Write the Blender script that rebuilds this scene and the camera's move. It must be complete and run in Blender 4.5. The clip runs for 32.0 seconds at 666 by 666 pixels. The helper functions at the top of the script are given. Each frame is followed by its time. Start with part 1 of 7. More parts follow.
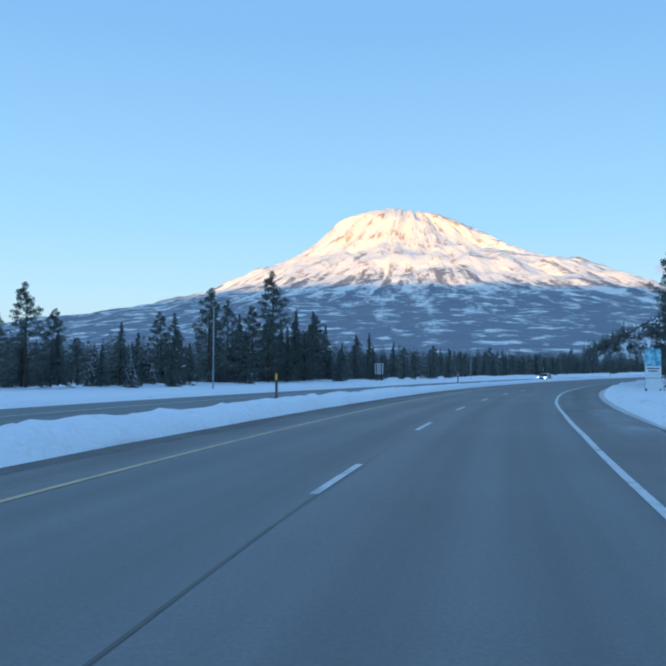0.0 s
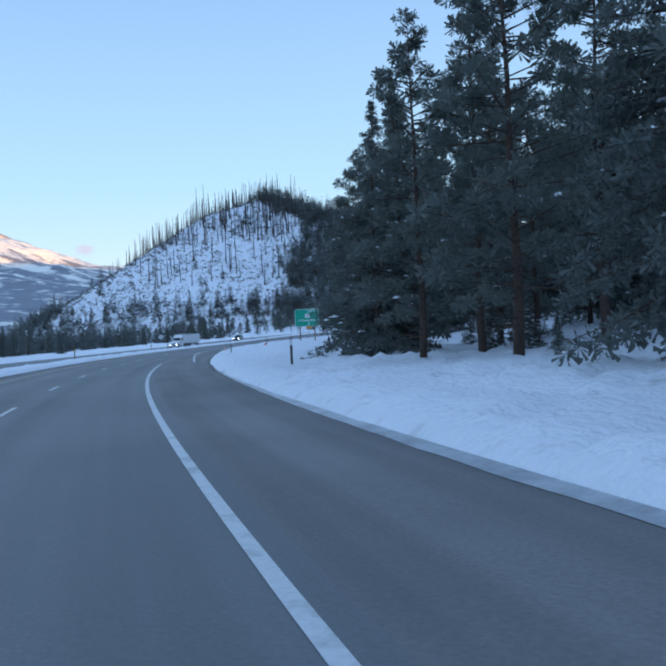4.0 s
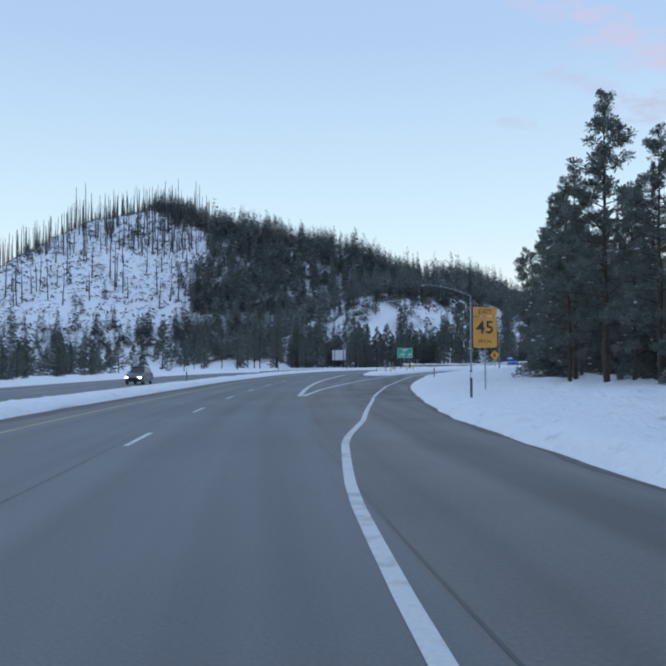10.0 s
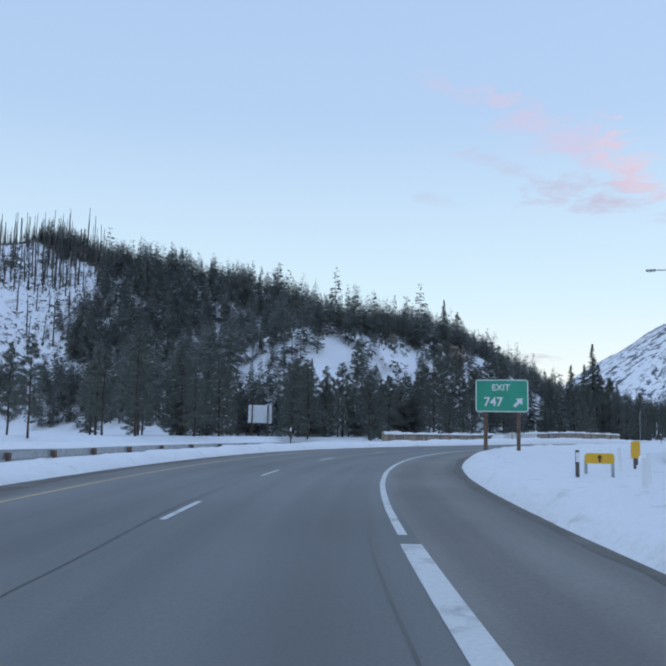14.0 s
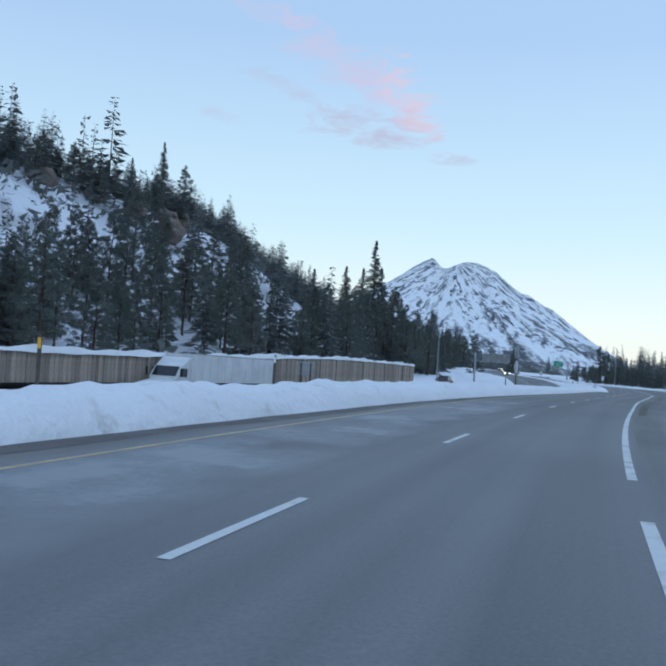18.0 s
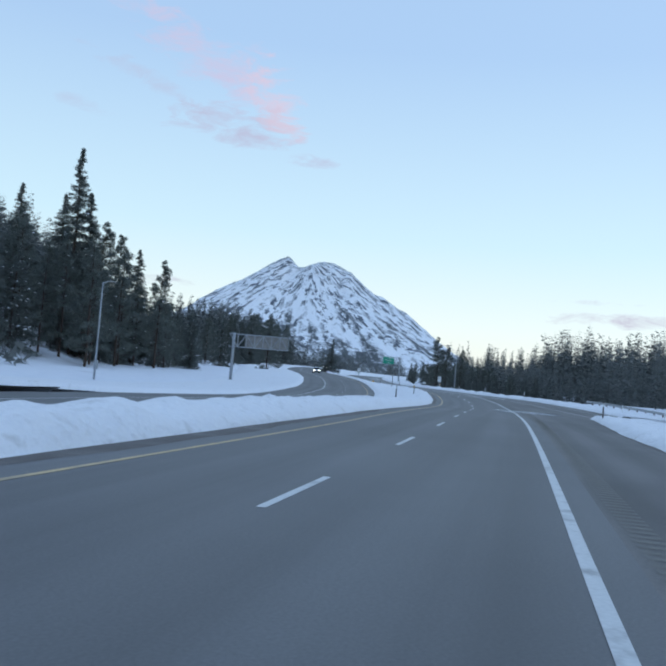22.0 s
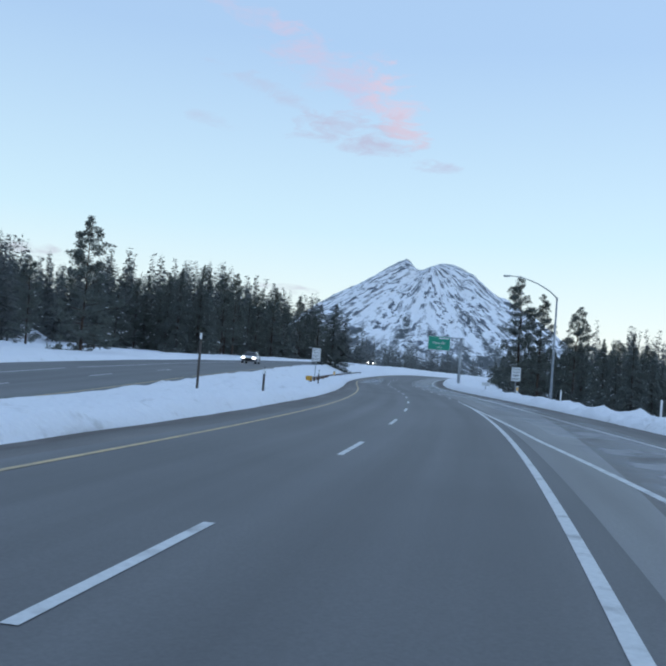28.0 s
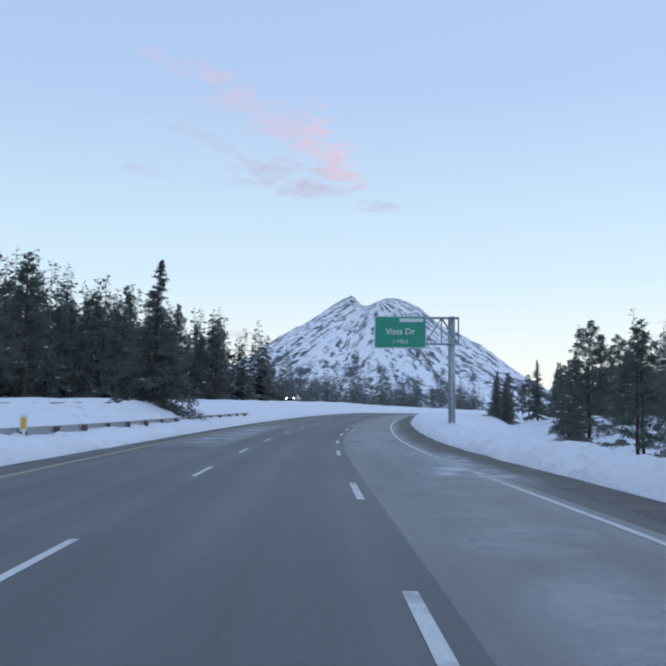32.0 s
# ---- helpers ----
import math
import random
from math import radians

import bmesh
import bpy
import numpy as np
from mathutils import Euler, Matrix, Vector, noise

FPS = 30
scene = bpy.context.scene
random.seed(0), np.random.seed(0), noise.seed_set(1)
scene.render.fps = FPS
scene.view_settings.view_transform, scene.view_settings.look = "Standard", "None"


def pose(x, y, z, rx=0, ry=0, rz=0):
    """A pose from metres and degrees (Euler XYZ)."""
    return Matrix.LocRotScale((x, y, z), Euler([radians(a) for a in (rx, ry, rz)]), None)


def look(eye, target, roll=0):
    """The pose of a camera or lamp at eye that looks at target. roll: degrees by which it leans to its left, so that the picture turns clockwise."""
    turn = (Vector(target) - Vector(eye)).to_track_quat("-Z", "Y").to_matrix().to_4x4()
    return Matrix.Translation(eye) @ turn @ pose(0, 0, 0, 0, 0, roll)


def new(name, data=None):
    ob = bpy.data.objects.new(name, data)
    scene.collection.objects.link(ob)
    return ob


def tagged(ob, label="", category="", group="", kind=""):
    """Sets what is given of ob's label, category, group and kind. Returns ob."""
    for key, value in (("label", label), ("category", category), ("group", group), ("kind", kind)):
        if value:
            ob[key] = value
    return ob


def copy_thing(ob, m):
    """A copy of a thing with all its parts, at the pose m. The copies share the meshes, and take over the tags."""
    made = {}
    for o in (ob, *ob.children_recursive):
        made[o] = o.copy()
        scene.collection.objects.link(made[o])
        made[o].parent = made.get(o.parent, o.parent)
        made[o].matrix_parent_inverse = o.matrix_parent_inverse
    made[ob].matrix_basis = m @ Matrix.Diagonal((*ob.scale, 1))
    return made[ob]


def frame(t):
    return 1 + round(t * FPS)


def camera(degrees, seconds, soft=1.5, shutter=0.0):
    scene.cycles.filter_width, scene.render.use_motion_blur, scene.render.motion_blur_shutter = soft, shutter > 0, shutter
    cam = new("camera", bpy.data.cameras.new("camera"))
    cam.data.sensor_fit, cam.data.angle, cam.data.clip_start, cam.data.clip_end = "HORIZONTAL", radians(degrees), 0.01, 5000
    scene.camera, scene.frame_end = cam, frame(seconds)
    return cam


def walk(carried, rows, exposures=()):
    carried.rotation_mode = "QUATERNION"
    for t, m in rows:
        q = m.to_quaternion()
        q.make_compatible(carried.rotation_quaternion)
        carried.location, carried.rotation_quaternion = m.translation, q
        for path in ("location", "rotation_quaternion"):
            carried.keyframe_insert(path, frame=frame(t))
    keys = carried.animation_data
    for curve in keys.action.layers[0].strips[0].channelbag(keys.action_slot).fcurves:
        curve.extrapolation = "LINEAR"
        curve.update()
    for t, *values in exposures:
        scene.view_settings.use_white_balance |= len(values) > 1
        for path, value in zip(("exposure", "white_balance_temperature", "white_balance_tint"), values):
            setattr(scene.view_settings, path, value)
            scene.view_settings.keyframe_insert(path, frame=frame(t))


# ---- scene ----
cam = camera(42.28, 32.0, soft=2.5)
# seconds, place, turn
PATH = [
    (0.0, 0.00, 0.00, 1.55, 91.72, -0.36, 9.57),
    (0.5, 0.21, 12.81, 1.37, 91.70, 0.32, 5.08),
    (1.0, 0.79, 25.58, 1.20, 91.11, 1.25, -1.34),
    (1.5, 1.73, 38.31, 1.02, 89.89, 1.38, -11.18),
    (2.0, 2.98, 51.00, 0.85, 90.11, 0.82, -18.25),
    (2.5, 4.53, 63.67, 0.66, 90.05, 1.71, -21.41),
    (3.0, 6.39, 76.34, 0.47, 89.85, 2.50, -23.61),
    (3.5, 8.54, 89.01, 0.28, 89.54, 2.64, -25.88),
    (4.0, 10.99, 101.68, 0.09, 89.66, 2.66, -27.31),
    (4.5, 13.72, 114.35, -0.03, 90.20, 2.52, -28.66),
    (5.0, 16.76, 127.02, -0.15, 90.92, 2.16, -29.63),
    (5.5, 20.12, 139.67, -0.28, 91.54, 1.55, -29.91),
    (6.0, 23.81, 152.30, -0.40, 92.35, 0.29, -29.62),
    (6.5, 27.85, 164.85, -0.49, 92.60, -0.28, -29.51),
    (7.0, 32.22, 177.30, -0.58, 92.21, -0.21, -29.63),
    (7.5, 36.93, 189.62, -0.67, 91.72, 0.16, -29.94),
    (8.0, 41.97, 201.81, -0.76, 91.42, 0.44, -30.41),
    (8.5, 47.33, 213.89, -0.82, 91.51, 0.35, -31.20),
    (9.0, 53.03, 225.88, -0.87, 91.80, 0.35, -32.28),
    (9.5, 59.06, 237.76, -0.92, 92.28, 0.48, -33.69),
    (10.0, 65.42, 249.54, -0.97, 92.45, 0.12, -35.06),
    (10.5, 72.12, 261.22, -0.94, 92.30, 0.16, -36.28),
    (11.0, 79.14, 272.82, -0.92, 92.12, 0.11, -37.36),
    (11.5, 86.50, 284.33, -0.89, 92.18, 0.24, -38.27),
    (12.0, 94.19, 295.73, -0.86, 92.85, -0.01, -39.10),
    (12.5, 102.23, 307.02, -0.71, 93.59, -0.19, -39.66),
    (13.0, 110.64, 318.19, -0.56, 94.59, -0.60, -40.00),
    (13.5, 119.43, 329.23, -0.41, 95.77, -0.53, -40.17),
    (14.0, 128.51, 340.18, -0.27, 96.91, -0.97, -40.79),
    (14.5, 137.59, 350.73, -0.09, 97.28, -0.78, -41.93),
    (15.0, 146.69, 360.29, 0.08, 96.32, -0.94, -46.04),
    (15.5, 156.03, 368.56, 0.25, 93.98, -1.49, -54.09),
    (16.0, 165.59, 375.39, 0.42, 91.73, -2.14, -61.73),
    (16.5, 175.43, 380.88, 0.50, 91.06, -2.62, -64.61),
    (17.0, 185.51, 385.42, 0.58, 92.07, -3.14, -63.02),
    (17.5, 195.59, 389.33, 0.65, 94.12, -3.66, -58.22),
    (18.0, 205.60, 392.81, 0.73, 92.18, -3.65, -55.91),
    (18.5, 215.68, 396.04, 0.81, 92.30, -3.85, -56.10),
    (19.0, 226.04, 399.11, 0.88, 93.66, -3.67, -56.89),
    (19.5, 236.68, 402.02, 0.95, 93.84, -3.26, -59.64),
    (20.0, 247.57, 404.82, 1.03, 93.10, -3.23, -63.68),
    (20.5, 258.54, 407.54, 1.01, 92.55, -3.60, -66.63),
    (21.0, 269.43, 410.14, 0.98, 92.49, -4.19, -67.32),
    (21.5, 280.24, 412.63, 0.96, 92.74, -4.36, -66.40),
    (22.0, 290.96, 415.04, 0.94, 92.85, -4.76, -65.41),
    (22.5, 301.71, 417.42, 0.95, 92.82, -4.91, -64.78),
    (23.0, 312.60, 419.82, 0.96, 92.31, -5.33, -64.69),
    (23.5, 323.62, 422.29, 0.96, 91.55, -5.80, -64.80),
    (24.0, 334.77, 424.84, 0.97, 90.89, -6.38, -64.00),
    (24.5, 345.90, 427.47, 0.84, 90.40, -7.02, -62.07),
    (25.0, 356.87, 430.18, 0.71, 90.16, -7.25, -58.48),
    (25.5, 367.68, 432.99, 0.57, 89.90, -7.65, -55.41),
    (26.0, 378.29, 435.97, 0.44, 89.88, -7.35, -53.63),
    (26.5, 388.74, 439.15, 0.60, 90.13, -6.37, -52.32),
    (27.0, 399.04, 442.58, 0.76, 90.61, -5.29, -52.04),
    (27.5, 409.17, 446.27, 0.91, 91.30, -4.70, -53.32),
    (28.0, 419.14, 450.20, 1.07, 92.62, -4.45, -57.06),
    (28.5, 428.97, 454.36, 1.08, 93.50, -4.00, -60.48),
    (29.0, 438.69, 458.73, 1.10, 93.62, -4.03, -63.67),
    (29.5, 448.31, 463.30, 1.11, 93.40, -3.71, -65.95),
    (30.0, 457.85, 468.04, 1.13, 93.00, -3.44, -67.80),
    (30.5, 467.32, 472.94, 1.17, 93.54, -2.20, -68.88),
    (31.0, 476.76, 478.00, 1.22, 95.21, -1.23, -67.44),
    (31.5, 486.17, 483.18, 1.26, 95.57, -0.98, -64.53),
    (32.0, 495.58, 488.48, 1.31, 95.53, -0.51, -60.19),
]
walk(cam, [(t, pose(x, y, z, rx, ry, rz)) for t, x, y, z, rx, ry, rz in PATH],
     exposures=[(0.0, 0.88, 5000, -2), (0.5, 0.86, 5200, 2), (1.0, 0.84, 5400, 6), (1.5, 0.88, 4900, 4), (2.0, 0.97, 4520, -4), (3.0, 1.02, 4900, -3), (3.6, 1.07, 5300, 4), (5.5, 1.20, 6500, 12), (8.0, 1.20, 6600, 13), (14.5, 1.23, 6750, 14),
                (17.0, 1.18, 6400, 10), (28.0, 1.18, 6450, 10), (30.3, 1.18, 6500, 11), (31.0, 1.20, 6650, 16), (32.0, 1.18, 6650, 16)])

# ---- light ----
SUN_EL, SUN_AZ = radians(1.9), radians(188)      # low evening sun behind the first bend
world = bpy.data.worlds.new("world")
scene.world = world
world.use_nodes = True
wn, wl = world.node_tree.nodes, world.node_tree.links
wn.clear()
w_out, w_bg = wn.new("ShaderNodeOutputWorld"), wn.new("ShaderNodeBackground")
sky = wn.new("ShaderNodeTexSky")
sky.sky_type, sky.sun_disc = "NISHITA", False
sky.sun_elevation, sky.sun_rotation = radians(7.0), SUN_AZ
sky.air_density, sky.dust_density, sky.ozone_density = 1.0, 0.6, 2.2
w_bg.inputs["Strength"].default_value = 0.1


def sky_math(op, a, b=None, c=None):
    n = wn.new("ShaderNodeMath")
    n.operation = op
    for k, v in enumerate((a, b, c)):
        if isinstance(v, (int, float)):
            n.inputs[k].default_value = v
        elif v is not None:
            wl.new(v, n.inputs[k])
    return n.outputs[0]


def sky_mix(fac, a, b):
    n = wn.new("ShaderNodeMix")
    n.data_type = "RGBA"
    for k, v in ((0, fac), (6, a), (7, b)):
        if isinstance(v, float):
            n.inputs[k].default_value = v
        elif isinstance(v, tuple):
            n.inputs[k].default_value = (*v, 1)
        else:
            wl.new(v, n.inputs[k])
    return n.outputs[2]


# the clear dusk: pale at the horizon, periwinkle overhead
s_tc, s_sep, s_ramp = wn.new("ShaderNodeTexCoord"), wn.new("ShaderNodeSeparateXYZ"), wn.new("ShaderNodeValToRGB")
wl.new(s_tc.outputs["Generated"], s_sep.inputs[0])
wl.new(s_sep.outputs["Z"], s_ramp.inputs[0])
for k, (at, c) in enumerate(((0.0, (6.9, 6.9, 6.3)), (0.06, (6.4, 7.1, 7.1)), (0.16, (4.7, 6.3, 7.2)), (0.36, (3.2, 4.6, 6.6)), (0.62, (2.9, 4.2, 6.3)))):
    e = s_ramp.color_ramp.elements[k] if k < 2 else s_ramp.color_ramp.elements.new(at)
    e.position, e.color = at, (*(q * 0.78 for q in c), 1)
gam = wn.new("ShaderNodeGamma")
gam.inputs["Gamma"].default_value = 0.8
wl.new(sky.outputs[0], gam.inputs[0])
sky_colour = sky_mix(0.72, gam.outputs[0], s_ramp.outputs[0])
# clouds: azimuth and elevation of each soft lobe, its half sizes, slant, thickness and colour
s_az = sky_math("MULTIPLY", sky_math("ARCTAN2", s_sep.outputs["X"], s_sep.outputs["Y"]), 57.2958)
s_el = sky_math("MULTIPLY", sky_math("ARCSINE", s_sep.outputs["Z"]), 57.2958)
s_cmb, s_noise = wn.new("ShaderNodeCombineXYZ"), wn.new("ShaderNodeTexNoise")
wl.new(sky_math("MULTIPLY", s_az, 0.42), s_cmb.inputs[0])
wl.new(sky_math("MULTIPLY", s_el, 1.25), s_cmb.inputs[1])
wl.new(s_cmb.outputs[0], s_noise.inputs["Vector"])
s_noise.inputs["Scale"].default_value, s_noise.inputs["Detail"].default_value, s_noise.inputs["Roughness"].default_value = 1.0, 8, 0.66
s_noise.inputs["Distortion"].default_value = 0.5
PINK, MAUVE, GREY, DUSK = (4.5, 3.6, 4.2), (3.5, 3.45, 4.6), (3.0, 3.2, 4.2), (3.3, 3.25, 3.9)
for az, el, ra, re, slant, thick, c in ((50.2, 22.2, 4.4, 0.9, -0.30, 0.6, MAUVE), (55.2, 19.6, 5.4, 2.0, -0.42, 0.75, MAUVE), (51.2, 18.0, 3.6, 0.7, -0.3, 0.5, GREY), (58.6, 18.2, 3.6, 2.6, -0.35, 0.6, MAUVE), (59.8, 17.6, 2.4, 2.4, -0.35, 0.6, PINK), (57.6, 15.8, 4.8, 1.5, -0.03, 0.9, GREY), (60.6, 16.0, 2.0, 0.9, -0.2, 0.5, PINK),
                                        (62.8, 13.9, 1.9, 0.5, -0.05, 0.75, GREY), (47.5, 15.8, 2.0, 0.5, -0.15, 0.4, GREY), (84.0, 4.9, 5.0, 0.5, 0.0, 0.85, DUSK), (82.0, 6.0, 3.6, 0.22, 0.0, 0.6, DUSK), (53.4, 5.3, 2.4, 0.4, 0.0, 0.7, DUSK),
                                        (37.0, 6.2, 2.6, 0.55, -0.05, 0.75, DUSK), (11.4, 5.7, 0.9, 0.55, 0.1, 0.8, (5.2, 4.0, 4.4))):
    da = sky_math("SUBTRACT", s_az, az)
    de = sky_math("SUBTRACT", sky_math("SUBTRACT", s_el, el), sky_math("MULTIPLY", da, slant))
    d2 = sky_math("ADD", sky_math("POWER", sky_math("ABSOLUTE", sky_math("DIVIDE", da, ra)), 2.0), sky_math("POWER", sky_math("ABSOLUTE", sky_math("DIVIDE", de, re)), 2.0))
    m = sky_math("SUBTRACT", sky_math("ADD", sky_math("MULTIPLY", s_noise.outputs["Fac"], 5.2), -1.75), d2)
    m = sky_math("MULTIPLY", sky_math("MINIMUM", sky_math("MAXIMUM", sky_math("MULTIPLY", m, 0.7), 0.0), 1.0), thick)
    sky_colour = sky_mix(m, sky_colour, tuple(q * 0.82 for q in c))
# the sky grows brighter towards the sunset behind the first bend
west = sky_math("ADD", sky_math("MULTIPLY", s_sep.outputs["X"], math.sin(SUN_AZ)), sky_math("MULTIPLY", s_sep.outputs["Y"], math.cos(SUN_AZ)))
glow = wn.new("ShaderNodeVectorMath")
glow.operation = "SCALE"
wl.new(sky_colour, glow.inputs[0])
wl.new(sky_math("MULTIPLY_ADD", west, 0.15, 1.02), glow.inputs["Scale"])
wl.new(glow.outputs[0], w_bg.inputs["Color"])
wl.new(w_bg.outputs[0], w_out.inputs["Surface"])
sun = new("sun", bpy.data.lights.new("sun", "SUN"))
sun.data.energy, sun.data.angle, sun.data.color = 4.4, radians(0.5), (1.0, 0.45, 0.05)
sun.matrix_world = look((0, 0, 0), (-math.sin(SUN_AZ) * math.cos(SUN_EL), -math.cos(SUN_AZ) * math.cos(SUN_EL), -math.sin(SUN_EL)))

# ---- materials ----
def material(name, base, rough=0.6, metal=0.0, second=None, scale=3.0, detail=5.0, low=0.35, high=0.65, bump=0.0, bump_scale=30.0, coords="Object", fine=0.0, bump_depth=0.05):
    """Principled surface whose colour drifts between base and second over noise, with a finer grain and a bump."""
    m = bpy.data.materials.new(name)
    m.use_nodes = True
    n, l = m.node_tree.nodes, m.node_tree.links
    b = n["Principled BSDF"]
    b.inputs["Roughness"].default_value, b.inputs["Metallic"].default_value = rough, metal
    b.inputs["Base Color"].default_value = (*base, 1)
    tc = n.new("ShaderNodeTexCoord")
    if second:
        tx, ramp, mix = n.new("ShaderNodeTexNoise"), n.new("ShaderNodeMapRange"), n.new("ShaderNodeMix")
        tx.inputs["Scale"].default_value, tx.inputs["Detail"].default_value = scale, detail
        l.new(tc.outputs[coords], tx.inputs["Vector"])
        ramp.inputs["From Min"].default_value, ramp.inputs["From Max"].default_value = low, high
        l.new(tx.outputs["Fac"], ramp.inputs["Value"])
        mix.data_type = "RGBA"
        mix.inputs[6].default_value, mix.inputs[7].default_value = (*base, 1), (*second, 1)
        l.new(ramp.outputs["Result"], mix.inputs[0])
        out = mix.outputs[2]
        if fine:
            fx, fm = n.new("ShaderNodeTexNoise"), n.new("ShaderNodeMix")
            fx.inputs["Scale"].default_value, fx.inputs["Detail"].default_value = fine, 3
            l.new(tc.outputs[coords], fx.inputs["Vector"])
            fm.data_type, fm.blend_type = "RGBA", "OVERLAY"
            fm.inputs[0].default_value = 0.3
            l.new(out, fm.inputs[6])
            l.new(fx.outputs["Fac"], fm.inputs[7])
            out = fm.outputs[2]
        l.new(out, b.inputs["Base Color"])
    if bump:
        bx, bn = n.new("ShaderNodeTexNoise"), n.new("ShaderNodeBump")
        bx.inputs["Scale"].default_value, bx.inputs["Detail"].default_value = bump_scale, 4
        l.new(tc.outputs[coords], bx.inputs["Vector"])
        bn.inputs["Strength"].default_value, bn.inputs["Distance"].default_value = bump, bump_depth
        l.new(bx.outputs["Fac"], bn.inputs["Height"])
        l.new(bn.outputs["Normal"], b.inputs["Normal"])
    return m


def varied(m, low, high):
    """Each piece a little lighter or darker than its neighbour."""
    n, l = m.node_tree.nodes, m.node_tree.links
    b = n["Principled BSDF"]
    info, mr, mx = n.new("ShaderNodeObjectInfo"), n.new("ShaderNodeMapRange"), n.new("ShaderNodeMix")
    mr.inputs["To Min"].default_value, mr.inputs["To Max"].default_value = low, high
    l.new(info.outputs["Random"], mr.inputs["Value"])
    mx.data_type, mx.blend_type = "RGBA", "MULTIPLY"
    mx.inputs[0].default_value = 1.0
    l.new(b.inputs["Base Color"].links[0].from_socket, mx.inputs[6])
    l.new(mr.outputs["Result"], mx.inputs[7])
    l.new(mx.outputs[2], b.inputs["Base Color"])
    return m


SNOW = material("snow", (0.80, 0.82, 0.86), 0.65, second=(0.70, 0.71, 0.74), scale=0.55, low=0.5, high=0.8, bump=0.55, bump_scale=3.4, fine=5.0)
SNOW_BANK = material("ploughed_snow", (0.80, 0.81, 0.84), 0.7, second=(0.52, 0.51, 0.50), scale=1.6, low=0.60, high=0.84, bump=0.9, bump_scale=4.0, fine=9.0, bump_depth=0.14)
ASPHALT = material("asphalt", (0.160, 0.161, 0.165), 0.62, second=(0.118, 0.119, 0.124), scale=0.09, low=0.35, high=0.7, bump=0.06, bump_scale=120, fine=30.0)
SHOULDER = material("shoulder_asphalt", (0.20, 0.191, 0.185), 0.76, second=(0.145, 0.138, 0.133), scale=0.16, low=0.35, high=0.7, bump=0.08, bump_scale=90, fine=22.0)


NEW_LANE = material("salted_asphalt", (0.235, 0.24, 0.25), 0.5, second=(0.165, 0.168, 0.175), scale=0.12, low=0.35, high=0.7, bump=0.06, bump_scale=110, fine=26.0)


def wheel_tracks(m, low=0.80, high=1.16):
    """Long streaks and darker wheel paths that follow the lanes, from the road's own along and across values."""
    n, l = m.node_tree.nodes, m.node_tree.links
    b = n["Principled BSDF"]
    old = b.inputs["Base Color"].links[0].from_socket
    at, mp, tx, mr, mx = n.new("ShaderNodeAttribute"), n.new("ShaderNodeVectorMath"), n.new("ShaderNodeTexNoise"), n.new("ShaderNodeMapRange"), n.new("ShaderNodeMix")
    at.attribute_name = "lane"
    mp.operation = "MULTIPLY"
    mp.inputs[1].default_value = (0.02, 1.1, 0)
    l.new(at.outputs["Vector"], mp.inputs[0])
    l.new(mp.outputs[0], tx.inputs["Vector"])
    tx.inputs["Scale"].default_value, tx.inputs["Detail"].default_value = 1.0, 5
    sep, sn, ad = n.new("ShaderNodeSeparateXYZ"), n.new("ShaderNodeMath"), n.new("ShaderNodeMath")
    l.new(at.outputs["Vector"], sep.inputs[0])
    sc_ = n.new("ShaderNodeMath")
    sc_.operation, sn.operation, ad.operation = "MULTIPLY", "COSINE", "MULTIPLY_ADD"
    sc_.inputs[1].default_value = math.tau / 1.83
    l.new(sep.outputs["Y"], sc_.inputs[0])
    l.new(sc_.outputs[0], sn.inputs[0])
    ad.inputs[1].default_value = 0.07
    l.new(sn.outputs[0], ad.inputs[0])
    l.new(tx.outputs["Fac"], ad.inputs[2])
    mr.inputs["From Min"].default_value, mr.inputs["From Max"].default_value = 0.3, 0.7
    mr.inputs["To Min"].default_value, mr.inputs["To Max"].default_value = low, high
    l.new(ad.outputs[0], mr.inputs["Value"])
    # a darker, newer surface past the exit
    newer, both = n.new("ShaderNodeMapRange"), n.new("ShaderNodeMath")
    newer.inputs["From Min"].default_value, newer.inputs["From Max"].default_value = 505, 525
    newer.inputs["To Min"].default_value, newer.inputs["To Max"].default_value = 1.0, 0.8
    both.operation = "MULTIPLY"
    l.new(sep.outputs["X"], newer.inputs["Value"])
    l.new(newer.outputs["Result"], both.inputs[0])
    l.new(mr.outputs["Result"], both.inputs[1])
    mx.data_type, mx.blend_type = "RGBA", "MULTIPLY"
    mx.inputs[0].default_value = 1.0
    l.new(old, mx.inputs[6])
    l.new(both.outputs[0], mx.inputs[7])
    l.new(mx.outputs[2], b.inputs["Base Color"])


wheel_tracks(ASPHALT)
wheel_tracks(SHOULDER, 0.78, 1.18)
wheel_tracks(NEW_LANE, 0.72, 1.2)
GRIT = material("wet_grit", (0.10, 0.088, 0.08), 0.75, second=(0.16, 0.148, 0.14), scale=0.8, low=0.45, high=0.75, fine=12.0, bump=0.3, bump_scale=25)
SLUSH = material("grey_slush", (0.46, 0.47, 0.49), 0.45, second=(0.28, 0.285, 0.30), scale=1.4, low=0.4, high=0.7, fine=9.0, bump=0.5, bump_scale=9)
PAINT_WHITE = material("worn_white_paint", (0.62, 0.63, 0.63), 0.6, second=(0.34, 0.34, 0.34), scale=2.2, low=0.52, high=0.75, fine=18.0)
PAINT_YELLOW = material("worn_yellow_paint", (0.55, 0.41, 0.22), 0.6, second=(0.31, 0.26, 0.19), scale=1.4, low=0.45, high=0.75, fine=16.0)
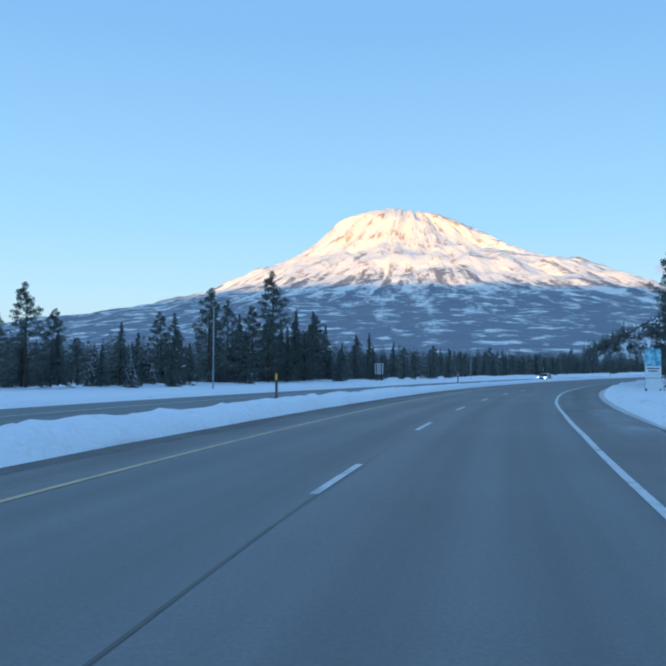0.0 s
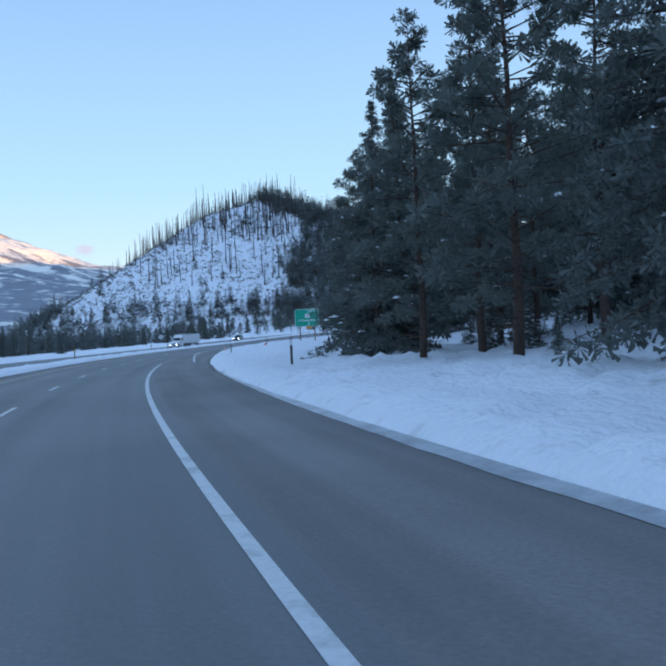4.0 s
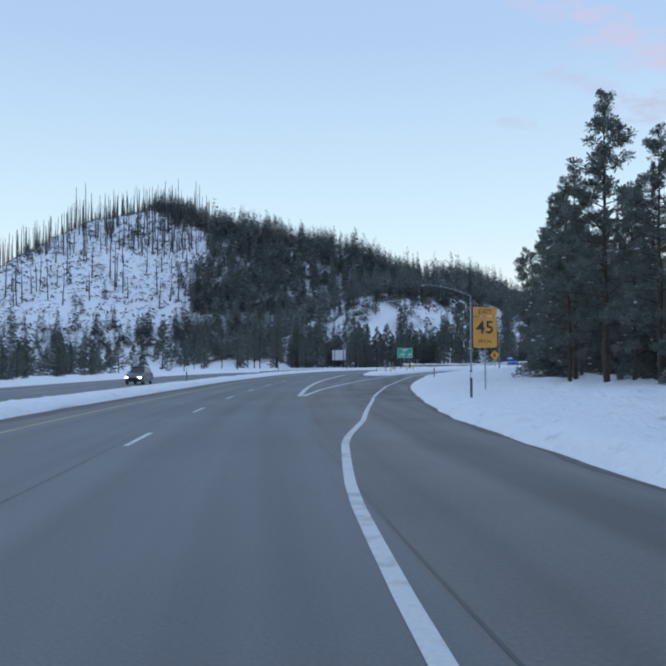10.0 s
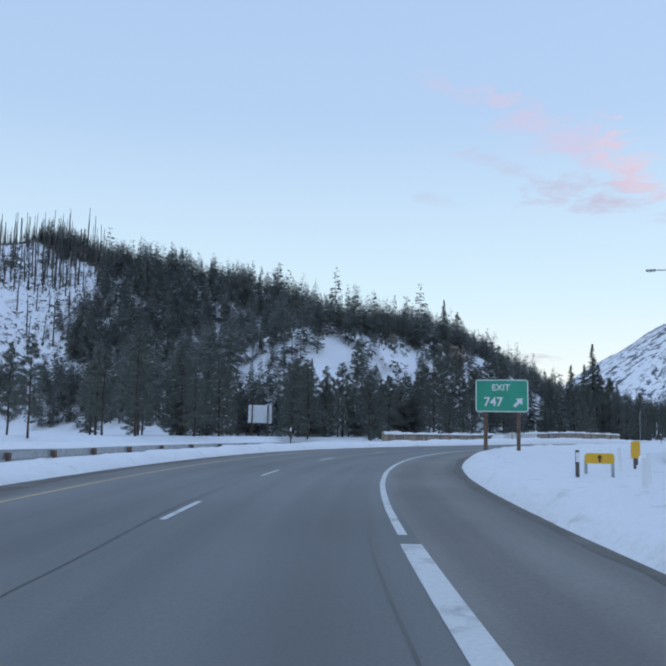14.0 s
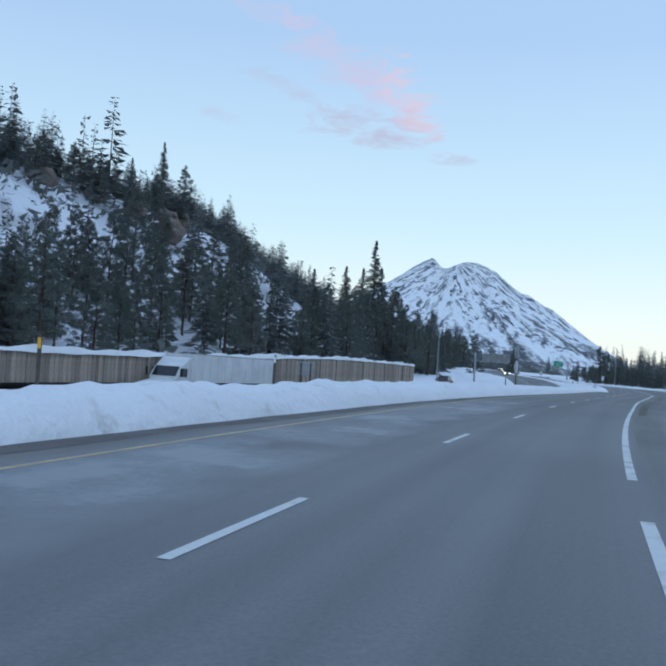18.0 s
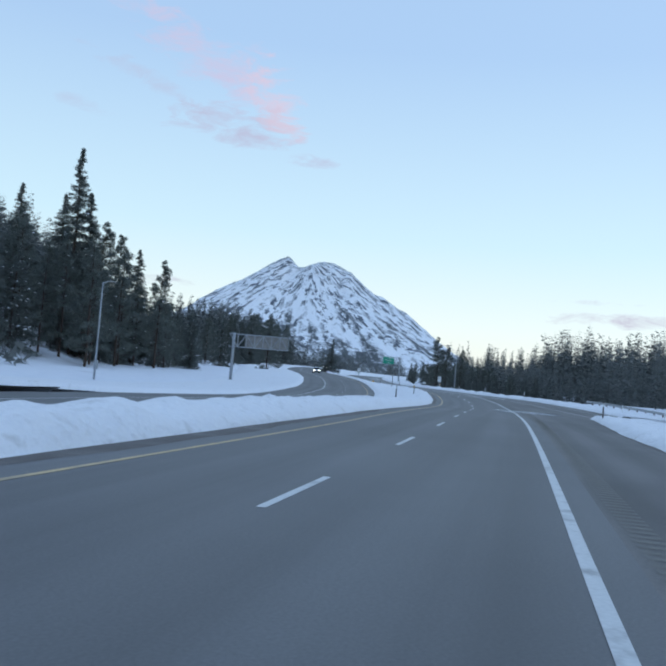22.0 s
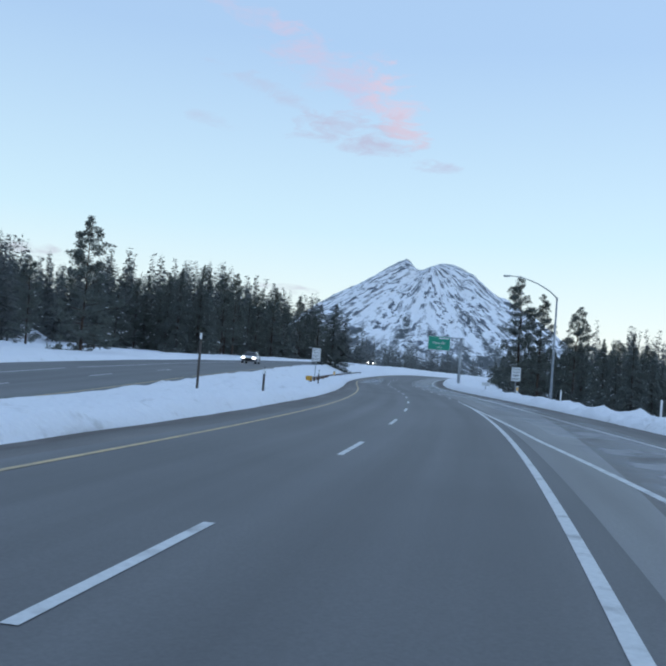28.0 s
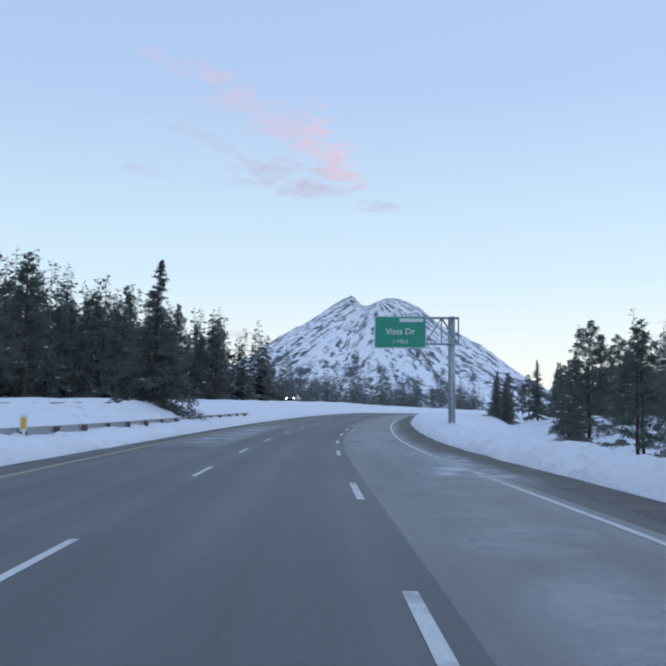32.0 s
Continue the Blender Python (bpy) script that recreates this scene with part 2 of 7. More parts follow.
SEAM = material("tar_seam", (0.02, 0.02, 0.021), 0.45, second=(0.04, 0.04, 0.04), scale=2.0)
BARK = material("pine_bark", (0.10, 0.065, 0.045), 0.9, second=(0.05, 0.036, 0.03), scale=6.0, bump=0.8, bump_scale=14)
CHAR = material("burnt_trunk", (0.055, 0.05, 0.048), 0.9, second=(0.15, 0.14, 0.13), scale=0.5, low=0.5, high=0.7)
FOLIAGE = material("pine_needles", (0.125, 0.145, 0.13), 0.6, second=(0.16, 0.175, 0.15), scale=0.9, fine=9.0)
FOLIAGE_FIR = material("fir_needles", (0.118, 0.138, 0.128), 0.6, second=(0.15, 0.165, 0.148), scale=0.8, fine=8.0)
FAR_WOODS = material("distant_woods", (0.13, 0.145, 0.14), 0.65, second=(0.165, 0.175, 0.165), scale=0.12, fine=1.5)


def leafy(m, share):
    """Lets light pass through thin needles."""
    n, l = m.node_tree.nodes, m.node_tree.links
    b = n["Principled BSDF"]
    b.inputs["Sheen Weight"].default_value, b.inputs["Sheen Roughness"].default_value = 0.25, 0.4      # sheen painted on as a pale veil of haze, lifting the dark needles
    thin, mix = n.new("ShaderNodeBsdfTranslucent"), n.new("ShaderNodeMixShader")
    l.new(b.inputs["Base Color"].links[0].from_socket, thin.inputs["Color"])
    mix.inputs[0].default_value = share
    l.new(b.outputs[0], mix.inputs[1])
    l.new(thin.outputs[0], mix.inputs[2])
    l.new(mix.outputs[0], n["Material Output"].inputs["Surface"])


for leaf_material in (FOLIAGE, FOLIAGE_FIR, FAR_WOODS):
    leafy(leaf_material, 0.42)
GALVANISED = material("galvanised_steel", (0.42, 0.44, 0.46), 0.45, metal=0.6, second=(0.30, 0.32, 0.34), scale=4.0, fine=30.0)
SIGN_GREEN = material("green_sign_sheeting", (0.012, 0.33, 0.215), 0.42, second=(0.012, 0.29, 0.19), scale=1.2)
SIGN_WHITE = material("white_sign_sheeting", (0.74, 0.76, 0.77), 0.42, second=(0.66, 0.68, 0.69), scale=2.0)
SIGN_ORANGE = material("orange_sign_sheeting", (0.72, 0.33, 0.05), 0.42, second=(0.62, 0.27, 0.05), scale=2.0)
SIGN_YELLOW = material("yellow_sign_sheeting", (0.80, 0.45, 0.02), 0.42, second=(0.72, 0.40, 0.03), scale=2.0)
SIGN_BLUE = material("blue_sign_sheeting", (0.02, 0.10, 0.36), 0.42, second=(0.02, 0.085, 0.30), scale=2.0)
SIGN_RED = material("red_sign_sheeting", (0.55, 0.03, 0.025), 0.42)
SIGN_BLACK = material("black_lettering", (0.02, 0.02, 0.022), 0.5)
SIGN_BACK = material("bare_aluminium", (0.50, 0.52, 0.54), 0.5, metal=0.35, second=(0.42, 0.44, 0.46), scale=1.2)
HOUSING = material("dusty_grey_housing", (0.30, 0.285, 0.27), 0.6, second=(0.22, 0.21, 0.20), scale=1.5, fine=8.0)
SKY_PRINT = material("board_picture_blue", (0.10, 0.32, 0.45), 0.45, second=(0.45, 0.66, 0.70), scale=2.4, low=0.42, high=0.6)
POST_WOOD = material("weathered_post_wood", (0.17, 0.10, 0.07), 0.8, second=(0.10, 0.065, 0.05), scale=5.0, bump=0.4, bump_scale=20)
MARKER = material("brown_marker_plastic", (0.09, 0.075, 0.065), 0.6, second=(0.06, 0.05, 0.045), scale=4.0)
REFLECT = material("reflector_white", (0.78, 0.79, 0.80), 0.3)
AMBER = material("amber_reflector", (0.80, 0.42, 0.04), 0.35)
CONE_RED = material("orange_red_plastic", (0.75, 0.07, 0.04), 0.5, second=(0.62, 0.06, 0.04), scale=4.0)
FENCE_WOOD = varied(material("weathered_fence_board", (0.46, 0.385, 0.32), 0.85, second=(0.33, 0.275, 0.235), scale=1.2, bump=0.4, bump_scale=12, fine=9.0), 0.62, 1.22)
TRUCK_WHITE = material("white_trailer_panel", (0.72, 0.74, 0.76), 0.45, second=(0.60, 0.61, 0.62), scale=0.7, fine=6.0)
RUBBER = material("tyre_rubber", (0.02, 0.02, 0.021), 0.8)
GLASS_DARK = material("dark_vehicle_glass", (0.02, 0.025, 0.03), 0.08)
CAR_RED = material("dark_red_car_paint", (0.11, 0.02, 0.025), 0.25, second=(0.09, 0.02, 0.022), scale=1.0)
CAR_GREY = material("grey_car_paint", (0.16, 0.17, 0.18), 0.25, second=(0.13, 0.14, 0.15), scale=1.0)
CAR_WHITE = material("white_car_paint", (0.70, 0.71, 0.72), 0.25, second=(0.62, 0.63, 0.64), scale=1.0)
ROCK = material("brown_rock", (0.20, 0.15, 0.125), 0.9, second=(0.12, 0.10, 0.09), scale=0.4, bump=0.8, bump_scale=2)


def lamp_material(name, colour, strength):
    m = material(name, colour, 0.3)
    b = m.node_tree.nodes["Principled BSDF"]
    b.inputs["Emission Color"].default_value, b.inputs["Emission Strength"].default_value = (*colour, 1), strength
    return m


HEADLIGHT = lamp_material("lit_headlight", (1.0, 0.93, 0.8), 6.0)


# ---- small builders ----
def mesh_of(name, verts, faces, mats, index=None, smooth=False):
    me = bpy.data.meshes.new(name)
    me.from_pydata([tuple(v) for v in verts], [], [tuple(f) for f in faces])
    for m in mats if isinstance(mats, (list, tuple)) else [mats]:
        me.materials.append(m)
    if index is not None:
        me.polygons.foreach_set("material_index", np.asarray(index, dtype=np.int32))
    if smooth:
        me.polygons.foreach_set("use_smooth", np.ones(len(me.polygons), dtype=bool))
    me.update()
    return me


def bm_mesh(name, bm, mat, smooth=False):
    me = bpy.data.meshes.new(name)
    bm.to_mesh(me)
    bm.free()
    for m in mat if isinstance(mat, (list, tuple)) else [mat]:
        me.materials.append(m)
    if smooth:
        me.polygons.foreach_set("use_smooth", np.ones(len(me.polygons), dtype=bool))
    return me


def part(name, bm, mat, parent, label="", smooth=False, m=None):
    ob = new(name, bm_mesh(name, bm, mat, smooth) if isinstance(bm, bmesh.types.BMesh) else bm)
    ob.parent = parent
    if m is not None:
        ob.matrix_basis = m
    if label:
        ob["label"] = label
    return ob


def thing(name, m, label, category, group="", kind=""):
    ob = new(name)
    ob.empty_display_size = 0.2
    ob.matrix_basis = m
    return tagged(ob, label, category, group, kind)


def box(w, d, h, at=(0, 0, 0), bevel=0.0, bm=None, turn=None):
    """A box w x d x h standing on at (centre of its base)."""
    fresh = bmesh.new()
    bmesh.ops.create_cube(fresh, size=1.0)
    bmesh.ops.scale(fresh, vec=(w, d, h), verts=fresh.verts)
    if bevel:
        bmesh.ops.bevel(fresh, geom=list(fresh.edges), offset=bevel, segments=2, affect="EDGES", profile=0.5)
    bmesh.ops.translate(fresh, vec=(0, 0, h / 2), verts=fresh.verts)
    if turn is not None:
        bmesh.ops.transform(fresh, matrix=turn, verts=fresh.verts)
    bmesh.ops.translate(fresh, vec=at, verts=fresh.verts)
    return joined(bm, fresh)


def joined(bm, fresh):
    if bm is None:
        return fresh
    tmp = bpy.data.meshes.new("tmp")
    fresh.to_mesh(tmp)
    fresh.free()
    bm.from_mesh(tmp)
    bpy.data.meshes.remove(tmp)
    return bm


def tube(points, radii, sides=10, bm=None, cap=True):
    """A tapered tube through points."""
    fresh = bmesh.new()
    pts = [Vector(p) for p in points]
    rings = []
    for i, p in enumerate(pts):
        t = (pts[min(i + 1, len(pts) - 1)] - pts[max(i - 1, 0)]).normalized()
        a = t.orthogonal().normalized() if abs(t.z) < 0.99 else Vector((1, 0, 0))
        if i:
            a = (last - t * last.dot(t)).normalized()
        last = a
        b = t.cross(a)
        r = radii[i] if isinstance(radii, (list, tuple)) else radii
        rings.append([fresh.verts.new(p + (a * math.cos(k * math.tau / sides) + b * math.sin(k * math.tau / sides)) * r) for k in range(sides)])
    for r0, r1 in zip(rings, rings[1:]):
        for k in range(sides):
            fresh.faces.new((r0[k], r0[(k + 1) % sides], r1[(k + 1) % sides], r1[k]))
    if cap:
        fresh.faces.new(rings[0][::-1])
        fresh.faces.new(rings[-1])
    return joined(bm, fresh)


def rounded_plate(w, h, t, radius, steps=5, bm=None, at=(0, 0, 0)):
    """An upright plate in the xz plane facing -y, with rounded corners, its foot at z = at.z."""
    fresh = bmesh.new()
    loop = []
    for cx, cz, a0 in ((w / 2 - radius, h - radius, 0), (-w / 2 + radius, h - radius, 90), (-w / 2 + radius, radius, 180), (w / 2 - radius, radius, 270)):
        for k in range(steps + 1):
            a = radians(a0 + 90 * k / steps)
            loop.append((cx + radius * math.cos(a), cz + radius * math.sin(a)))
    front = [fresh.verts.new((x + at[0], -t / 2 + at[1], z + at[2])) for x, z in loop]
    back = [fresh.verts.new((x + at[0], t / 2 + at[1], z + at[2])) for x, z in loop]
    fresh.faces.new(front[::-1])
    fresh.faces.new(back)
    for i in range(len(loop)):
        j = (i + 1) % len(loop)
        fresh.faces.new((front[i], front[j], back[j], back[i]))
    bmesh.ops.recalc_face_normals(fresh, faces=fresh.faces)
    return joined(bm, fresh)


def lettering(words, size, mat, parent, at, align="CENTER", name="lettering", bold=0.0):
    """Flat raised letters in the xz plane facing -y."""
    cu = bpy.data.curves.new("text", "FONT")
    cu.body, cu.size, cu.align_x, cu.align_y, cu.extrude, cu.resolution_u = words, size, align, "CENTER", 0.004, 3
    cu.offset = bold
    tmp = new("text", cu)
    me = bpy.data.meshes.new_from_object(tmp)
    bpy.data.objects.remove(tmp)
    bpy.data.curves.remove(cu)
    me.materials.clear()
    me.materials.append(mat)
    ob = new(name, me)
    ob.parent = parent
    ob.matrix_basis = pose(*at, 90, 0, 0)
    return ob


# ---- the line of the road ----
# bend and speed along the road, from which its alignment follows; PACE gives the stations
BEND = [-3.807, -3.059, -2.718, -2.627, -2.502, -2.686, -3.106, -3.098, -2.989, -2.964, -2.877, -2.725, -2.915, -3.244, -1.272, -10.201, -13.789, -5.638, -2.563, -2.524, -0.915, -0.975, -0.357, 0.344, 0.745, 1.49, 2.665, 3.216, 2.876, 2.305, 1.844, 1.393, 0.644, -0.589, -1.866]
DRIVE = [25.64, 25.48, 25.85, 26.38, 26.38, 26.83, 27.61, 28.57, 22.78, 20.96, 22.71, 21.87, 23.02, 21.91, 21.36, 21.28, 21.64, 21.64]
PACE = [25.61, 25.47, 26.18, 26.85, 26.67, 27.26, 27.57, 29.33, 24.25, 20.52, 22.87, 21.88, 23.07, 21.73, 20.94, 20.96, 21.27, 21.25]
INSET = [1.76, 1.68, 1.44, 1.19, 1.07, 1.06, 1.12, 1.22, 1.22, 1.1, 1.02, 1.07, 1.09, 1.08, 1.0, 0.89, 0.81, 0.76, 0.72, 0.7, 0.77, 0.8, 0.96, 0.94, 0.83, 0.83, 0.91, 0.99, 1.1, 1.29, 1.41, 1.3, 0.85, 0.35, -0.15]
LEVEL = [-0.0, -0.7, -1.45, -1.95, -2.31, -2.52, -2.41, -1.81, -1.13, -0.81, -0.52, -0.61, -0.58, -1.11, -0.48, -0.42, -0.24, -0.01, 0.7, 1.5, 2.1]
DT = 0.1
TT = np.arange(-8.0, 62.0, DT)
_k = np.radians(np.interp(TT, np.arange(len(BEND)), BEND))
_v = np.interp(TT, np.arange(len(DRIVE)) * 2.0, DRIVE)
_i0 = int(np.argmin(abs(TT)))


def summed(a):
    c = np.concatenate([[0.0], np.cumsum((a[1:] + a[:-1]) / 2 * DT)])
    return c - c[_i0]


HEAD = summed(_k)
PX, PY, STATION = summed(-np.sin(HEAD) * _v), summed(np.cos(HEAD) * _v), summed(np.interp(TT, np.arange(len(PACE)) * 2.0, PACE))


def smooth_table(t, knots, values):
    w = np.interp(t, knots, values)
    n = 5
    return np.convolve(np.pad(w, n, mode="edge"), np.ones(2 * n + 1) / (2 * n + 1), "same")[n:-n]


PZ = smooth_table(TT, np.arange(len(LEVEL)) * 2.0, LEVEL)
PR = smooth_table(TT, np.arange(len(INSET)) * 1.0, INSET)


def road_point(s, u, h=0.0):
    """World places at stations s, u metres right of the right edge line (left is negative), h above the road."""
    s, u, h = np.broadcast_arrays(np.asarray(s, float), np.asarray(u, float), np.asarray(h, float))
    x, y, z, a, r = (np.interp(s, STATION, q) for q in (PX, PY, PZ, HEAD, PR))
    return np.stack([x + np.cos(a) * (u + r), y + np.sin(a) * (u + r), z + h], -1)


def road_pose(s, u, h=0.0, turn=0.0):
    """A pose that stands beside the road, its -y side facing the oncoming camera."""
    x, y, z = road_point(s, u, h)
    return pose(float(x), float(y), float(z), 0, 0, math.degrees(float(np.interp(s, STATION, HEAD))) + turn)


def road_coords(x, y):
    """Station and offset of world places."""
    x, y = np.asarray(x, float).ravel(), np.asarray(y, float).ravel()
    qx, qy, qa, qs, qr, qz = (q[::3] for q in (PX, PY, HEAD, STATION, PR, PZ))
    j = np.concatenate([np.argmin((x[i:i + 4000, None] - qx) ** 2 + (y[i:i + 4000, None] - qy) ** 2, 1) for i in range(0, len(x), 4000)])
    along = -(x - qx[j]) * np.sin(qa[j]) + (y - qy[j]) * np.cos(qa[j])
    u = (x - qx[j]) * np.cos(qa[j]) + (y - qy[j]) * np.sin(qa[j]) - qr[j]
    return qs[j] + np.clip(along, -6, 6), u, qz[j], np.hypot(x - qx[j], y - qy[j])


def noise_at(x, y, scale, seed=0.0):
    return np.array([noise.noise(Vector((a / scale + seed, b / scale - seed, seed))) for a, b in zip(np.ravel(x), np.ravel(y))])


# ---- ground ----
def fast_mesh(name, verts, faces, mats, index=None, smooth=False):
    """A mesh from arrays: verts n x 3, faces m x 3 or m x 4."""
    me = bpy.data.meshes.new(name)
    faces = np.asarray(faces, dtype=np.int32)
    k = faces.shape[1]
    me.vertices.add(len(verts))
    me.vertices.foreach_set("co", np.asarray(verts, dtype=np.float32).ravel())
    me.loops.add(faces.size)
    me.loops.foreach_set("vertex_index", faces.ravel())
    me.polygons.add(len(faces))
    me.polygons.foreach_set("loop_start", np.arange(0, faces.size, k, dtype=np.int32))
    for m in mats if isinstance(mats, (list, tuple)) else [mats]:
        me.materials.append(m)
    if index is not None:
        me.polygons.foreach_set("material_index", np.asarray(index, dtype=np.int32))
    me.polygons.foreach_set("use_smooth", np.full(len(faces), smooth, dtype=bool))
    me.update(calc_edges=True)
    me.validate()
    return me


def grid_faces(rows, cols):
    i = np.arange(rows - 1)[:, None] * cols + np.arange(cols - 1)[None]
    return np.stack([i, i + 1, i + 1 + cols, i + cols], -1).reshape(-1, 4)


def ease(x):
    x = np.clip(x, 0, 1)
    return x * x * (3 - 2 * x)


RIDGE = [(146, 865, 6), (240, 905, 78), (318, 930, 124), (388, 985, 148), (388, 875, 110), (414, 746, 85), (463, 735, 66), (469, 668, 54),
         (428, 636, 46), (378, 572, 36), (330, 524, 30), (268, 507, 28), (232, 488, 6)]


def hill(x, y):
    best = np.full(x.shape, -50.0)
    for (x0, y0, z0), (x1, y1, z1) in zip(RIDGE, RIDGE[1:]):
        dx, dy = x1 - x0, y1 - y0
        t = np.clip(((x - x0) * dx + (y - y0) * dy) / (dx * dx + dy * dy), 0, 1)
        d = np.hypot(x - x0 - t * dx, y - y0 - t * dy)
        z = z0 + t * (z1 - z0)
        best = np.maximum(best, z - 0.62 * (np.sqrt(d * d + 144) - 12))
    return np.maximum(best, 0) + 0.0


def pavement_right(s):
    return np.interp(s, [0, 60, 130, 200, 250, 275, 290, 300, 315, 326, 345, 355, 378.9, 379, 390, 460, 484, 513, 550, 600, 617, 632, 640, 640.1, 660, 690, 726, 770, 789, 900],
                     [2.6, 2.8, 3.3, 3.7, 3.8, 4.2, 4.7, 5.5, 6.7, 7.4, 9.0, 10.0, 12.2, 2.8, 2.6, 2.4, 3.0, 3.5, 4.1, 3.7, 4.6, 5.8, 6.4, 15.0, 12.6, 9.6, 6.9, 5.7, 5.35, 4.9])


def exit_ramp(s):
    """Left and right edge of the exit ramp past the island's nose."""
    return np.interp(s, [372, 385, 400, 425, 445, 460, 480], [6.0, 7.6, 9.4, 12.6, 16.5, 24, 50]), np.interp(s, [372, 385, 400, 425, 445, 460, 480], [11.6, 13.2, 15.0, 18.2, 23.0, 32, 60])


def entry_ramp(s):
    return np.interp(s, [500, 540, 570, 600, 625, 640], [46, 30, 22.5, 15.5, 11.0, 8.4]), np.interp(s, [500, 540, 570, 600, 625, 640], [53, 37.5, 30, 22.6, 17.6, 15.0])


def opp(s):
    """How far the opposite carriageway lies below this one."""
    return np.interp(s, [110, 200, 330, 430, 485, 590, 640, 668, 700, 722, 744, 767, 803, 850, 900], [0.7, 0.5, 0.4, 0.3, 0.85, 0.85, 0.8, 0.85, 0.8, 0.3, -0.5, -1.0, -1.5, -1.8, -1.9])


def ground_height(x, y):
    s, u, z, d = road_coords(x, y)
    far = ease((d - 60) / 240)
    level = z * (1 - far) - 1.0 * far
    outer = np.where((s > 372) & (s < 480), exit_ramp(s)[1], np.where((s > 500) & (s < 640), entry_ramp(s)[1], pavement_right(s)))
    gap = np.maximum(u - outer - 14, -u - 39)             # metres outside the strips
    rise = -0.9 + 1.25 * ease((gap + 4) / 12)
    bank = np.where((u > 0) & (s > 30) & (s < 350), np.clip(u - 18, 0, 70) * 0.13 * ease((s - 40) / 50) * ease((350 - s) / 60), 0)
    drop = np.where((u > 0) & (s > 700), -3.2 * ease((u - 12) / 20) * ease((s - 720) / 50) * ease((870 - s) / 50), 0)
    low = np.where((u < -38) & (s < 430), -2.2 * ease((-u - 38) / 30), 0)
    rise = np.where((s > 440) & (s < 620) & (u < -14) & (u > -44), -2.5, rise)
    rise = rise + np.where(u < -14, np.maximum(-opp(s), 0) * ease((-u - 14) / 12) * ease((230 + u) / 120), 0)
    clear = ease((np.abs(u + 12) - 40) / 30)
    return level + rise + bank + drop + low + hill(np.ravel(x), np.ravel(y)) * clear, s, u


core_x, core_y = np.arange(-260, 1300, 9.0), np.arange(-220, 1240, 9.0)
gx = np.concatenate([[-6500, -4000, -2500, -1600, -1000, -650, -420], core_x, [1500, 1800, 2300, 3000, 4000, 5200, 6800]])
gy = np.concatenate([[-6500, -4000, -2500, -1600, -1000, -600, -360], core_y, [1450, 1800, 2300, 3000, 4000, 5200, 6800]])
X, Y = np.meshgrid(gx, gy)
gz, gs, gu = ground_height(X, Y)
gz = gz + np.where((np.abs(gu + 12) > 50), 1.3 * noise_at(X, Y, 38) + 0.5 * noise_at(X, Y, 11, 3.0), 0)
GROUND_SNOW = material("open_snowfield", (0.76, 0.78, 0.83), 0.7, second=(0.30, 0.29, 0.28), scale=0.11, detail=9, low=0.60, high=0.78, bump=0.6, bump_scale=0.9, fine=1.2)
tagged(new("ground", fast_mesh("ground", np.stack([X.ravel(), Y.ravel(), gz], -1), grid_faces(len(gy), len(gx)), GROUND_SNOW, smooth=True)),
       "snow-covered open ground rising into a brushy hillside", "ground", kind="structure")


def ground_at(x, y):
    return float(ground_height(np.array([x]), np.array([y]))[0][0])


def strip(name, s, columns, heights, mats, index=None, smooth=True):
    """A ribbon along the road. columns: offset arrays, one per column; heights likewise."""
    pts = np.stack([road_point(s, c, h) for c, h in zip(columns, heights)], 1)
    faces = grid_faces(len(s), len(columns))
    idx = None if index is None else np.tile(index, len(s) - 1)
    ob = new(name, fast_mesh(name, pts.reshape(-1, 3), faces, mats, idx, smooth))
    if mats in (ASPHALT, SHOULDER, NEW_LANE):
        across = np.stack([np.broadcast_to(s, (len(columns), len(s))), np.array(columns), np.zeros((len(columns), len(s)))], -1).transpose(1, 0, 2)
        ob.data.attributes.new("lane", "FLOAT_VECTOR", "POINT").data.foreach_set("vector", across.astype(np.float32).ravel())
    return ob


def median_edge(s):
    return np.interp(s, [-150, 380, 470, 500, 560, 620, 640, 690, 730, 900], [-9.2, -9.0, -8.9, -8.5, -8.0, -7.7, -7.8, -8.15, -9.0, -9.6])


ROAD_S = np.arange(-150, 1250, 3.0)
one = np.ones_like(ROAD_S)
tagged(strip("road", ROAD_S, [-7.62 * one, -3.66 * one, 0.3 * one], [0 * one] * 3, ASPHALT), "two dark worn asphalt lanes, cracked and salted", "road", kind="structure")
tagged(strip("shoulder_left", ROAD_S, [-10.2 * one, -7.62 * one], [0 * one] * 2, SHOULDER), "narrow brownish asphalt shoulder beside the median snow", "road shoulder", kind="structure")
pr = pavement_right(ROAD_S)
inner = 0.3 + 3.4 * np.clip((ROAD_S - 690) / 55, 0, 1)
tagged(strip("shoulder_right", ROAD_S, [inner, (pr + inner) * 0.5, pr + 0.5], [0 * one] * 3, SHOULDER), "dusty brown-grey asphalt shoulder and exit lane", "road shoulder", kind="structure")
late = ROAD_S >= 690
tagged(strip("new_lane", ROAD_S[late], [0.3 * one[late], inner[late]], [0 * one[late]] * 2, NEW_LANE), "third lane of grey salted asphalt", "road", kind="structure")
tagged(strip("opposite_road", ROAD_S, [-28.6 * one, -22 * one, -15.6 * one], [0.02 * one - opp(ROAD_S)] * 3, ASPHALT), "opposite carriageway of worn grey asphalt", "road", kind="structure")
S_EXIT = np.arange(371, 482, 2.0)
el, er = exit_ramp(S_EXIT)
tagged(strip("exit_ramp", S_EXIT, [el, (el + er) / 2, er], [0 * S_EXIT] * 3, ASPHALT), "exit ramp asphalt with dirty meltwater stains", "road", kind="structure")
q = np.arange(374, 396, 2.0)
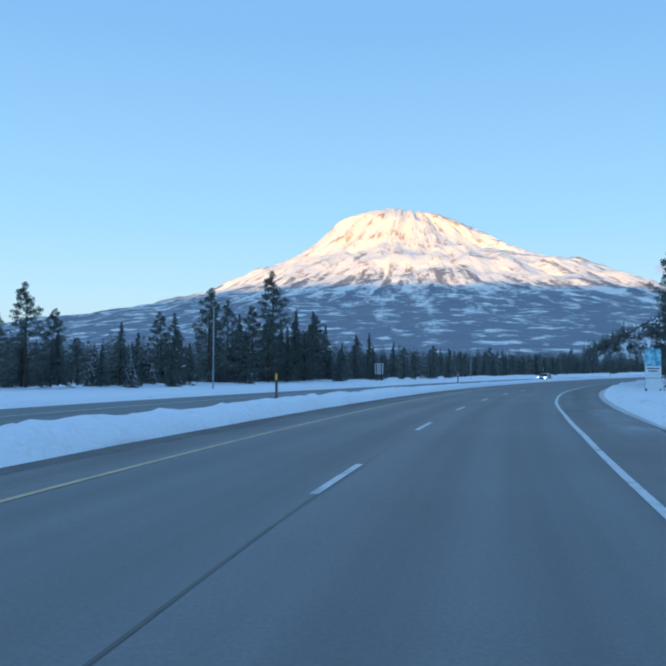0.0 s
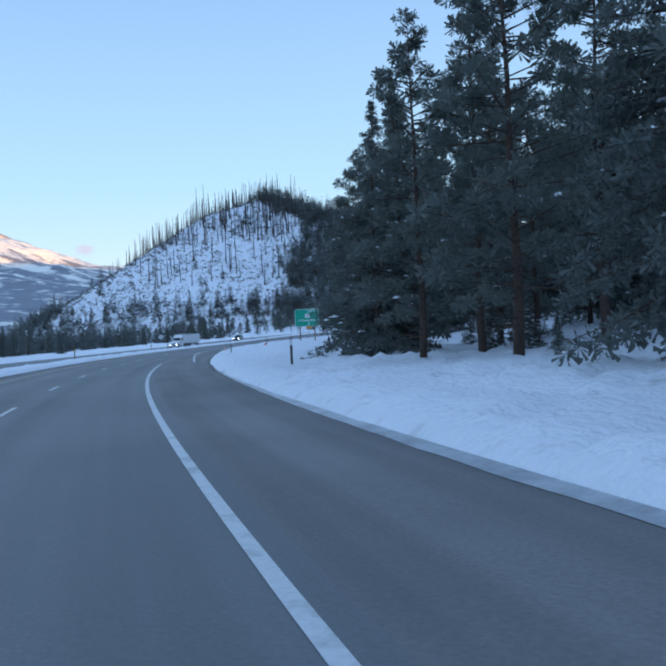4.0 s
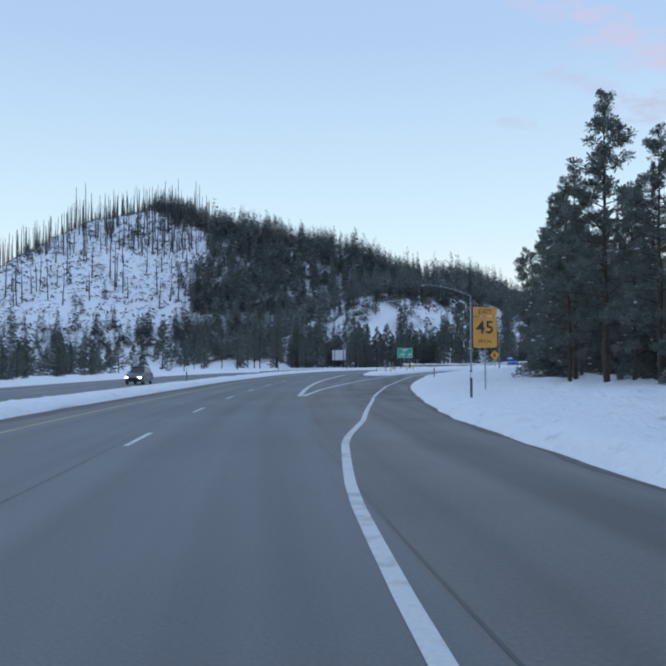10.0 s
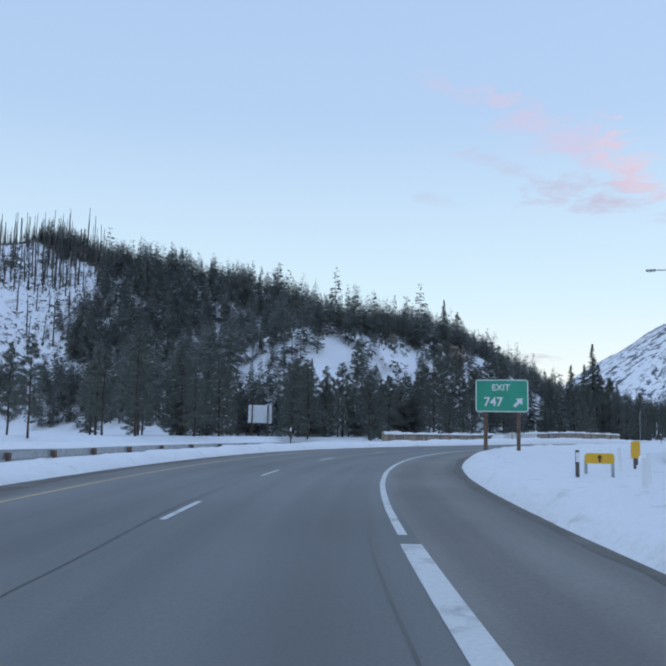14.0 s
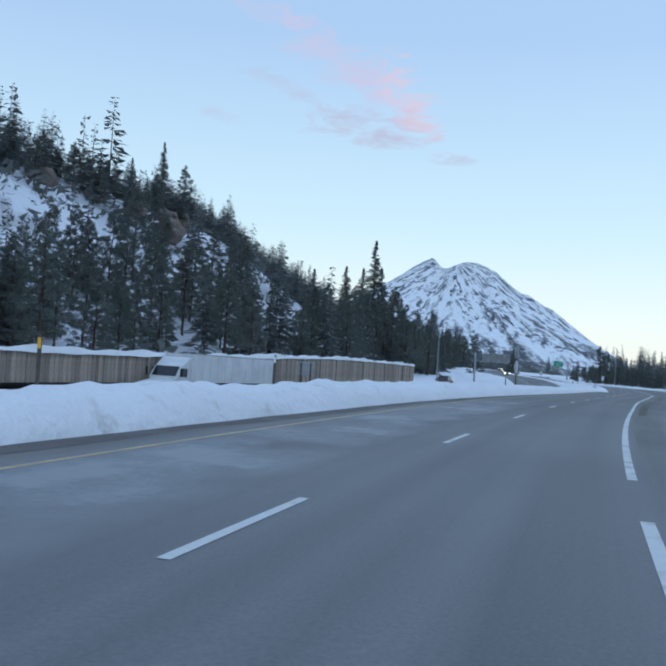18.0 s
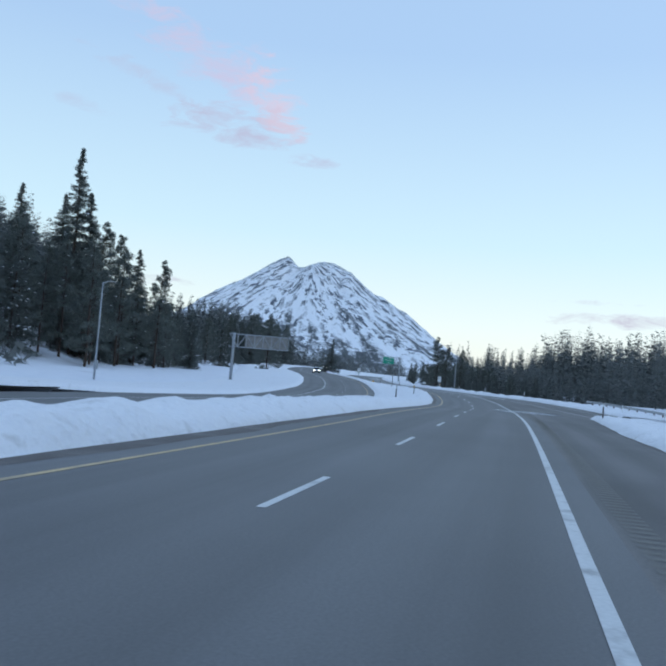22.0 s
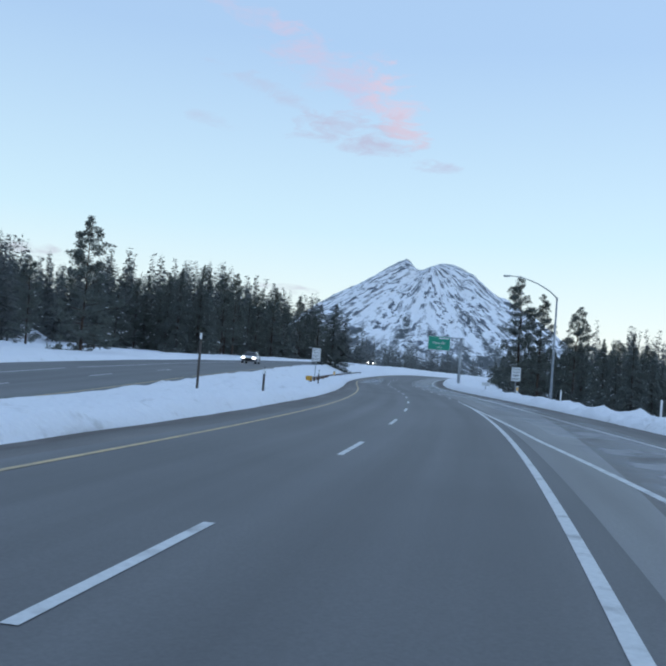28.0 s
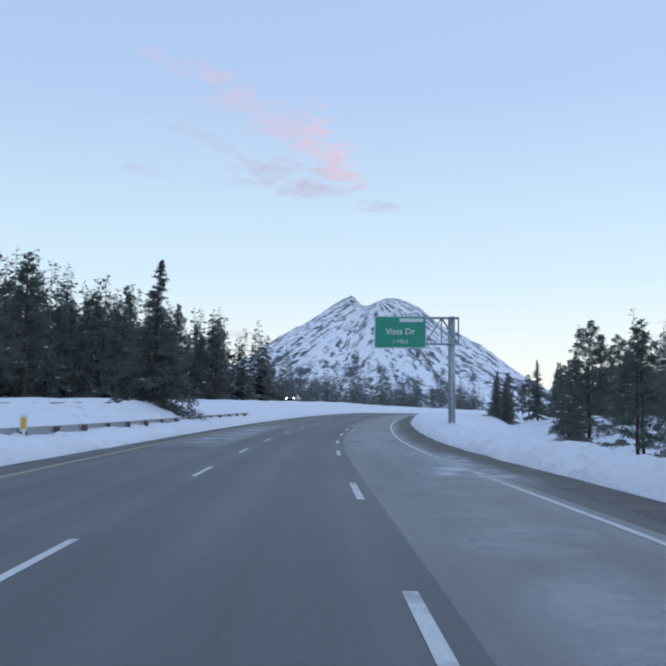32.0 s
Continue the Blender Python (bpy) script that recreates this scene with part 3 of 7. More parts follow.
tagged(strip("gore_pavement", q, [np.full(len(q), 2.0), np.full(len(q), 12.5)], [np.full(len(q), -0.015)] * 2, ASPHALT), "dirty asphalt round the island nose", "road", kind="structure")
S_ENTRY = np.arange(500, 642, 2.0)
nl, nr = entry_ramp(S_ENTRY)
tagged(strip("entry_ramp", S_ENTRY, [nl, (nl + nr) / 2, nr], [0 * S_ENTRY] * 3, ASPHALT), "entry ramp asphalt joining the carriageway", "road", kind="structure")


# ---- painted lines ----
def painted_line(name, s0, s1, u, width, mat, label, h=0.006, step=2.0):
    s = np.arange(s0, s1 + 0.01, step) if s1 - s0 > step else np.array([s0, s1])
    c = u(s) if callable(u) else np.full(len(s), float(u))
    ob = strip(name, s, [c - width / 2, c + width / 2], [np.full(len(s), h) - (opp(s) if name.startswith("opposite") else 0)] * 2, mat)
    return tagged(ob, label, "road line", "painted road lines", "structure")


def dashes(name, starts, u, length, width, mat, label, h=0.006):
    holder = thing(name, Matrix.Identity(4), label, "road line", "painted road lines", "structure")
    for s in starts:
        size = length * float(np.interp(s, [470, 496, 530, 560], [1, 0.78, 0.82, 1])) if name == "lane_dashes" else length
        if name == "lane_dashes":
            u = float(np.interp(s, [28, 50, 70, 470, 495, 528, 560, 598, 615, 645], [-3.9, -3.82, -3.66, -3.66, -3.44, -3.44, -3.66, -3.68, -3.82, -3.7]))
        q = np.linspace(s, s + size, 3)
        low = h - opp(q) if name.startswith("opposite") else h
        pts = np.stack([road_point(q, u - width / 2, low), road_point(q, u + width / 2, low)], 1).reshape(-1, 3)
        part("dash", fast_mesh("dash", pts, grid_faces(3, 2), mat), None, holder)


# the two-lane dashes start about 12.5 m apart
DASH_N = [0, 2, 3, 5, 7, 13, 15, 17, 19, 21, 23, 25, 27, 29, 35, 37, 38, 40, 41, 42, 43, 46, 47, 50, 56, 59, 60, 61, 62, 63, 64, 70]
DASH_S = [10.6, 34.6, 47.0, 73.2, 99.2, 175.2, 201.5, 227.4, 253.6, 281, 307.5, 333.5, 361.9, 389.5, 467.5, 490.5, 502, 525.5, 537, 548, 559.4, 593.8, 605.7, 641.9, 709.6, 743.5, 754.6, 764.6, 775.2, 784.8, 798.2, 866.8]
dashes("lane_dashes", np.interp(np.arange(-3, 78), DASH_N, DASH_S) + np.minimum(np.arange(-3, 78), 0) * 12.4, -3.66, 3.5, 0.12, PAINT_WHITE, "short worn white dashes between the two lanes")
painted_line("left_edge_line", -150, 1200, lambda s: np.interp(s, [520, 560, 590, 637, 660, 700, 745, 770, 815, 900], [-7.3, -6.9, -6.6, -6.75, -6.95, -7.0, -7.4, -7.6, -8.2, -8.2]), 0.12, PAINT_YELLOW, "faded yellow line at the median side")
painted_line("right_edge_line", -150, 171, lambda s: np.interp(s, [0, 22, 33, 45, 66, 92, 130], [0.1, 0.3, 0.24, 0.05, -0.02, 0.0, -0.06]), 0.14, PAINT_WHITE, "worn white edge line")
painted_line("exit_taper_line", 171, 310, lambda s: np.interp(s, [171, 182, 195, 208, 216, 226, 240, 256, 263, 268, 274, 282, 289, 303, 312], [2.4, 2.1, 1.5, 0.76, 0.44, 0.12, -0.14, -0.21, -0.13, -0.02, 0.2, 0.82, 1.9, 3.4, 4.2]), 0.16, PAINT_WHITE, "white line bending off into the exit lane")
painted_line("ramp_right_line", 310, 460, lambda s: np.interp(s, [310, 315, 323, 333, 339, 350, 374, 390, 425, 445, 460], [4.0, 4.5, 5.3, 6.15, 6.9, 7.85, 9.6, 11.0, 15.5, 20, 28]), 0.16, PAINT_WHITE, "white right edge line of the exit ramp")
painted_line("gore_left_line", 311, 388, lambda s: 0.0 + 0.16 * ease((s - 335) / 40), 0.29, PAINT_WHITE, "broad white gore line beside the lane")
painted_line("gore_right_line", 311, 379, lambda s: np.interp(s, [311, 323, 327.6, 332, 339.4, 350.6, 368.7, 379], [0.2, 1.05, 1.55, 2.02, 2.82, 4.05, 6.0, 6.8]), 0.26, PAINT_WHITE, "broad white gore line turning into the ramp")
painted_line("mainline_edge_line", 388, 473, lambda s: np.interp(s, [388, 420, 450], [0.12, 0.05, 0.02]), 0.14, PAINT_WHITE, "white edge line past the exit")
dashes("drop_dashes", (478.5,), 0.03, 4.6, 0.15, PAINT_WHITE, "short broken pieces of white edge line")
painted_line("edge_line_straight", 487, 752, lambda s: np.interp(s, [487, 520, 545, 570, 600, 625, 640, 700, 752], [0.02, 0.1, -0.1, -0.2, -0.2, -0.25, -0.08, -0.15, 0.0]), 0.15, PAINT_WHITE, "worn white edge line")
painted_line("merge_line", 640, 750, lambda s: np.interp(s, [640, 678, 694, 706, 719, 735, 744], [8.6, 5.0, 3.1, 1.7, 0.75, 0.2, 0.0]), 0.17, PAINT_WHITE, "white line closing in from the entry ramp")
dashes("third_lane_dashes", [752.5, 762.2, 772.0, 782.0, 793.2] + [808.5 + 10.5 * i for i in range(9)], 0.0, 3.5, 0.14, PAINT_WHITE, "short white dashes between lane two and the new lane")
painted_line("new_lane_edge_line", 640, 1200, lambda s: np.interp(s, [640, 690, 719, 731, 745, 765, 790, 850], [12.6, 7.6, 4.6, 3.9, 3.5, 3.28, 3.4, 3.3]), 0.13, PAINT_WHITE, "thin white edge line of the new lane")
painted_line("opposite_yellow_line", -150, 1200, -17.0, 0.12, PAINT_YELLOW, "faded yellow line of the opposite carriageway", 0.027, 4.0)
painted_line("opposite_white_line", -150, 1200, -24.3, 0.14, PAINT_WHITE, "white edge line of the opposite carriageway", 0.027, 4.0)
dashes("opposite_dashes", np.arange(-20, 760, 12.42), -20.66, 3.4, 0.13, PAINT_WHITE, "white dashes of the opposite carriageway", 0.027)
painted_line("lane_seam", 170, 460, lambda s: np.interp(s, [270, 297, 312, 350], [0.36, 0.0, 0.0, -0.3]) + 0.05 * np.sin(s / 7.0) + 0.03 * np.sin(s / 2.3), 0.035, SEAM, "dark tar-filled seam beside the edge line", 0.004, 1.5)
painted_line("ramp_crack", 300, 372, lambda s: 2.75 + 0.09 * np.sin(s / 4.0) + 0.05 * np.sin(s / 1.3), 0.05, SEAM, "dark crack along the exit lane", 0.004, 1.2)
painted_line("centre_seam", -40, 460, lambda s: -3.86 + 0.04 * np.sin(s / 5.0) + 0.03 * np.sin(s / 1.9), 0.04, SEAM, "thin dark crack along the lane joint", 0.004, 1.5)


# ---- snow beside the road ----
def snow_strip(name, s, left, right, profile, label, amp=0.16, seed=0.0, n=15, mat=SNOW_BANK):
    """Snow lying between two offsets. profile(fraction, from left in m, to right in m, s) gives its height."""
    f = np.concatenate([[0, 0.012, 0.03, 0.06, 0.1], np.linspace(0.15, 0.85, n), [0.9, 0.94, 0.97, 0.988, 1.0]])
    cols, hs = [], []
    for k in f:
        u = left + (right - left) * k
        h = profile(u - left, right - u, s)
        p = road_point(s, u)
        edge = np.minimum(1, np.minimum(u - left, right - u) / 0.5)
        bumps = 0.8 * noise_at(p[:, 0], p[:, 1], 1.7, seed) + 0.9 * noise_at(p[:, 0], p[:, 1], 0.7, seed + 5) + 0.5 * noise_at(p[:, 0], p[:, 1], 0.36, seed + 7) + 0.5 * noise_at(p[:, 0], p[:, 1], 7, seed + 9)
        wob = 0.16 * noise_at(p[:, 0], p[:, 1], 3.0, seed + 2) * (1 if k in (0, 1.0) else 0)
        cols.append(u + (wob if k == 0 else -wob))
        hs.append(h + amp * bumps * edge * np.clip(h * 2.2, 0.1, 1))
    return tagged(strip(name, s, cols, hs, mat), label, "snow", kind="structure")


def shelf(a):
    """The ploughed face of the snow: steep at its foot, rounded on top."""
    a = np.maximum(a, 0)
    return 1 - np.exp(-(a / 0.42) - (a / 0.7) ** 2)


def median_profile(a, b, s):
    k = np.interp(s, [-150, 0, 120, 400, 455, 490, 560, 620, 760, 820], [0.5, 0.5, 0.40, 0.38, 0.52, 0.82, 0.66, 0.52, 0.5, 0.55])
    return -0.05 + k * shelf(a) * ease(b / 1.2) * (1 - 0.25 * ease(a / 4)) - opp(s) * ease((6 - b) / 6)


def bank_profile(a, b, s):
    berm = np.interp(s, [0, 100, 330, 460, 600, 690, 740, 870, 899], [0.45, 0.42, 0.36, 0.4, 0.35, 0.42, 0.5, 0.56, 0.43])
    back = np.interp(s, [0, 100, 330, 460, 600, 690, 740, 850, 894], [0.55, 0.5, 0.42, 0.42, 0.35, 0.3, -0.6, -0.8, 0.3])
    return -0.05 + berm * shelf(a) + (back - berm) * ease((a - 1.6) / 6) - 1.6 * ease((4 - b) / 4)


def island_profile(a, b, s):
    return -0.05 + 0.42 * shelf(a) * shelf(b)


def far_profile(a, b, s):
    return -0.06 + 0.42 * ease((b - 0.0) / 0.9) - 1.3 * ease((5 - a) / 5) - opp(s)


S_NEAR = np.arange(-30, 900, 0.5)
snow_strip("median_snow", S_NEAR, np.full(len(S_NEAR), -16.2), median_edge(S_NEAR), lambda a, b, s: median_profile(b, a, s), "ploughed snow bank on the median, greyed at its edge", amp=0.20, n=28)
S_END = np.arange(899, 1245, 4.0)
snow_strip("far_median_snow", S_END, np.full(len(S_END), -16.2), median_edge(S_END), lambda a, b, s: median_profile(b, a, s), "distant snow on the median", n=8)
snow_strip("far_bend_snow", S_END, pavement_right(S_END), pavement_right(S_END) + 14, lambda a, b, s: bank_profile(a, b, np.minimum(s, 700)) - 4.5 * ease((6 - b) / 6), "distant snow bank at the far bend", seed=29.0, n=8)
far_s = np.arange(-60, 1245, 3.0)
snow_strip("far_side_snow", far_s, np.full(len(far_s), -46.0), np.interp(far_s, [440, 455, 550, 612, 622], [-28.2, -33.0, -34.6, -38.9, -28.2]), far_profile, "snow beyond the opposite carriageway", seed=4.0, n=8)
q = np.arange(-30, 372, 0.6)
snow_strip("right_snow_bank", q, pavement_right(q), pavement_right(q) + 24, bank_profile, "deep fresh snow bank under the pines", amp=0.34, seed=8.0, n=38)
q = np.concatenate([np.linspace(378.6, 384, 16), np.arange(385, 446, 1.0)])
nose = np.sqrt(np.clip((q - 378.6) / 5.0, 0.0, 1))           # the island's rounded nose
mid = (2.7 + exit_ramp(q)[0]) / 2 + 0.4
snow_strip("gore_island_snow", q, mid + (2.7 - mid) * nose, mid + (exit_ramp(q)[0] - mid) * nose + 0.02, island_profile, "snow-covered gore island between road and exit ramp", seed=11.0)
q = np.arange(371, 446, 1.2)
snow_strip("ramp_snow_bank", q, exit_ramp(q)[1], exit_ramp(q)[1] + 22, bank_profile, "snow bank beside the exit ramp", seed=14.0)
q = np.arange(446, 520, 1.1)
snow_strip("bend_snow_bank", q, pavement_right(q), np.interp(q, [446, 450, 500, 520], [15, 24, 26, 36]), bank_profile, "snow bank inside the bend", seed=17.0)
q = np.arange(520, 640, 1.1)
snow_strip("merge_island_snow", q, pavement_right(q), entry_ramp(q)[0], island_profile, "snow between the road and the entry ramp", seed=20.0)
snow_strip("entry_snow_bank", q, entry_ramp(q)[1], entry_ramp(q)[1] + 22, bank_profile, "snow bank outside the entry ramp", seed=23.0)
q = np.arange(640, 900, 0.35)
snow_strip("new_lane_snow_bank", q, pavement_right(q), pavement_right(q) + 14, bank_profile, "lumpy ploughed snow berm beside the new lane", n=26, amp=0.36, seed=26.0)


# ---- mountains ----
def downhill_coords(n, l, cx, cy, turns=11.0):
    """Noise coordinates that follow the fall line of a cone at cx, cy."""
    tc, sub, sep, at2, ln, comb = (n.new("ShaderNodeTexCoord"), n.new("ShaderNodeVectorMath"), n.new("ShaderNodeSeparateXYZ"),
                                   n.new("ShaderNodeMath"), n.new("ShaderNodeVectorMath"), n.new("ShaderNodeCombineXYZ"))
    sub.operation, at2.operation, ln.operation = "SUBTRACT", "ARCTAN2", "LENGTH"
    sub.inputs[1].default_value = (cx, cy, 0)
    l.new(tc.outputs["Object"], sub.inputs[0])
    flat = n.new("ShaderNodeVectorMath")
    flat.operation = "MULTIPLY"
    flat.inputs[1].default_value = (1, 1, 0)
    l.new(sub.outputs[0], flat.inputs[0])
    l.new(sub.outputs[0], sep.inputs[0])
    l.new(sep.outputs[0], at2.inputs[0])
    l.new(sep.outputs[1], at2.inputs[1])
    l.new(flat.outputs[0], ln.inputs[0])
    mr = n.new("ShaderNodeMath")
    mr.operation = "MULTIPLY"
    mr.inputs[1].default_value = 0.009
    l.new(ln.outputs["Value"], mr.inputs[0])
    ma = n.new("ShaderNodeMath")
    ma.operation = "MULTIPLY"
    ma.inputs[1].default_value = turns
    l.new(at2.outputs[0], ma.inputs[0])
    l.new(ma.outputs[0], comb.inputs[0])
    l.new(mr.outputs[0], comb.inputs[1])
    return comb.outputs[0], tc, sep


def mountain_material(name, cx, cy, snow, dark, wood, low_line, top_line, wood_cut, rib_cut, angle=11.0, rib_lean=0.0, patch=False):
    m = material(name, snow, 0.7)
    n, l = m.node_tree.nodes, m.node_tree.links
    b = n["Principled BSDF"]
    vec, tc, sep = downhill_coords(n, l, cx, cy, angle)

    def noise_node(v, scale, detail):
        t = n.new("ShaderNodeTexNoise")
        t.inputs["Scale"].default_value, t.inputs["Detail"].default_value, t.inputs["Roughness"].default_value = scale, detail, 0.62
        l.new(v, t.inputs["Vector"])
        return t.outputs["Fac"]

    def span(v, a, c, lo=0.0, hi=1.0):
        r = n.new("ShaderNodeMapRange")
        r.inputs["From Min"].default_value, r.inputs["From Max"].default_value = a, c
        r.inputs["To Min"].default_value, r.inputs["To Max"].default_value = lo, hi
        l.new(v, r.inputs["Value"])
        return r.outputs["Result"]

    def blend(fac, a, c):
        x = n.new("ShaderNodeMix")
        x.data_type = "RGBA"
        l.new(fac, x.inputs[0])
        l.new(a, x.inputs[6]) if not isinstance(a, tuple) else setattr(x.inputs[6], "default_value", (*a, 1))
        l.new(c, x.inputs[7]) if not isinstance(c, tuple) else setattr(x.inputs[7], "default_value", (*c, 1))
        return x.outputs[2]

    def times(a, c, op="MULTIPLY"):
        x = n.new("ShaderNodeMath")
        x.operation = op
        l.new(a, x.inputs[0])
        l.new(c, x.inputs[1]) if not isinstance(c, float) else setattr(x.inputs[1], "default_value", c)
        return x.outputs[0]

    z = n.new("ShaderNodeSeparateXYZ")
    l.new(tc.outputs["Object"], z.inputs[0])
    lean = span(z.outputs["Z"], low_line, top_line, 0.10, -0.10)
    rib = span(times(noise_node(vec, 1.0, 7), times(lean, rib_lean), "ADD"), rib_cut, rib_cut + 0.07)
    if patch:
        # stands of timber in upright strips, ragged at their edges
        strips = n.new("ShaderNodeVectorMath")
        strips.operation = "MULTIPLY"
        strips.inputs[1].default_value = (0.7, 1.7, 1)
        l.new(vec, strips.inputs[0])
        ragged = times(noise_node(tc.outputs["Object"], 0.035, 6), 0.5)
        stands = times(times(noise_node(strips.outputs[0], 1.0, 4), ragged, "ADD"), times(lean, rib_lean), "ADD")
        rib = span(stands, rib_cut, rib_cut + 0.06)
        rib = times(rib, span(noise_node(vec, 0.33, 5), 0.41, 0.53))
    speck = noise_node(tc.outputs["Object"], 0.05, 4)
    fall = n.new("ShaderNodeVectorMath")
    fall.operation = "MULTIPLY"
    fall.inputs[1].default_value = (1.5, 0.34, 1)
    l.new(vec, fall.inputs[0])
    wood_n = times(noise_node(vec, 0.3, 8) if patch else noise_node(fall.outputs[0], 1.0, 8), times(speck, 0.25), "ADD")
    height = span(z.outputs["Z"], low_line, top_line, 0.16, -0.16)
    woods = span(times(wood_n, height, "ADD"), wood_cut, wood_cut + 0.1)
    thin = n.new("ShaderNodeVectorMath")
    thin.operation = "MULTIPLY"
    thin.inputs[1].default_value = (0.016, 0.016, 0.03)
    l.new(tc.outputs["Object"], thin.inputs[0])
    woods = times(woods, span(noise_node(thin.outputs[0], 1.0, 5), 0.64, 0.54))
    out = blend(rib, snow, dark)
    out = blend(woods, out, wood)
    l.new(out, b.inputs["Base Color"])
    bn, bx = n.new("ShaderNodeBump"), n.new("ShaderNodeTexNoise")
    bx.inputs["Scale"].default_value, bx.inputs["Detail"].default_value = 1.0, 8
    l.new(vec, bx.inputs["Vector"])
    bn.inputs["Strength"].default_value, bn.inputs["Distance"].default_value = 0.35 if patch else 0.8, 30
    l.new(bx.outputs["Fac"], bn.inputs["Height"])
    l.new(bn.outputs["Normal"], b.inputs["Normal"])
    return m


def fold(x, y, cx, cy, seed):
    """Ridges and gullies that run down a cone."""
    a, r = np.arctan2(x - cx, y - cy), np.hypot(x - cx, y - cy)
    v = np.array([noise.fractal(Vector((q * 5.5, w * 0.0022, seed)), 1.0, 2.1, 4) for q, w in zip(a, r)])
    w = np.array([noise.fractal(Vector((p * 0.006, q * 0.006, seed + 3)), 1.0, 2.1, 5) for p, q in zip(x, y)])
    return v, w


# the great snow volcano, alight in the last sun
SHX, SHY = -362.0, 4530.0
rad = np.concatenate([np.linspace(0, 1900, 100), np.linspace(1940, 3600, 36)])
ang = np.linspace(0, math.tau, 261)[:-1]
RR, AA = np.meshgrid(rad, ang)
sx, sy = (SHX + RR * np.sin(AA)).ravel(), (SHY + RR * np.cos(AA)).ravel()
w = (1 + np.sin(AA.ravel())) / 2
zl = np.interp(RR.ravel(), [0, 182, 365, 479, 639, 821, 1095, 1505, 1893, 2600, 3500], [782, 788, 735, 637, 534, 465, 374, 283, 215, 100, -20])
zr = np.interp(RR.ravel(), [0, 171, 319, 524, 730, 961, 1160, 1314, 1500, 2200, 3000, 3600], [782, 774, 693, 606, 550, 506, 434, 399, 367, 236, 100, -20])
zl = zl - np.interp(RR.ravel(), [0, 145, 312, 435, 590, 880, 1080, 1900], [36, 16, 16, 33, 55, 46, 80, 60])
zr = zr - np.interp(RR.ravel(), [0, 212, 390, 569, 770, 925, 1126, 1460, 2400], [36, 22, 27, 56, 60, 50, 62, 82, 60])
sz = zl * (1 - w) + zr * w
v1, v2 = fold(sx, sy, SHX, SHY, 2.0)
a_, r_m = np.arctan2(sx - SHX, sy - SHY), np.hypot(sx - SHX, sy - SHY)
v3 = np.array([1 - 2 * abs(noise.noise(Vector((q * 7.0 + 0.4 * math.sin(w * 0.004), w * 0.0016, 5.0)))) for q, w in zip(a_, r_m)])
v4 = np.array([1 - 2 * abs(noise.noise(Vector((q * 17.0, w * 0.004, 9.0)))) for q, w in zip(a_, r_m)])
sz = sz + (v3 * 26 + v4 * 11) * np.clip(r_m / 320, 0, 1) * np.clip((sz - 160) / 260, 0, 1) - 14
sz = sz + (v1 * 22 + v2 * 16) * np.clip(RR.ravel() / 600, 0.3, 1) * np.clip(sz / 250, 0.15, 1)
na, nr_ = len(ang), len(rad)
ii = np.arange(na)[:, None] * nr_ + np.arange(nr_ - 1)[None]
jj = ((np.arange(na) + 1) % na)[:, None] * nr_ + np.arange(nr_ - 1)[None]
# snow colour warmed towards the gold sunlight, woods colour paled and blued for haze
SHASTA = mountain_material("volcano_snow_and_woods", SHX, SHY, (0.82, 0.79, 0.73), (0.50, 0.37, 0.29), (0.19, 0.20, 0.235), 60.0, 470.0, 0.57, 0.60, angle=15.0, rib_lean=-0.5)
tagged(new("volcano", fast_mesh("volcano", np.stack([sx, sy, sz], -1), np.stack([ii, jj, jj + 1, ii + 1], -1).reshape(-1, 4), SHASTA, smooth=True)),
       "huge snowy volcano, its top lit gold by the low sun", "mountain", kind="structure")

# the twin-topped butte in the evening shade
BX0, BY0 = 312.6, 419.8
BAZ = radians(61.67)
fx, fy, rx_, ry_ = math.sin(BAZ), math.cos(BAZ), math.cos(BAZ), -math.sin(BAZ)
bl, bd = np.meshgrid(np.linspace(-1250, 1700, 230), np.linspace(-1350, 700, 170))
c1 = np.interp(np.hypot(bl, bd), [0, 47, 126, 287, 409, 470, 800, 1200], [594, 556, 476, 346, 269, 230, 80, -30])
c2 = np.interp(np.hypot(np.maximum(np.abs(bl - 216) - 26, 0), bd), [0, 30, 120, 280, 445, 540, 870, 1370], [573, 560, 489, 394, 299, 252, 95, -30])
c2 = c2 - np.where(bl > 243, np.interp(bl - 243, [0, 100, 280, 480, 640, 1200], [0, 32, 28, 34, 62, 40]), 0)
c3 = np.interp(np.hypot(np.maximum(np.abs(bl - 121) - 121, 0), bd), [0, 100, 220, 340, 470, 620, 900, 1300], [528, 486, 418, 350, 278, 202, 70, -30])
c3 = np.where(bd > 0, -30, c3)
bz = (np.maximum(np.maximum(c1, c2), c3) - 6 * np.exp(-((bl - 84) / 30) ** 2) * np.exp(-(bd / 90) ** 2)).ravel()
# its long right shoulder stands out over the cone
crest_now = np.array([bz.reshape(bl.shape)[:, k].max() for k in range(bl.shape[1])])
crest_true = np.interp(bl[0], [-1250, -700, -475, -394, -297, -200, -103, -55, 0, 34, 62, 100, 135, 190, 240, 310, 365, 405, 455, 535, 620, 690, 755, 810, 950, 1300, 1700],
                       [-40, 160, 290, 355, 412, 464, 530, 565, 600, 570, 546, 552, 566, 584, 578, 545, 505, 470, 434, 400, 348, 292, 236, 192, 80, -35, -40])
bz = (bz.reshape(bl.shape) + (crest_true - crest_now)[None] * np.exp(-(bd / 420) ** 2)).ravel()
bx, by = (BX0 + fx * (4400 + bd) + rx_ * bl).ravel(), (BY0 + fy * (4400 + bd) + ry_ * bl).ravel()
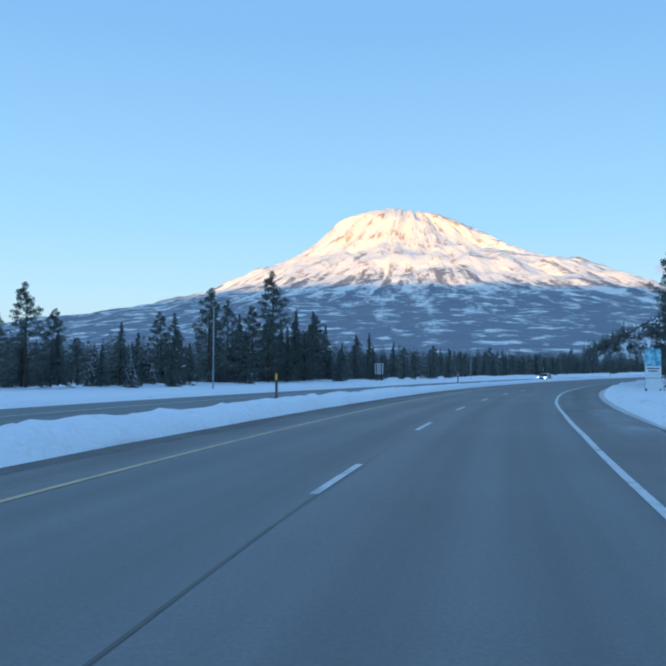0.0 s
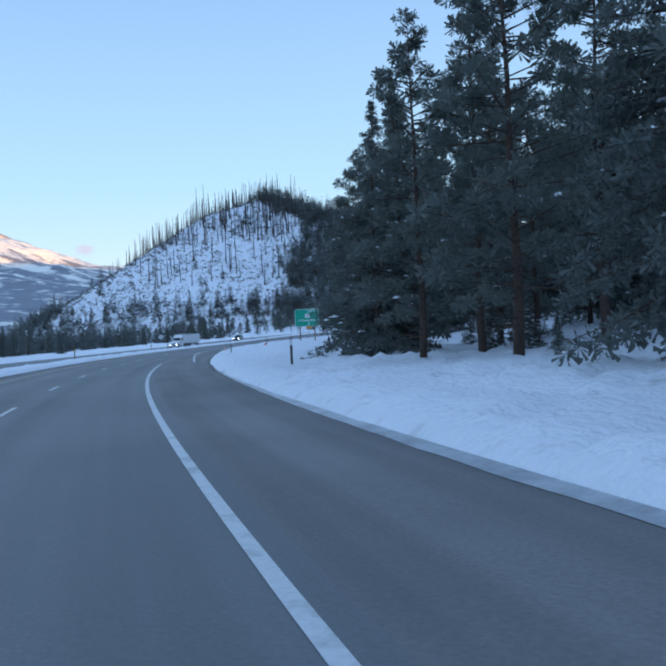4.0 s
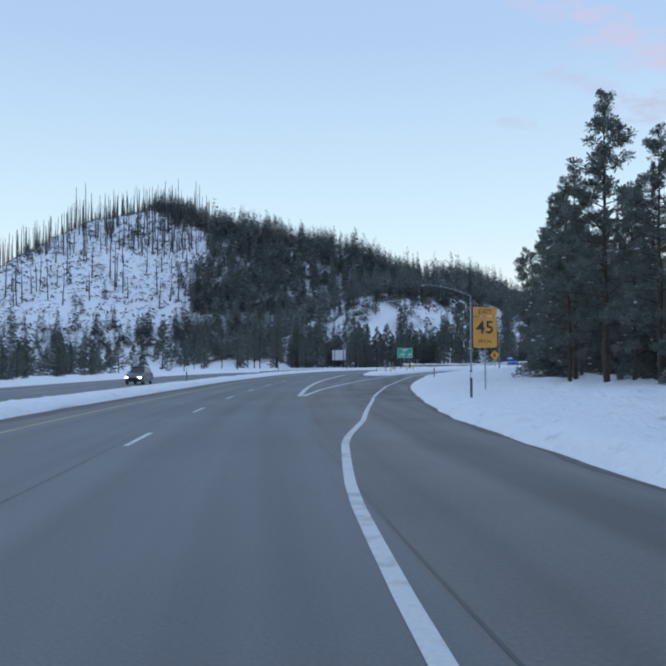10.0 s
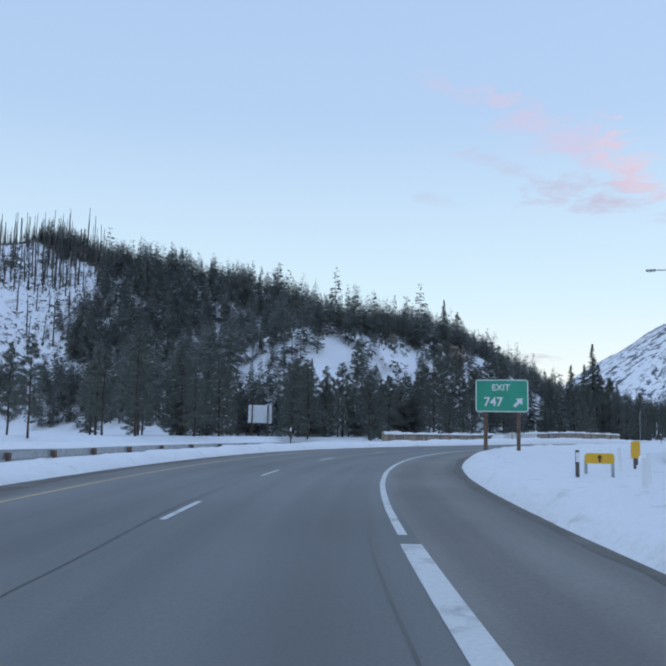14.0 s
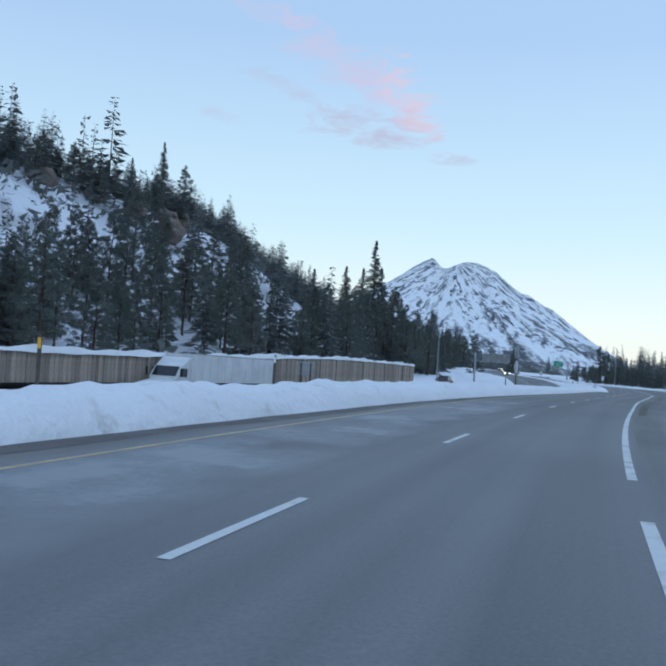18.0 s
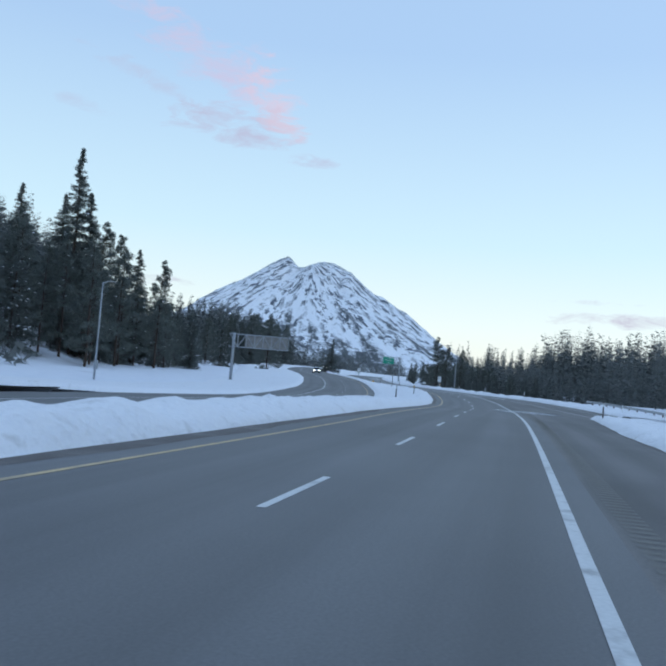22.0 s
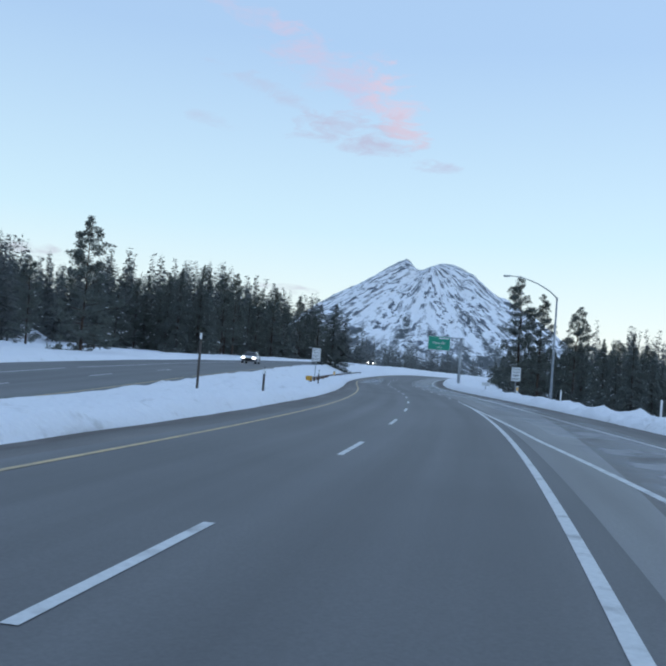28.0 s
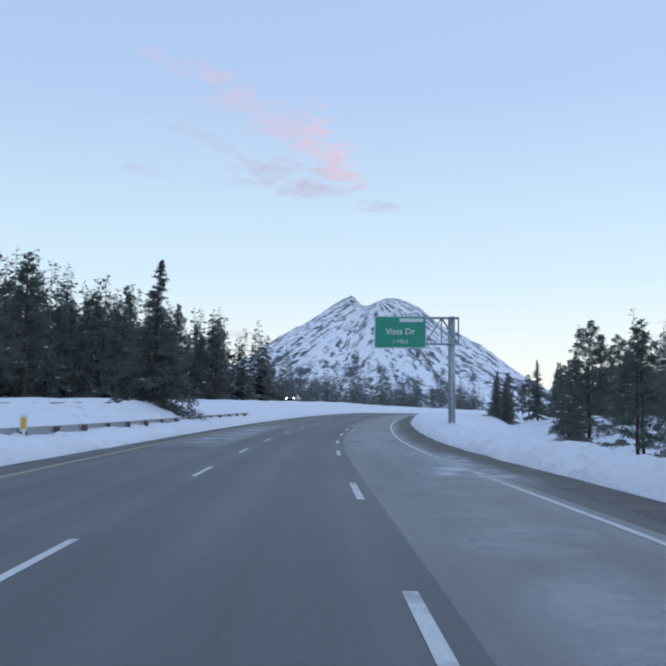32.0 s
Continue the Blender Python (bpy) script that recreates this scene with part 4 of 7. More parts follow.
BCX, BCY = BX0 + fx * 4400 + rx_ * 120, BY0 + fy * 4400 + ry_ * 120
v1, v2 = fold(bx, by, BCX, BCY, 7.0)
bz = bz + (v1 * 9 + v2 * 13) * np.clip((640 - bz) / 200, 0.4, 1) * np.clip(bz / 120, 0, 1) + 9 * noise_at(bx, by, 42, 6.0) * np.clip(bz / 400, 0, 1)
BUTTE = mountain_material("butte_snow_and_woods", BCX, BCY, (0.80, 0.82, 0.86), (0.085, 0.10, 0.125), (0.070, 0.082, 0.09), 60.0, 620.0, 0.72, 0.742, angle=26.0, rib_lean=-0.25, patch=True)
tagged(new("butte", fast_mesh("butte", np.stack([bx, by, bz], -1), grid_faces(170, 230), BUTTE, smooth=True)),
       "steep twin-topped snowy butte streaked with dark timber", "mountain", kind="structure")

# the long unseen range behind the first bend, over whose crest the sun goes down
wx, wd = np.meshgrid(np.linspace(-6000, 6500, 90), np.linspace(-1500, 900, 18))
# crest heights set to shade the valley, the butte and the volcano's foot
crest = np.interp(wx, [-6000, 1200, 2400, 6500], [535, 535, 900, 1000])
wz = crest * np.clip(1 - np.abs(wd) / np.where(wd < 0, 1500, 900), 0, 1) - 20
wz = wz + 20 * noise_at(wx, wd, 400, 4).reshape(wz.shape) * np.clip(wz / 300, 0, 1)
tagged(new("unseen_shade_range", fast_mesh("unseen_shade_range", np.stack([wx.ravel(), (-2900 - wd * 1.0).ravel(), wz.ravel()], -1), grid_faces(18, 90), GROUND_SNOW, smooth=True)),
       "long unseen snowy range behind the road, shaped to cast shade", "mountain", kind="structure")


# ---- trees ----
rng = np.random.default_rng(5)


def tri_soup(centres, size, spread, per, r, flat=0.6, slim=0.45):
    """Small tufts of triangles about centres."""
    n = len(centres) * per
    c = np.repeat(centres, per, 0) + r.normal(0, 1, (n, 3)) * np.repeat(spread, per)[:, None] * np.array([1, 1, flat])
    s = np.repeat(size, per) * r.uniform(0.6, 1.3, n)
    a, b = r.normal(0, 1, (n, 3)), r.normal(0, 1, (n, 3))
    a[:, 2] *= 0.6
    b[:, 2] *= 0.6
    a /= np.linalg.norm(a, axis=1)[:, None]
    b /= np.linalg.norm(b, axis=1)[:, None]
    return np.stack([c + a * s[:, None], c - a * s[:, None] * 0.5 + b * s[:, None] * slim, c - a * s[:, None] * 0.5 - b * s[:, None] * slim], 1).reshape(-1, 3)


def limb_mesh(starts, ends, r0, sides=4):
    vs, fs = [], []
    for p, q, r in zip(starts, ends, r0):
        d = Vector(q - p)
        if d.length < 0.05:
            continue
        a = d.orthogonal().normalized()
        b = d.cross(a).normalized()
        base = len(vs)
        for c, k in ((Vector(p), r), (Vector(q), r * 0.3)):
            vs += [tuple(c + (a * math.cos(i * math.tau / sides) + b * math.sin(i * math.tau / sides)) * k) for i in range(sides)]
        fs += [(base + i, base + (i + 1) % sides, base + sides + (i + 1) % sides, base + sides + i) for i in range(sides)]
    return vs, fs


def needle_puffs(centres, size, per, r, lift=0.25, width=0.2):
    """Rounded tufts of slim needle sprays that stand out from their twig's end."""
    n = len(centres) * per
    c = np.repeat(centres, per, 0)
    d = r.normal(0, 1, (n, 3))
    d[:, 2] = d[:, 2] * 0.8 + lift
    d /= np.linalg.norm(d, axis=1)[:, None]
    k = np.repeat(size, per) * r.uniform(0.65, 1.25, n)
    w = np.cross(d, r.normal(0, 1, (n, 3)))
    w /= np.linalg.norm(w, axis=1)[:, None] + 1e-6
    root, tip = c + d * k[:, None] * 0.12, c + d * k[:, None]
    w = w * (k * width)[:, None]
    return np.stack([root, tip + w, tip - w], 1).reshape(-1, 3)


def snow_lumps(centres, size, r):
    """Low rounded heaps of snow on the boughs."""
    ring = np.arange(6) * math.tau / 6
    vs, fs = [], []
    for i, (c, k) in enumerate(zip(centres, size)):
        rr = k * r.uniform(0.7, 1.25, 6)
        edge = np.stack([c[0] + rr * np.cos(ring), c[1] + rr * np.sin(ring), np.full(6, c[2])], -1)
        cap = np.stack([c[0] + 0.62 * rr * np.cos(ring), c[1] + 0.62 * rr * np.sin(ring), np.full(6, c[2] + 0.38 * k)], -1)
        vs += [edge, cap, (c + np.array([0, 0, 0.52 * k]))[None]]
        o = i * 13
        for j in range(6):
            q = (j + 1) % 6
            fs += [(o + j, o + q, o + 6 + q), (o + j, o + 6 + q, o + 6 + j), (o + 6 + j, o + 6 + q, o + 12)]
    return np.concatenate(vs), np.array(fs)


def conifer(seed, height, kind, bare, width, snowy=0.0, dense=1.0):
    """Trunk mesh and crown mesh of one tree. bare: part of the trunk below the crown without foliage."""
    r = np.random.default_rng(seed)
    lean = r.normal(0, 0.010, 2) * height
    hs = np.linspace(0, height, 9)
    spine = np.stack([lean[0] * (hs / height) ** 2 + 0.05 * np.sin(hs + seed), lean[1] * (hs / height) ** 2 + 0.05 * np.cos(hs * 0.8), hs - 0.4], -1)
    trunk_r = height * 0.012
    bm = tube([tuple(p) for p in spine], [max(trunk_r * (1 - 0.95 * h / height), 0.012) for h in hs], 8)
    starts, ends, cents, sizes = [], [], [], []
    scale = (height / 17) ** 0.5
    nb = int((76 if kind == "pine" else 150) * dense)
    whorl = r.uniform(0, math.tau, 40)
    for i in range(nb):
        g = ((i + r.uniform(0, 1)) / nb) ** (0.95 if kind == "pine" else 0.86)
        z = (bare + (1 - bare) * g) * height
        c = np.array([np.interp(z, hs, spine[:, k]) for k in range(3)])
        if kind == "pine":
            env = width * min(1.0, 0.62 + 1.9 * g) * (1 - g) ** 0.72 * r.uniform(0.55, 1.12) + 0.22
            up = r.uniform(-0.22, 0.22) + 0.55 * g
        else:
            env = width * (1 - g) ** 1.02 * r.uniform(0.66, 1.12) + 0.06
            up = -0.34 + 0.75 * g ** 1.5 + r.uniform(-0.08, 0.08)
        a = whorl[int(g * 30)] + r.integers(5) * math.tau / 5 + r.normal(0, 0.22)
        d = np.array([math.cos(a), math.sin(a), up])
        side = np.array([-math.sin(a), math.cos(a), 0])
        tip = c + d * env
        starts.append(c)
        ends.append(tip)
        if kind == "pine":
            # puffs at the ends of upturned twigs
            for j in range(2 + int(env * 1.35)):
                t = 1 - 0.62 * r.uniform(0, 1) ** 1.6
                cents.append(c + (tip - c) * t + side * r.normal(0, 0.20) * env * (1.15 - 0.5 * t) + np.array([0, 0, r.uniform(0, 0.16) * env * t]))
                sizes.append(0.40 * scale * r.uniform(0.75, 1.2) * (0.7 if g > 0.9 else 1))
        else:
            # a flat spray that droops towards its tip
            for t in np.linspace(0.14, 1.0, 4 + int(env * 1.7)):
                reach = env * 0.30 * (1.15 - t) + 0.10 * (1 - g)
                for q in (-1, 1):
                    cents.append(c + (tip - c) * t + side * q * reach * r.uniform(0.2, 1.0) + np.array([0, 0, -0.10 * env * t * t]))
                    sizes.append(0.36 * scale * r.uniform(0.8, 1.2) * (1.08 - 0.72 * g))
    for i in range(6 if kind == "pine" else 3):
        # dead limbs under the crown
        z = height * max(bare, 0.1) * r.uniform(0.6, 1.2)
        c = np.array([np.interp(z, hs, spine[:, k]) for k in range(3)])
        a = r.uniform(0, math.tau)
        starts.append(c)
        ends.append(c + np.array([math.cos(a), math.sin(a), r.uniform(-0.12, 0.2)]) * width * r.uniform(0.25, 0.55))
    cents, sizes = np.array(cents), np.array(sizes)
    soup = needle_puffs(cents, sizes, 40 if kind == "pine" else 14, r, 0.25 if kind == "pine" else -0.1, 0.10 if kind == "pine" else 0.13)
    fol = np.arange(len(soup)).reshape(-1, 3)
    idx = np.zeros(len(fol), dtype=np.int32)
    if snowy:
        pick = r.random(len(cents)) < snowy
        top, tf = snow_lumps(cents[pick] + np.array([0, 0, 0.05]), sizes[pick] * r.uniform(0.35, 0.8, int(pick.sum())), r)
        fol = np.concatenate([fol, tf + len(soup)])
        idx = np.concatenate([idx, np.ones(len(tf), dtype=np.int32)])
        soup = np.concatenate([soup, top])
    lv, lf = limb_mesh(np.array(starts), np.array(ends), np.full(len(starts), trunk_r * 0.15 + 0.012))
    limbs = bmesh.new()
    tmp = mesh_of("tmp", lv, lf, BARK)
    limbs.from_mesh(tmp)
    bpy.data.meshes.remove(tmp)
    trunk = bm_mesh("trunk", joined(bm, limbs), BARK, True)
    crown = fast_mesh("crown", soup, fol, [FOLIAGE if kind == "pine" else FOLIAGE_FIR, SNOW], idx)
    return trunk, crown


def tree_kind(name, seed, height, kind, bare, width, label, snowy=0.0, dense=1.0):
    trunk, crown = conifer(seed, height, kind, bare, width, snowy, dense)
    ob = new(name, trunk)
    tagged(ob, label, "tree", "roadside conifers")
    part("crown", crown, None, ob, "dark green needles")
    return ob


PINES = [tree_kind("pine_tree", 11, 17, "pine", 0.13, 3.9, "tall ponderosa pine with open clumped crown", 0.03),
         tree_kind("pine_tree", 12, 18, "pine", 0.22, 3.5, "tall ponderosa pine with a long bare trunk", 0.02),
         tree_kind("pine_tree", 13, 15, "pine", 0.05, 3.8, "broad ponderosa pine in deep shade", 0.05, 1.2)]
FIRS = [tree_kind("fir_tree", 21, 16, "fir", 0.05, 3.8, "dense dark fir with drooping boughs", 0.02),
        tree_kind("fir_tree", 22, 14, "fir", 0.03, 3.9, "bushy fir with snow on its boughs", 0.05),
        tree_kind("fir_tree", 23, 19, "fir", 0.08, 3.5, "slender tall fir beside the road", 0.012)]
YOUNG = [tree_kind("young_fir", 31, 4.5, "fir", 0.0, 1.3, "small snow-laden young fir", 0.35, 0.6),
         tree_kind("snowy_bush", 32, 1.9, "fir", 0.0, 1.2, "low bush heaped with snow", 0.7, 0.4)]
used = set()


def plant(proto, x, y, height, base=None, turn=None):
    h0 = {0: 17, 1: 18, 2: 15}[PINES.index(proto)] if proto in PINES else {0: 16, 1: 14, 2: 19}[FIRS.index(proto)] if proto in FIRS else {0: 4.5, 1: 1.9}[YOUNG.index(proto)]
    k = height / h0
    z = ground_at(x, y) if base is None else base
    wide = k ** 0.75 * float(rng.uniform(0.9, 1.12))
    m = pose(x, y, z, 0, 0, float(rng.uniform(0, 360)) if turn is None else turn) @ Matrix.Diagonal((wide, wide, k, 1))
    if proto.name not in used:
        used.add(proto.name)
        proto.matrix_basis = m
        return proto
    ob = copy_thing(proto, m)
    ob.matrix_basis = m
    return ob


def plant_at(proto, s, u, height, sink=0.0):
    x, y, z = road_point(s, u)
    s_ = float(u - pavement_right(s))
    g = ground_at(float(x), float(y))
    return plant(proto, float(x), float(y), height, max(g, float(z) + 0.3 if 0 < s_ < 18 and s < 700 else g) - sink)


BEHIND = []            # trees of the back rows, joined into one mesh further down
CAP_S = [545, 595, 625, 650, 675, 700, 725, 750, 800, 850]
CAPS = [[7, 7.5, 8, 7.5, 8, 11, 14, 14, 17, 18], [9.5, 11, 11, 11, 12, 14, 17, 15, 17, 16], [14, 16, 17, 17.5, 18.5, 21, 18, 12, 13, 16], [15, 17, 20, 21, 19.5, 17, 13, 12, 12.5, 17]]


def slope_cap(s, u):
    """How tall the trees grow behind the plank wall: lower up the slope."""
    return float(np.interp(u, [-90, -78, -66, -54], [np.interp(s, CAP_S, c) for c in CAPS]))


# gaps in the trees before the signs that face the far carriageway
GAPS = [((212.7, 456.3), (186.0, 420.0), 4.5), ((80.6, 344.6), (56.0, 255.0), 4.0)]


def open_face(x, y):
    """1 on the steep snowy face of the bluff, where only scattered trees hold."""
    x, y = np.asarray(x, float), np.asarray(y, float)
    z = hill(x, y)
    inside = ((x > 264) & (x < 365) & (y > 440) & (y < 560)).astype(float)
    return inside * ease((z - 1.5) / 3.0) * ease((25.5 - z) / 2.0)


def in_gap(s, u):
    x, y, z = (float(q) for q in road_point(s, u))
    if float(open_face(x, y)) > 0.3 and math.sin(x * 12.9 + y * 7.3) < 0.1:
        return True
    for (x0, y0), (x1, y1), wide in GAPS:
        dx, dy = x1 - x0, y1 - y0
        t = min(max(((x - x0) * dx + (y - y0) * dy) / (dx * dx + dy * dy), 0), 1)
        if math.hypot(x - x0 - t * dx, y - y0 - t * dy) < wide:
            return True
    return False


def stand(n, s0, s1, u0, u1, h0, h1, kinds, gap=3.0, seed=1, keep=lambda s, u: True):
    """Scatter n trees over a stretch of roadside."""
    r = np.random.default_rng(seed)
    done, tries = [], 0
    while len(done) < n and tries < n * 30:
        tries += 1
        s, u = r.uniform(s0, s1), r.uniform(u0, u1)
        if not keep(s, u) or in_gap(s, u) or any((s - a) ** 2 + (u - b) ** 2 < gap * gap for a, b in done):
            continue
        done.append((s, u))
        h = r.uniform(h0, h1)
        if u < -44 and s > 530:
            h = min(h, slope_cap(s, u) * r.uniform(0.72, 1.0) * (0.85 if u < -72 else 1.0))
        kind = kinds[int(r.integers(len(kinds)))]
        if kind in YOUNG or -58 < u < 36 or (430 < s < 600 and -115 < u < 0) or (-66 < u < -44 and 640 < s < 800):
            plant_at(kind, s, u, h)
        else:
            x, y, z = (float(q) for q in road_point(s, u))
            BEHIND.append((x, y, ground_at(x, y), h))


# the dense pines inside the first bend
for s, u, h, p in ((80, 9.4, 18.0, PINES[0]), (85, 9.8, 15, PINES[2]), (92, 9.6, 16, PINES[2]), (100, 10.2, 15, FIRS[0]), (136, 10.8, 17, PINES[0]), (146, 11.4, 16, FIRS[1]), (155, 12.5, 15, PINES[2]), (83, 13.2, 21, PINES[1]), (76, 14.8, 17, PINES[0]), (96, 13.8, 19, FIRS[0]), (90, 18, 22, FIRS[2]), (104, 13.5, 21, PINES[0]), (113, 13.0, 20, PINES[2]), (122, 15, 22, FIRS[2]),
                   (70, 18, 15, FIRS[1]), (131, 14.5, 20, PINES[0]), (141, 17.0, 21, PINES[1]), (149, 15.5, 19, FIRS[0]), (160, 19, 20, PINES[0])):
    plant_at(p, s, u - (1.8 if u > 12.9 else 0.0), h * 0.84)
stand(110, 66, 190, 19, 62, 14, 20, PINES + PINES + FIRS, 3.6, 2)
stand(95, 190, 300, 24, 66, 17, 23, PINES + PINES + FIRS[:2], 3.6, 3, lambda s, u: u > 19 + 8 * math.sin((s - 200) / 30.0))
stand(52, 300, 372, 19, 60, 14, 20, PINES + FIRS, 3.4, 4, lambda s, u: u > 20 + (s - 300) * 0.05)
stand(46, 372, 450, 27, 70, 11, 17, PINES + FIRS, 3.4, 14, lambda s, u: u > exit_ramp(s)[1] + 9)
plant_at(PINES[1], 324, 21.0, 21)
plant_at(PINES[0], 330, 20.0, 16)
plant_at(PINES[0], 421, 26.5, 22.0)
plant_at(PINES[0], 405.7, 29.3, 23.5)
plant_at(PINES[1], 402, 33.5, 23.5)
plant_at(PINES[2], 414, 29.5, 15)
plant_at(FIRS[1], 410, 31, 13)
for s, u, h in ((434, 33.5, 15), (438, 37, 14), (445, 41, 16), (450, 45, 17), (455, 52, 18), (462, 60, 18), (428, 36, 13)):
    plant_at(PINES[int(s) % 3], s, u, h)
stand(34, 100, 330, 12, 30, 1.0, 3.4, YOUNG, 2.4, 5, lambda s, u: u > 13 + 9 * ease((s - 160) / 60.0))
# right side past the bend
stand(16, 498, 560, 11, 26, 8, 14, PINES, 3.4, 6, lambda s, u: u > 10.5 + (s - 498) * 0.02 and not (entry_ramp(s)[0] - 2 < u < entry_ramp(s)[1] + 2))
# tall stand past the plank wall
for s, u, h, p in ((699, -66, 33, FIRS[2]), (701, -64, 27, FIRS[0]), (724, -61, 22, FIRS[2]), (717, -63, 23, PINES[1]), (705, -70, 24, FIRS[0]), (690, -72, 20, FIRS[2]), (694, -60, 22, PINES[0]), (606, -68.4, 14, PINES[0])):
    tall = plant_at(p, s, u, h)
    if p in FIRS:
        tall.matrix_basis = tall.matrix_basis @ Matrix.Diagonal((1.45, 1.45, 1, 1))
stand(130, 560, 745, -95, -50, 13, 24, PINES + PINES + FIRS, 3.2, 7, lambda s, u: u < -48 - 6 * ease((640 - s) / 40))
stand(46, 440, 600, -72, -44, 8, 14, PINES + PINES + PINES, 3.6, 17)
stand(50, 468, 612, -66, -46, 7.5, 13.5, FIRS[:1] + PINES + PINES, 3.0, 61)
stand(16, 440, 600, -110, -74, 7, 12, PINES + FIRS, 5.0, 18)
plant_at(FIRS[2], 616, -91.3, 14)
plant_at(PINES[0], 622, -89.4, 11)
plant_at(FIRS[0], 611, -95, 9)
stand(120, 735, 960, -100, -44, 12, 18, PINES + FIRS + FIRS, 3.2, 8)
stand(70, 845, 960, -78, -42, 15, 19, PINES + FIRS, 3.2, 28)
bushy = plant_at(FIRS[0], 841, -14.6, 14.0)
bushy.matrix_basis = bushy.matrix_basis @ Matrix.Diagonal((1.5, 1.5, 1, 1))
plant_at(FIRS[1], 843, -15.8, 7.0)
plant_at(FIRS[1], 839.5, -16.4, 5.5)
plant_at(PINES[2], 778, -36, 15)
# pines by the keep-right sign
for s, u, h, p in ((793.5, 10.6, 15.0, PINES[0]), (792.0, 12.6, 13.0, PINES[0]), (791.4, 16.4, 12.2, PINES[2]), (795, 20.5, 8.2, PINES[0]), (797, 26.5, 9.6, PINES[2]), (812, 14.5, 7.5, FIRS[1]), (806, 19, 8, PINES[2]), (824, 16, 7, PINES[0])):
    plant_at(p, s, u, h)
stand(80, 822, 960, 15, 60, 5.5, 9, PINES + FIRS, 3.0, 9)
stand(44, 766, 830, 14, 40, 6.0, 9.0, FIRS + [PINES[2]], 2.6, 19)
# left of the first straight
stand(20, 100, 135, -56, -42, 6, 9.5, PINES + FIRS, 3.0, 51)
stand(14, 66, 92, -50, -40, 3.5, 6.0, FIRS + YOUNG[:1], 3.0, 52)
stand(90, 120, 430, -60, -36, 4.5, 6.5, PINES + FIRS, 3.2, 10)
stand(110, 96, 430, -85, -55, 6, 10, PINES + FIRS, 3.4, 20)
for s, u, h, p in ((123.5, -50, 17.6, PINES[0]), (65, -46, 9.2, PINES[0]), (68.5, -46, 7.2, PINES[2]), (62, -46.5, 6.4, PINES[1]), (63.5, -49, 5.6, FIRS[0]), (119, -51, 12, PINES[2]), (98, -46, 12.0, PINES[2]), (106.5, -48, 11.3, PINES[0]), (101, -47, 10, FIRS[1]), (87, -44, 8.2, FIRS[1]), (89, -47, 8.4, PINES[2]), (75, -43, 6.4, FIRS[0]), (81, -45, 5.6, FIRS[1]), (71, -45, 4.6, PINES[2]),
                   (113.5, -50, 10.2, FIRS[0]), (125, -47, 11.4, FIRS[0]), (128, -48, 11, FIRS[1]), (137.5, -50, 12.4, FIRS[1]), (133, -47, 11, PINES[2]), (140, -49, 10, FIRS[0]), (160, -50, 9.4, FIRS[2]), (175, -52, 8.4, FIRS[0]), (150, -48, 8.6, FIRS[1])):
    plant_at(p, s, u, h)


# distant woods: one mesh a stand, each tree a spire of ragged boughs about a stem
def woods(name, places, heights, label, mat=FAR_WOODS, seed=1, slim=0.185, boughs=52, leaf=1.0):
    r = np.random.default_rng(seed)
    n = len(places)
    wide = 1.12 * slim * heights * r.uniform(0.75, 1.3, n)
    f = 0.06 + 0.93 * (np.arange(boughs)[None] + r.uniform(0, 1, (n, boughs))) / boughs
    f = 1 - (1 - f) ** 0.8
    a = r.uniform(0, math.tau, (n, boughs))
    reach = wide[:, None] * (1.01 - f) ** r.uniform(0.7, 0.98, n)[:, None] * r.uniform(0.5, 1.12, (n, boughs))
    size = heights[:, None] * leaf * (0.040 + 0.038 * (1 - f)) * r.uniform(0.7, 1.3, (n, boughs))
    zero = 0 * f
    high = heights[:, None]
    root = places[:, None] + np.stack([0.12 * reach * np.cos(a), 0.12 * reach * np.sin(a), high * (f + 0.012)], -1)
    side = np.stack([-np.sin(a) * size, np.cos(a) * size, zero], -1)
    out = np.stack([np.cos(a), np.sin(a), zero], -1) * reach[..., None]
    tips = []
    for q in (-1, 1):
        drop = high * (f + 0.03 * (f - 0.45) - 0.022 * r.uniform(0, 1, f.shape))
        end = places[:, None] + out * r.uniform(0.75, 1.1, f.shape)[..., None] + side * (q * r.uniform(0.2, 0.8, f.shape))[..., None]
        end[..., 2] += drop
        mid = root * 0.5 + end * 0.5 + side * (q * 0.85) + np.stack([zero, zero, size * r.normal(0, 0.3, f.shape)], -1)
        tips += [root, mid, end]
    v = np.stack(tips, 2).reshape(-1, 3)
    fs = np.arange(len(v)).reshape(-1, 3)
    # stems
    q = np.arange(3) * math.tau / 3
    rr = (heights * 0.013)[:, None]
    lo = np.stack([places[:, 0:1] + rr * np.cos(q), places[:, 1:2] + rr * np.sin(q), np.broadcast_to(places[:, 2:3] - 1.0, (n, 3))], -1)
    hi = np.stack([places[:, 0], places[:, 1], places[:, 2] + heights * 1.02], -1)[:, None]
    i = len(v) + np.arange(n)[:, None] * 4
    w = np.arange(3)[None]
    fs = np.concatenate([fs, np.stack([i + w, i + (w + 1) % 3, np.broadcast_to(i + 3, (n, 3))], -1).reshape(-1, 3)])
    v = np.concatenate([v, np.concatenate([lo, hi], 1).reshape(-1, 3)])
    return tagged(new(name, fast_mesh(name, v, fs, mat)), label, "woods", kind="stuff")


BACK = np.array(BEHIND)
woods("back_row_woods", BACK[:, :3], BACK[:, 3], "back rows of roadside pines and firs", seed=30, slim=0.215, boughs=190, leaf=0.62)


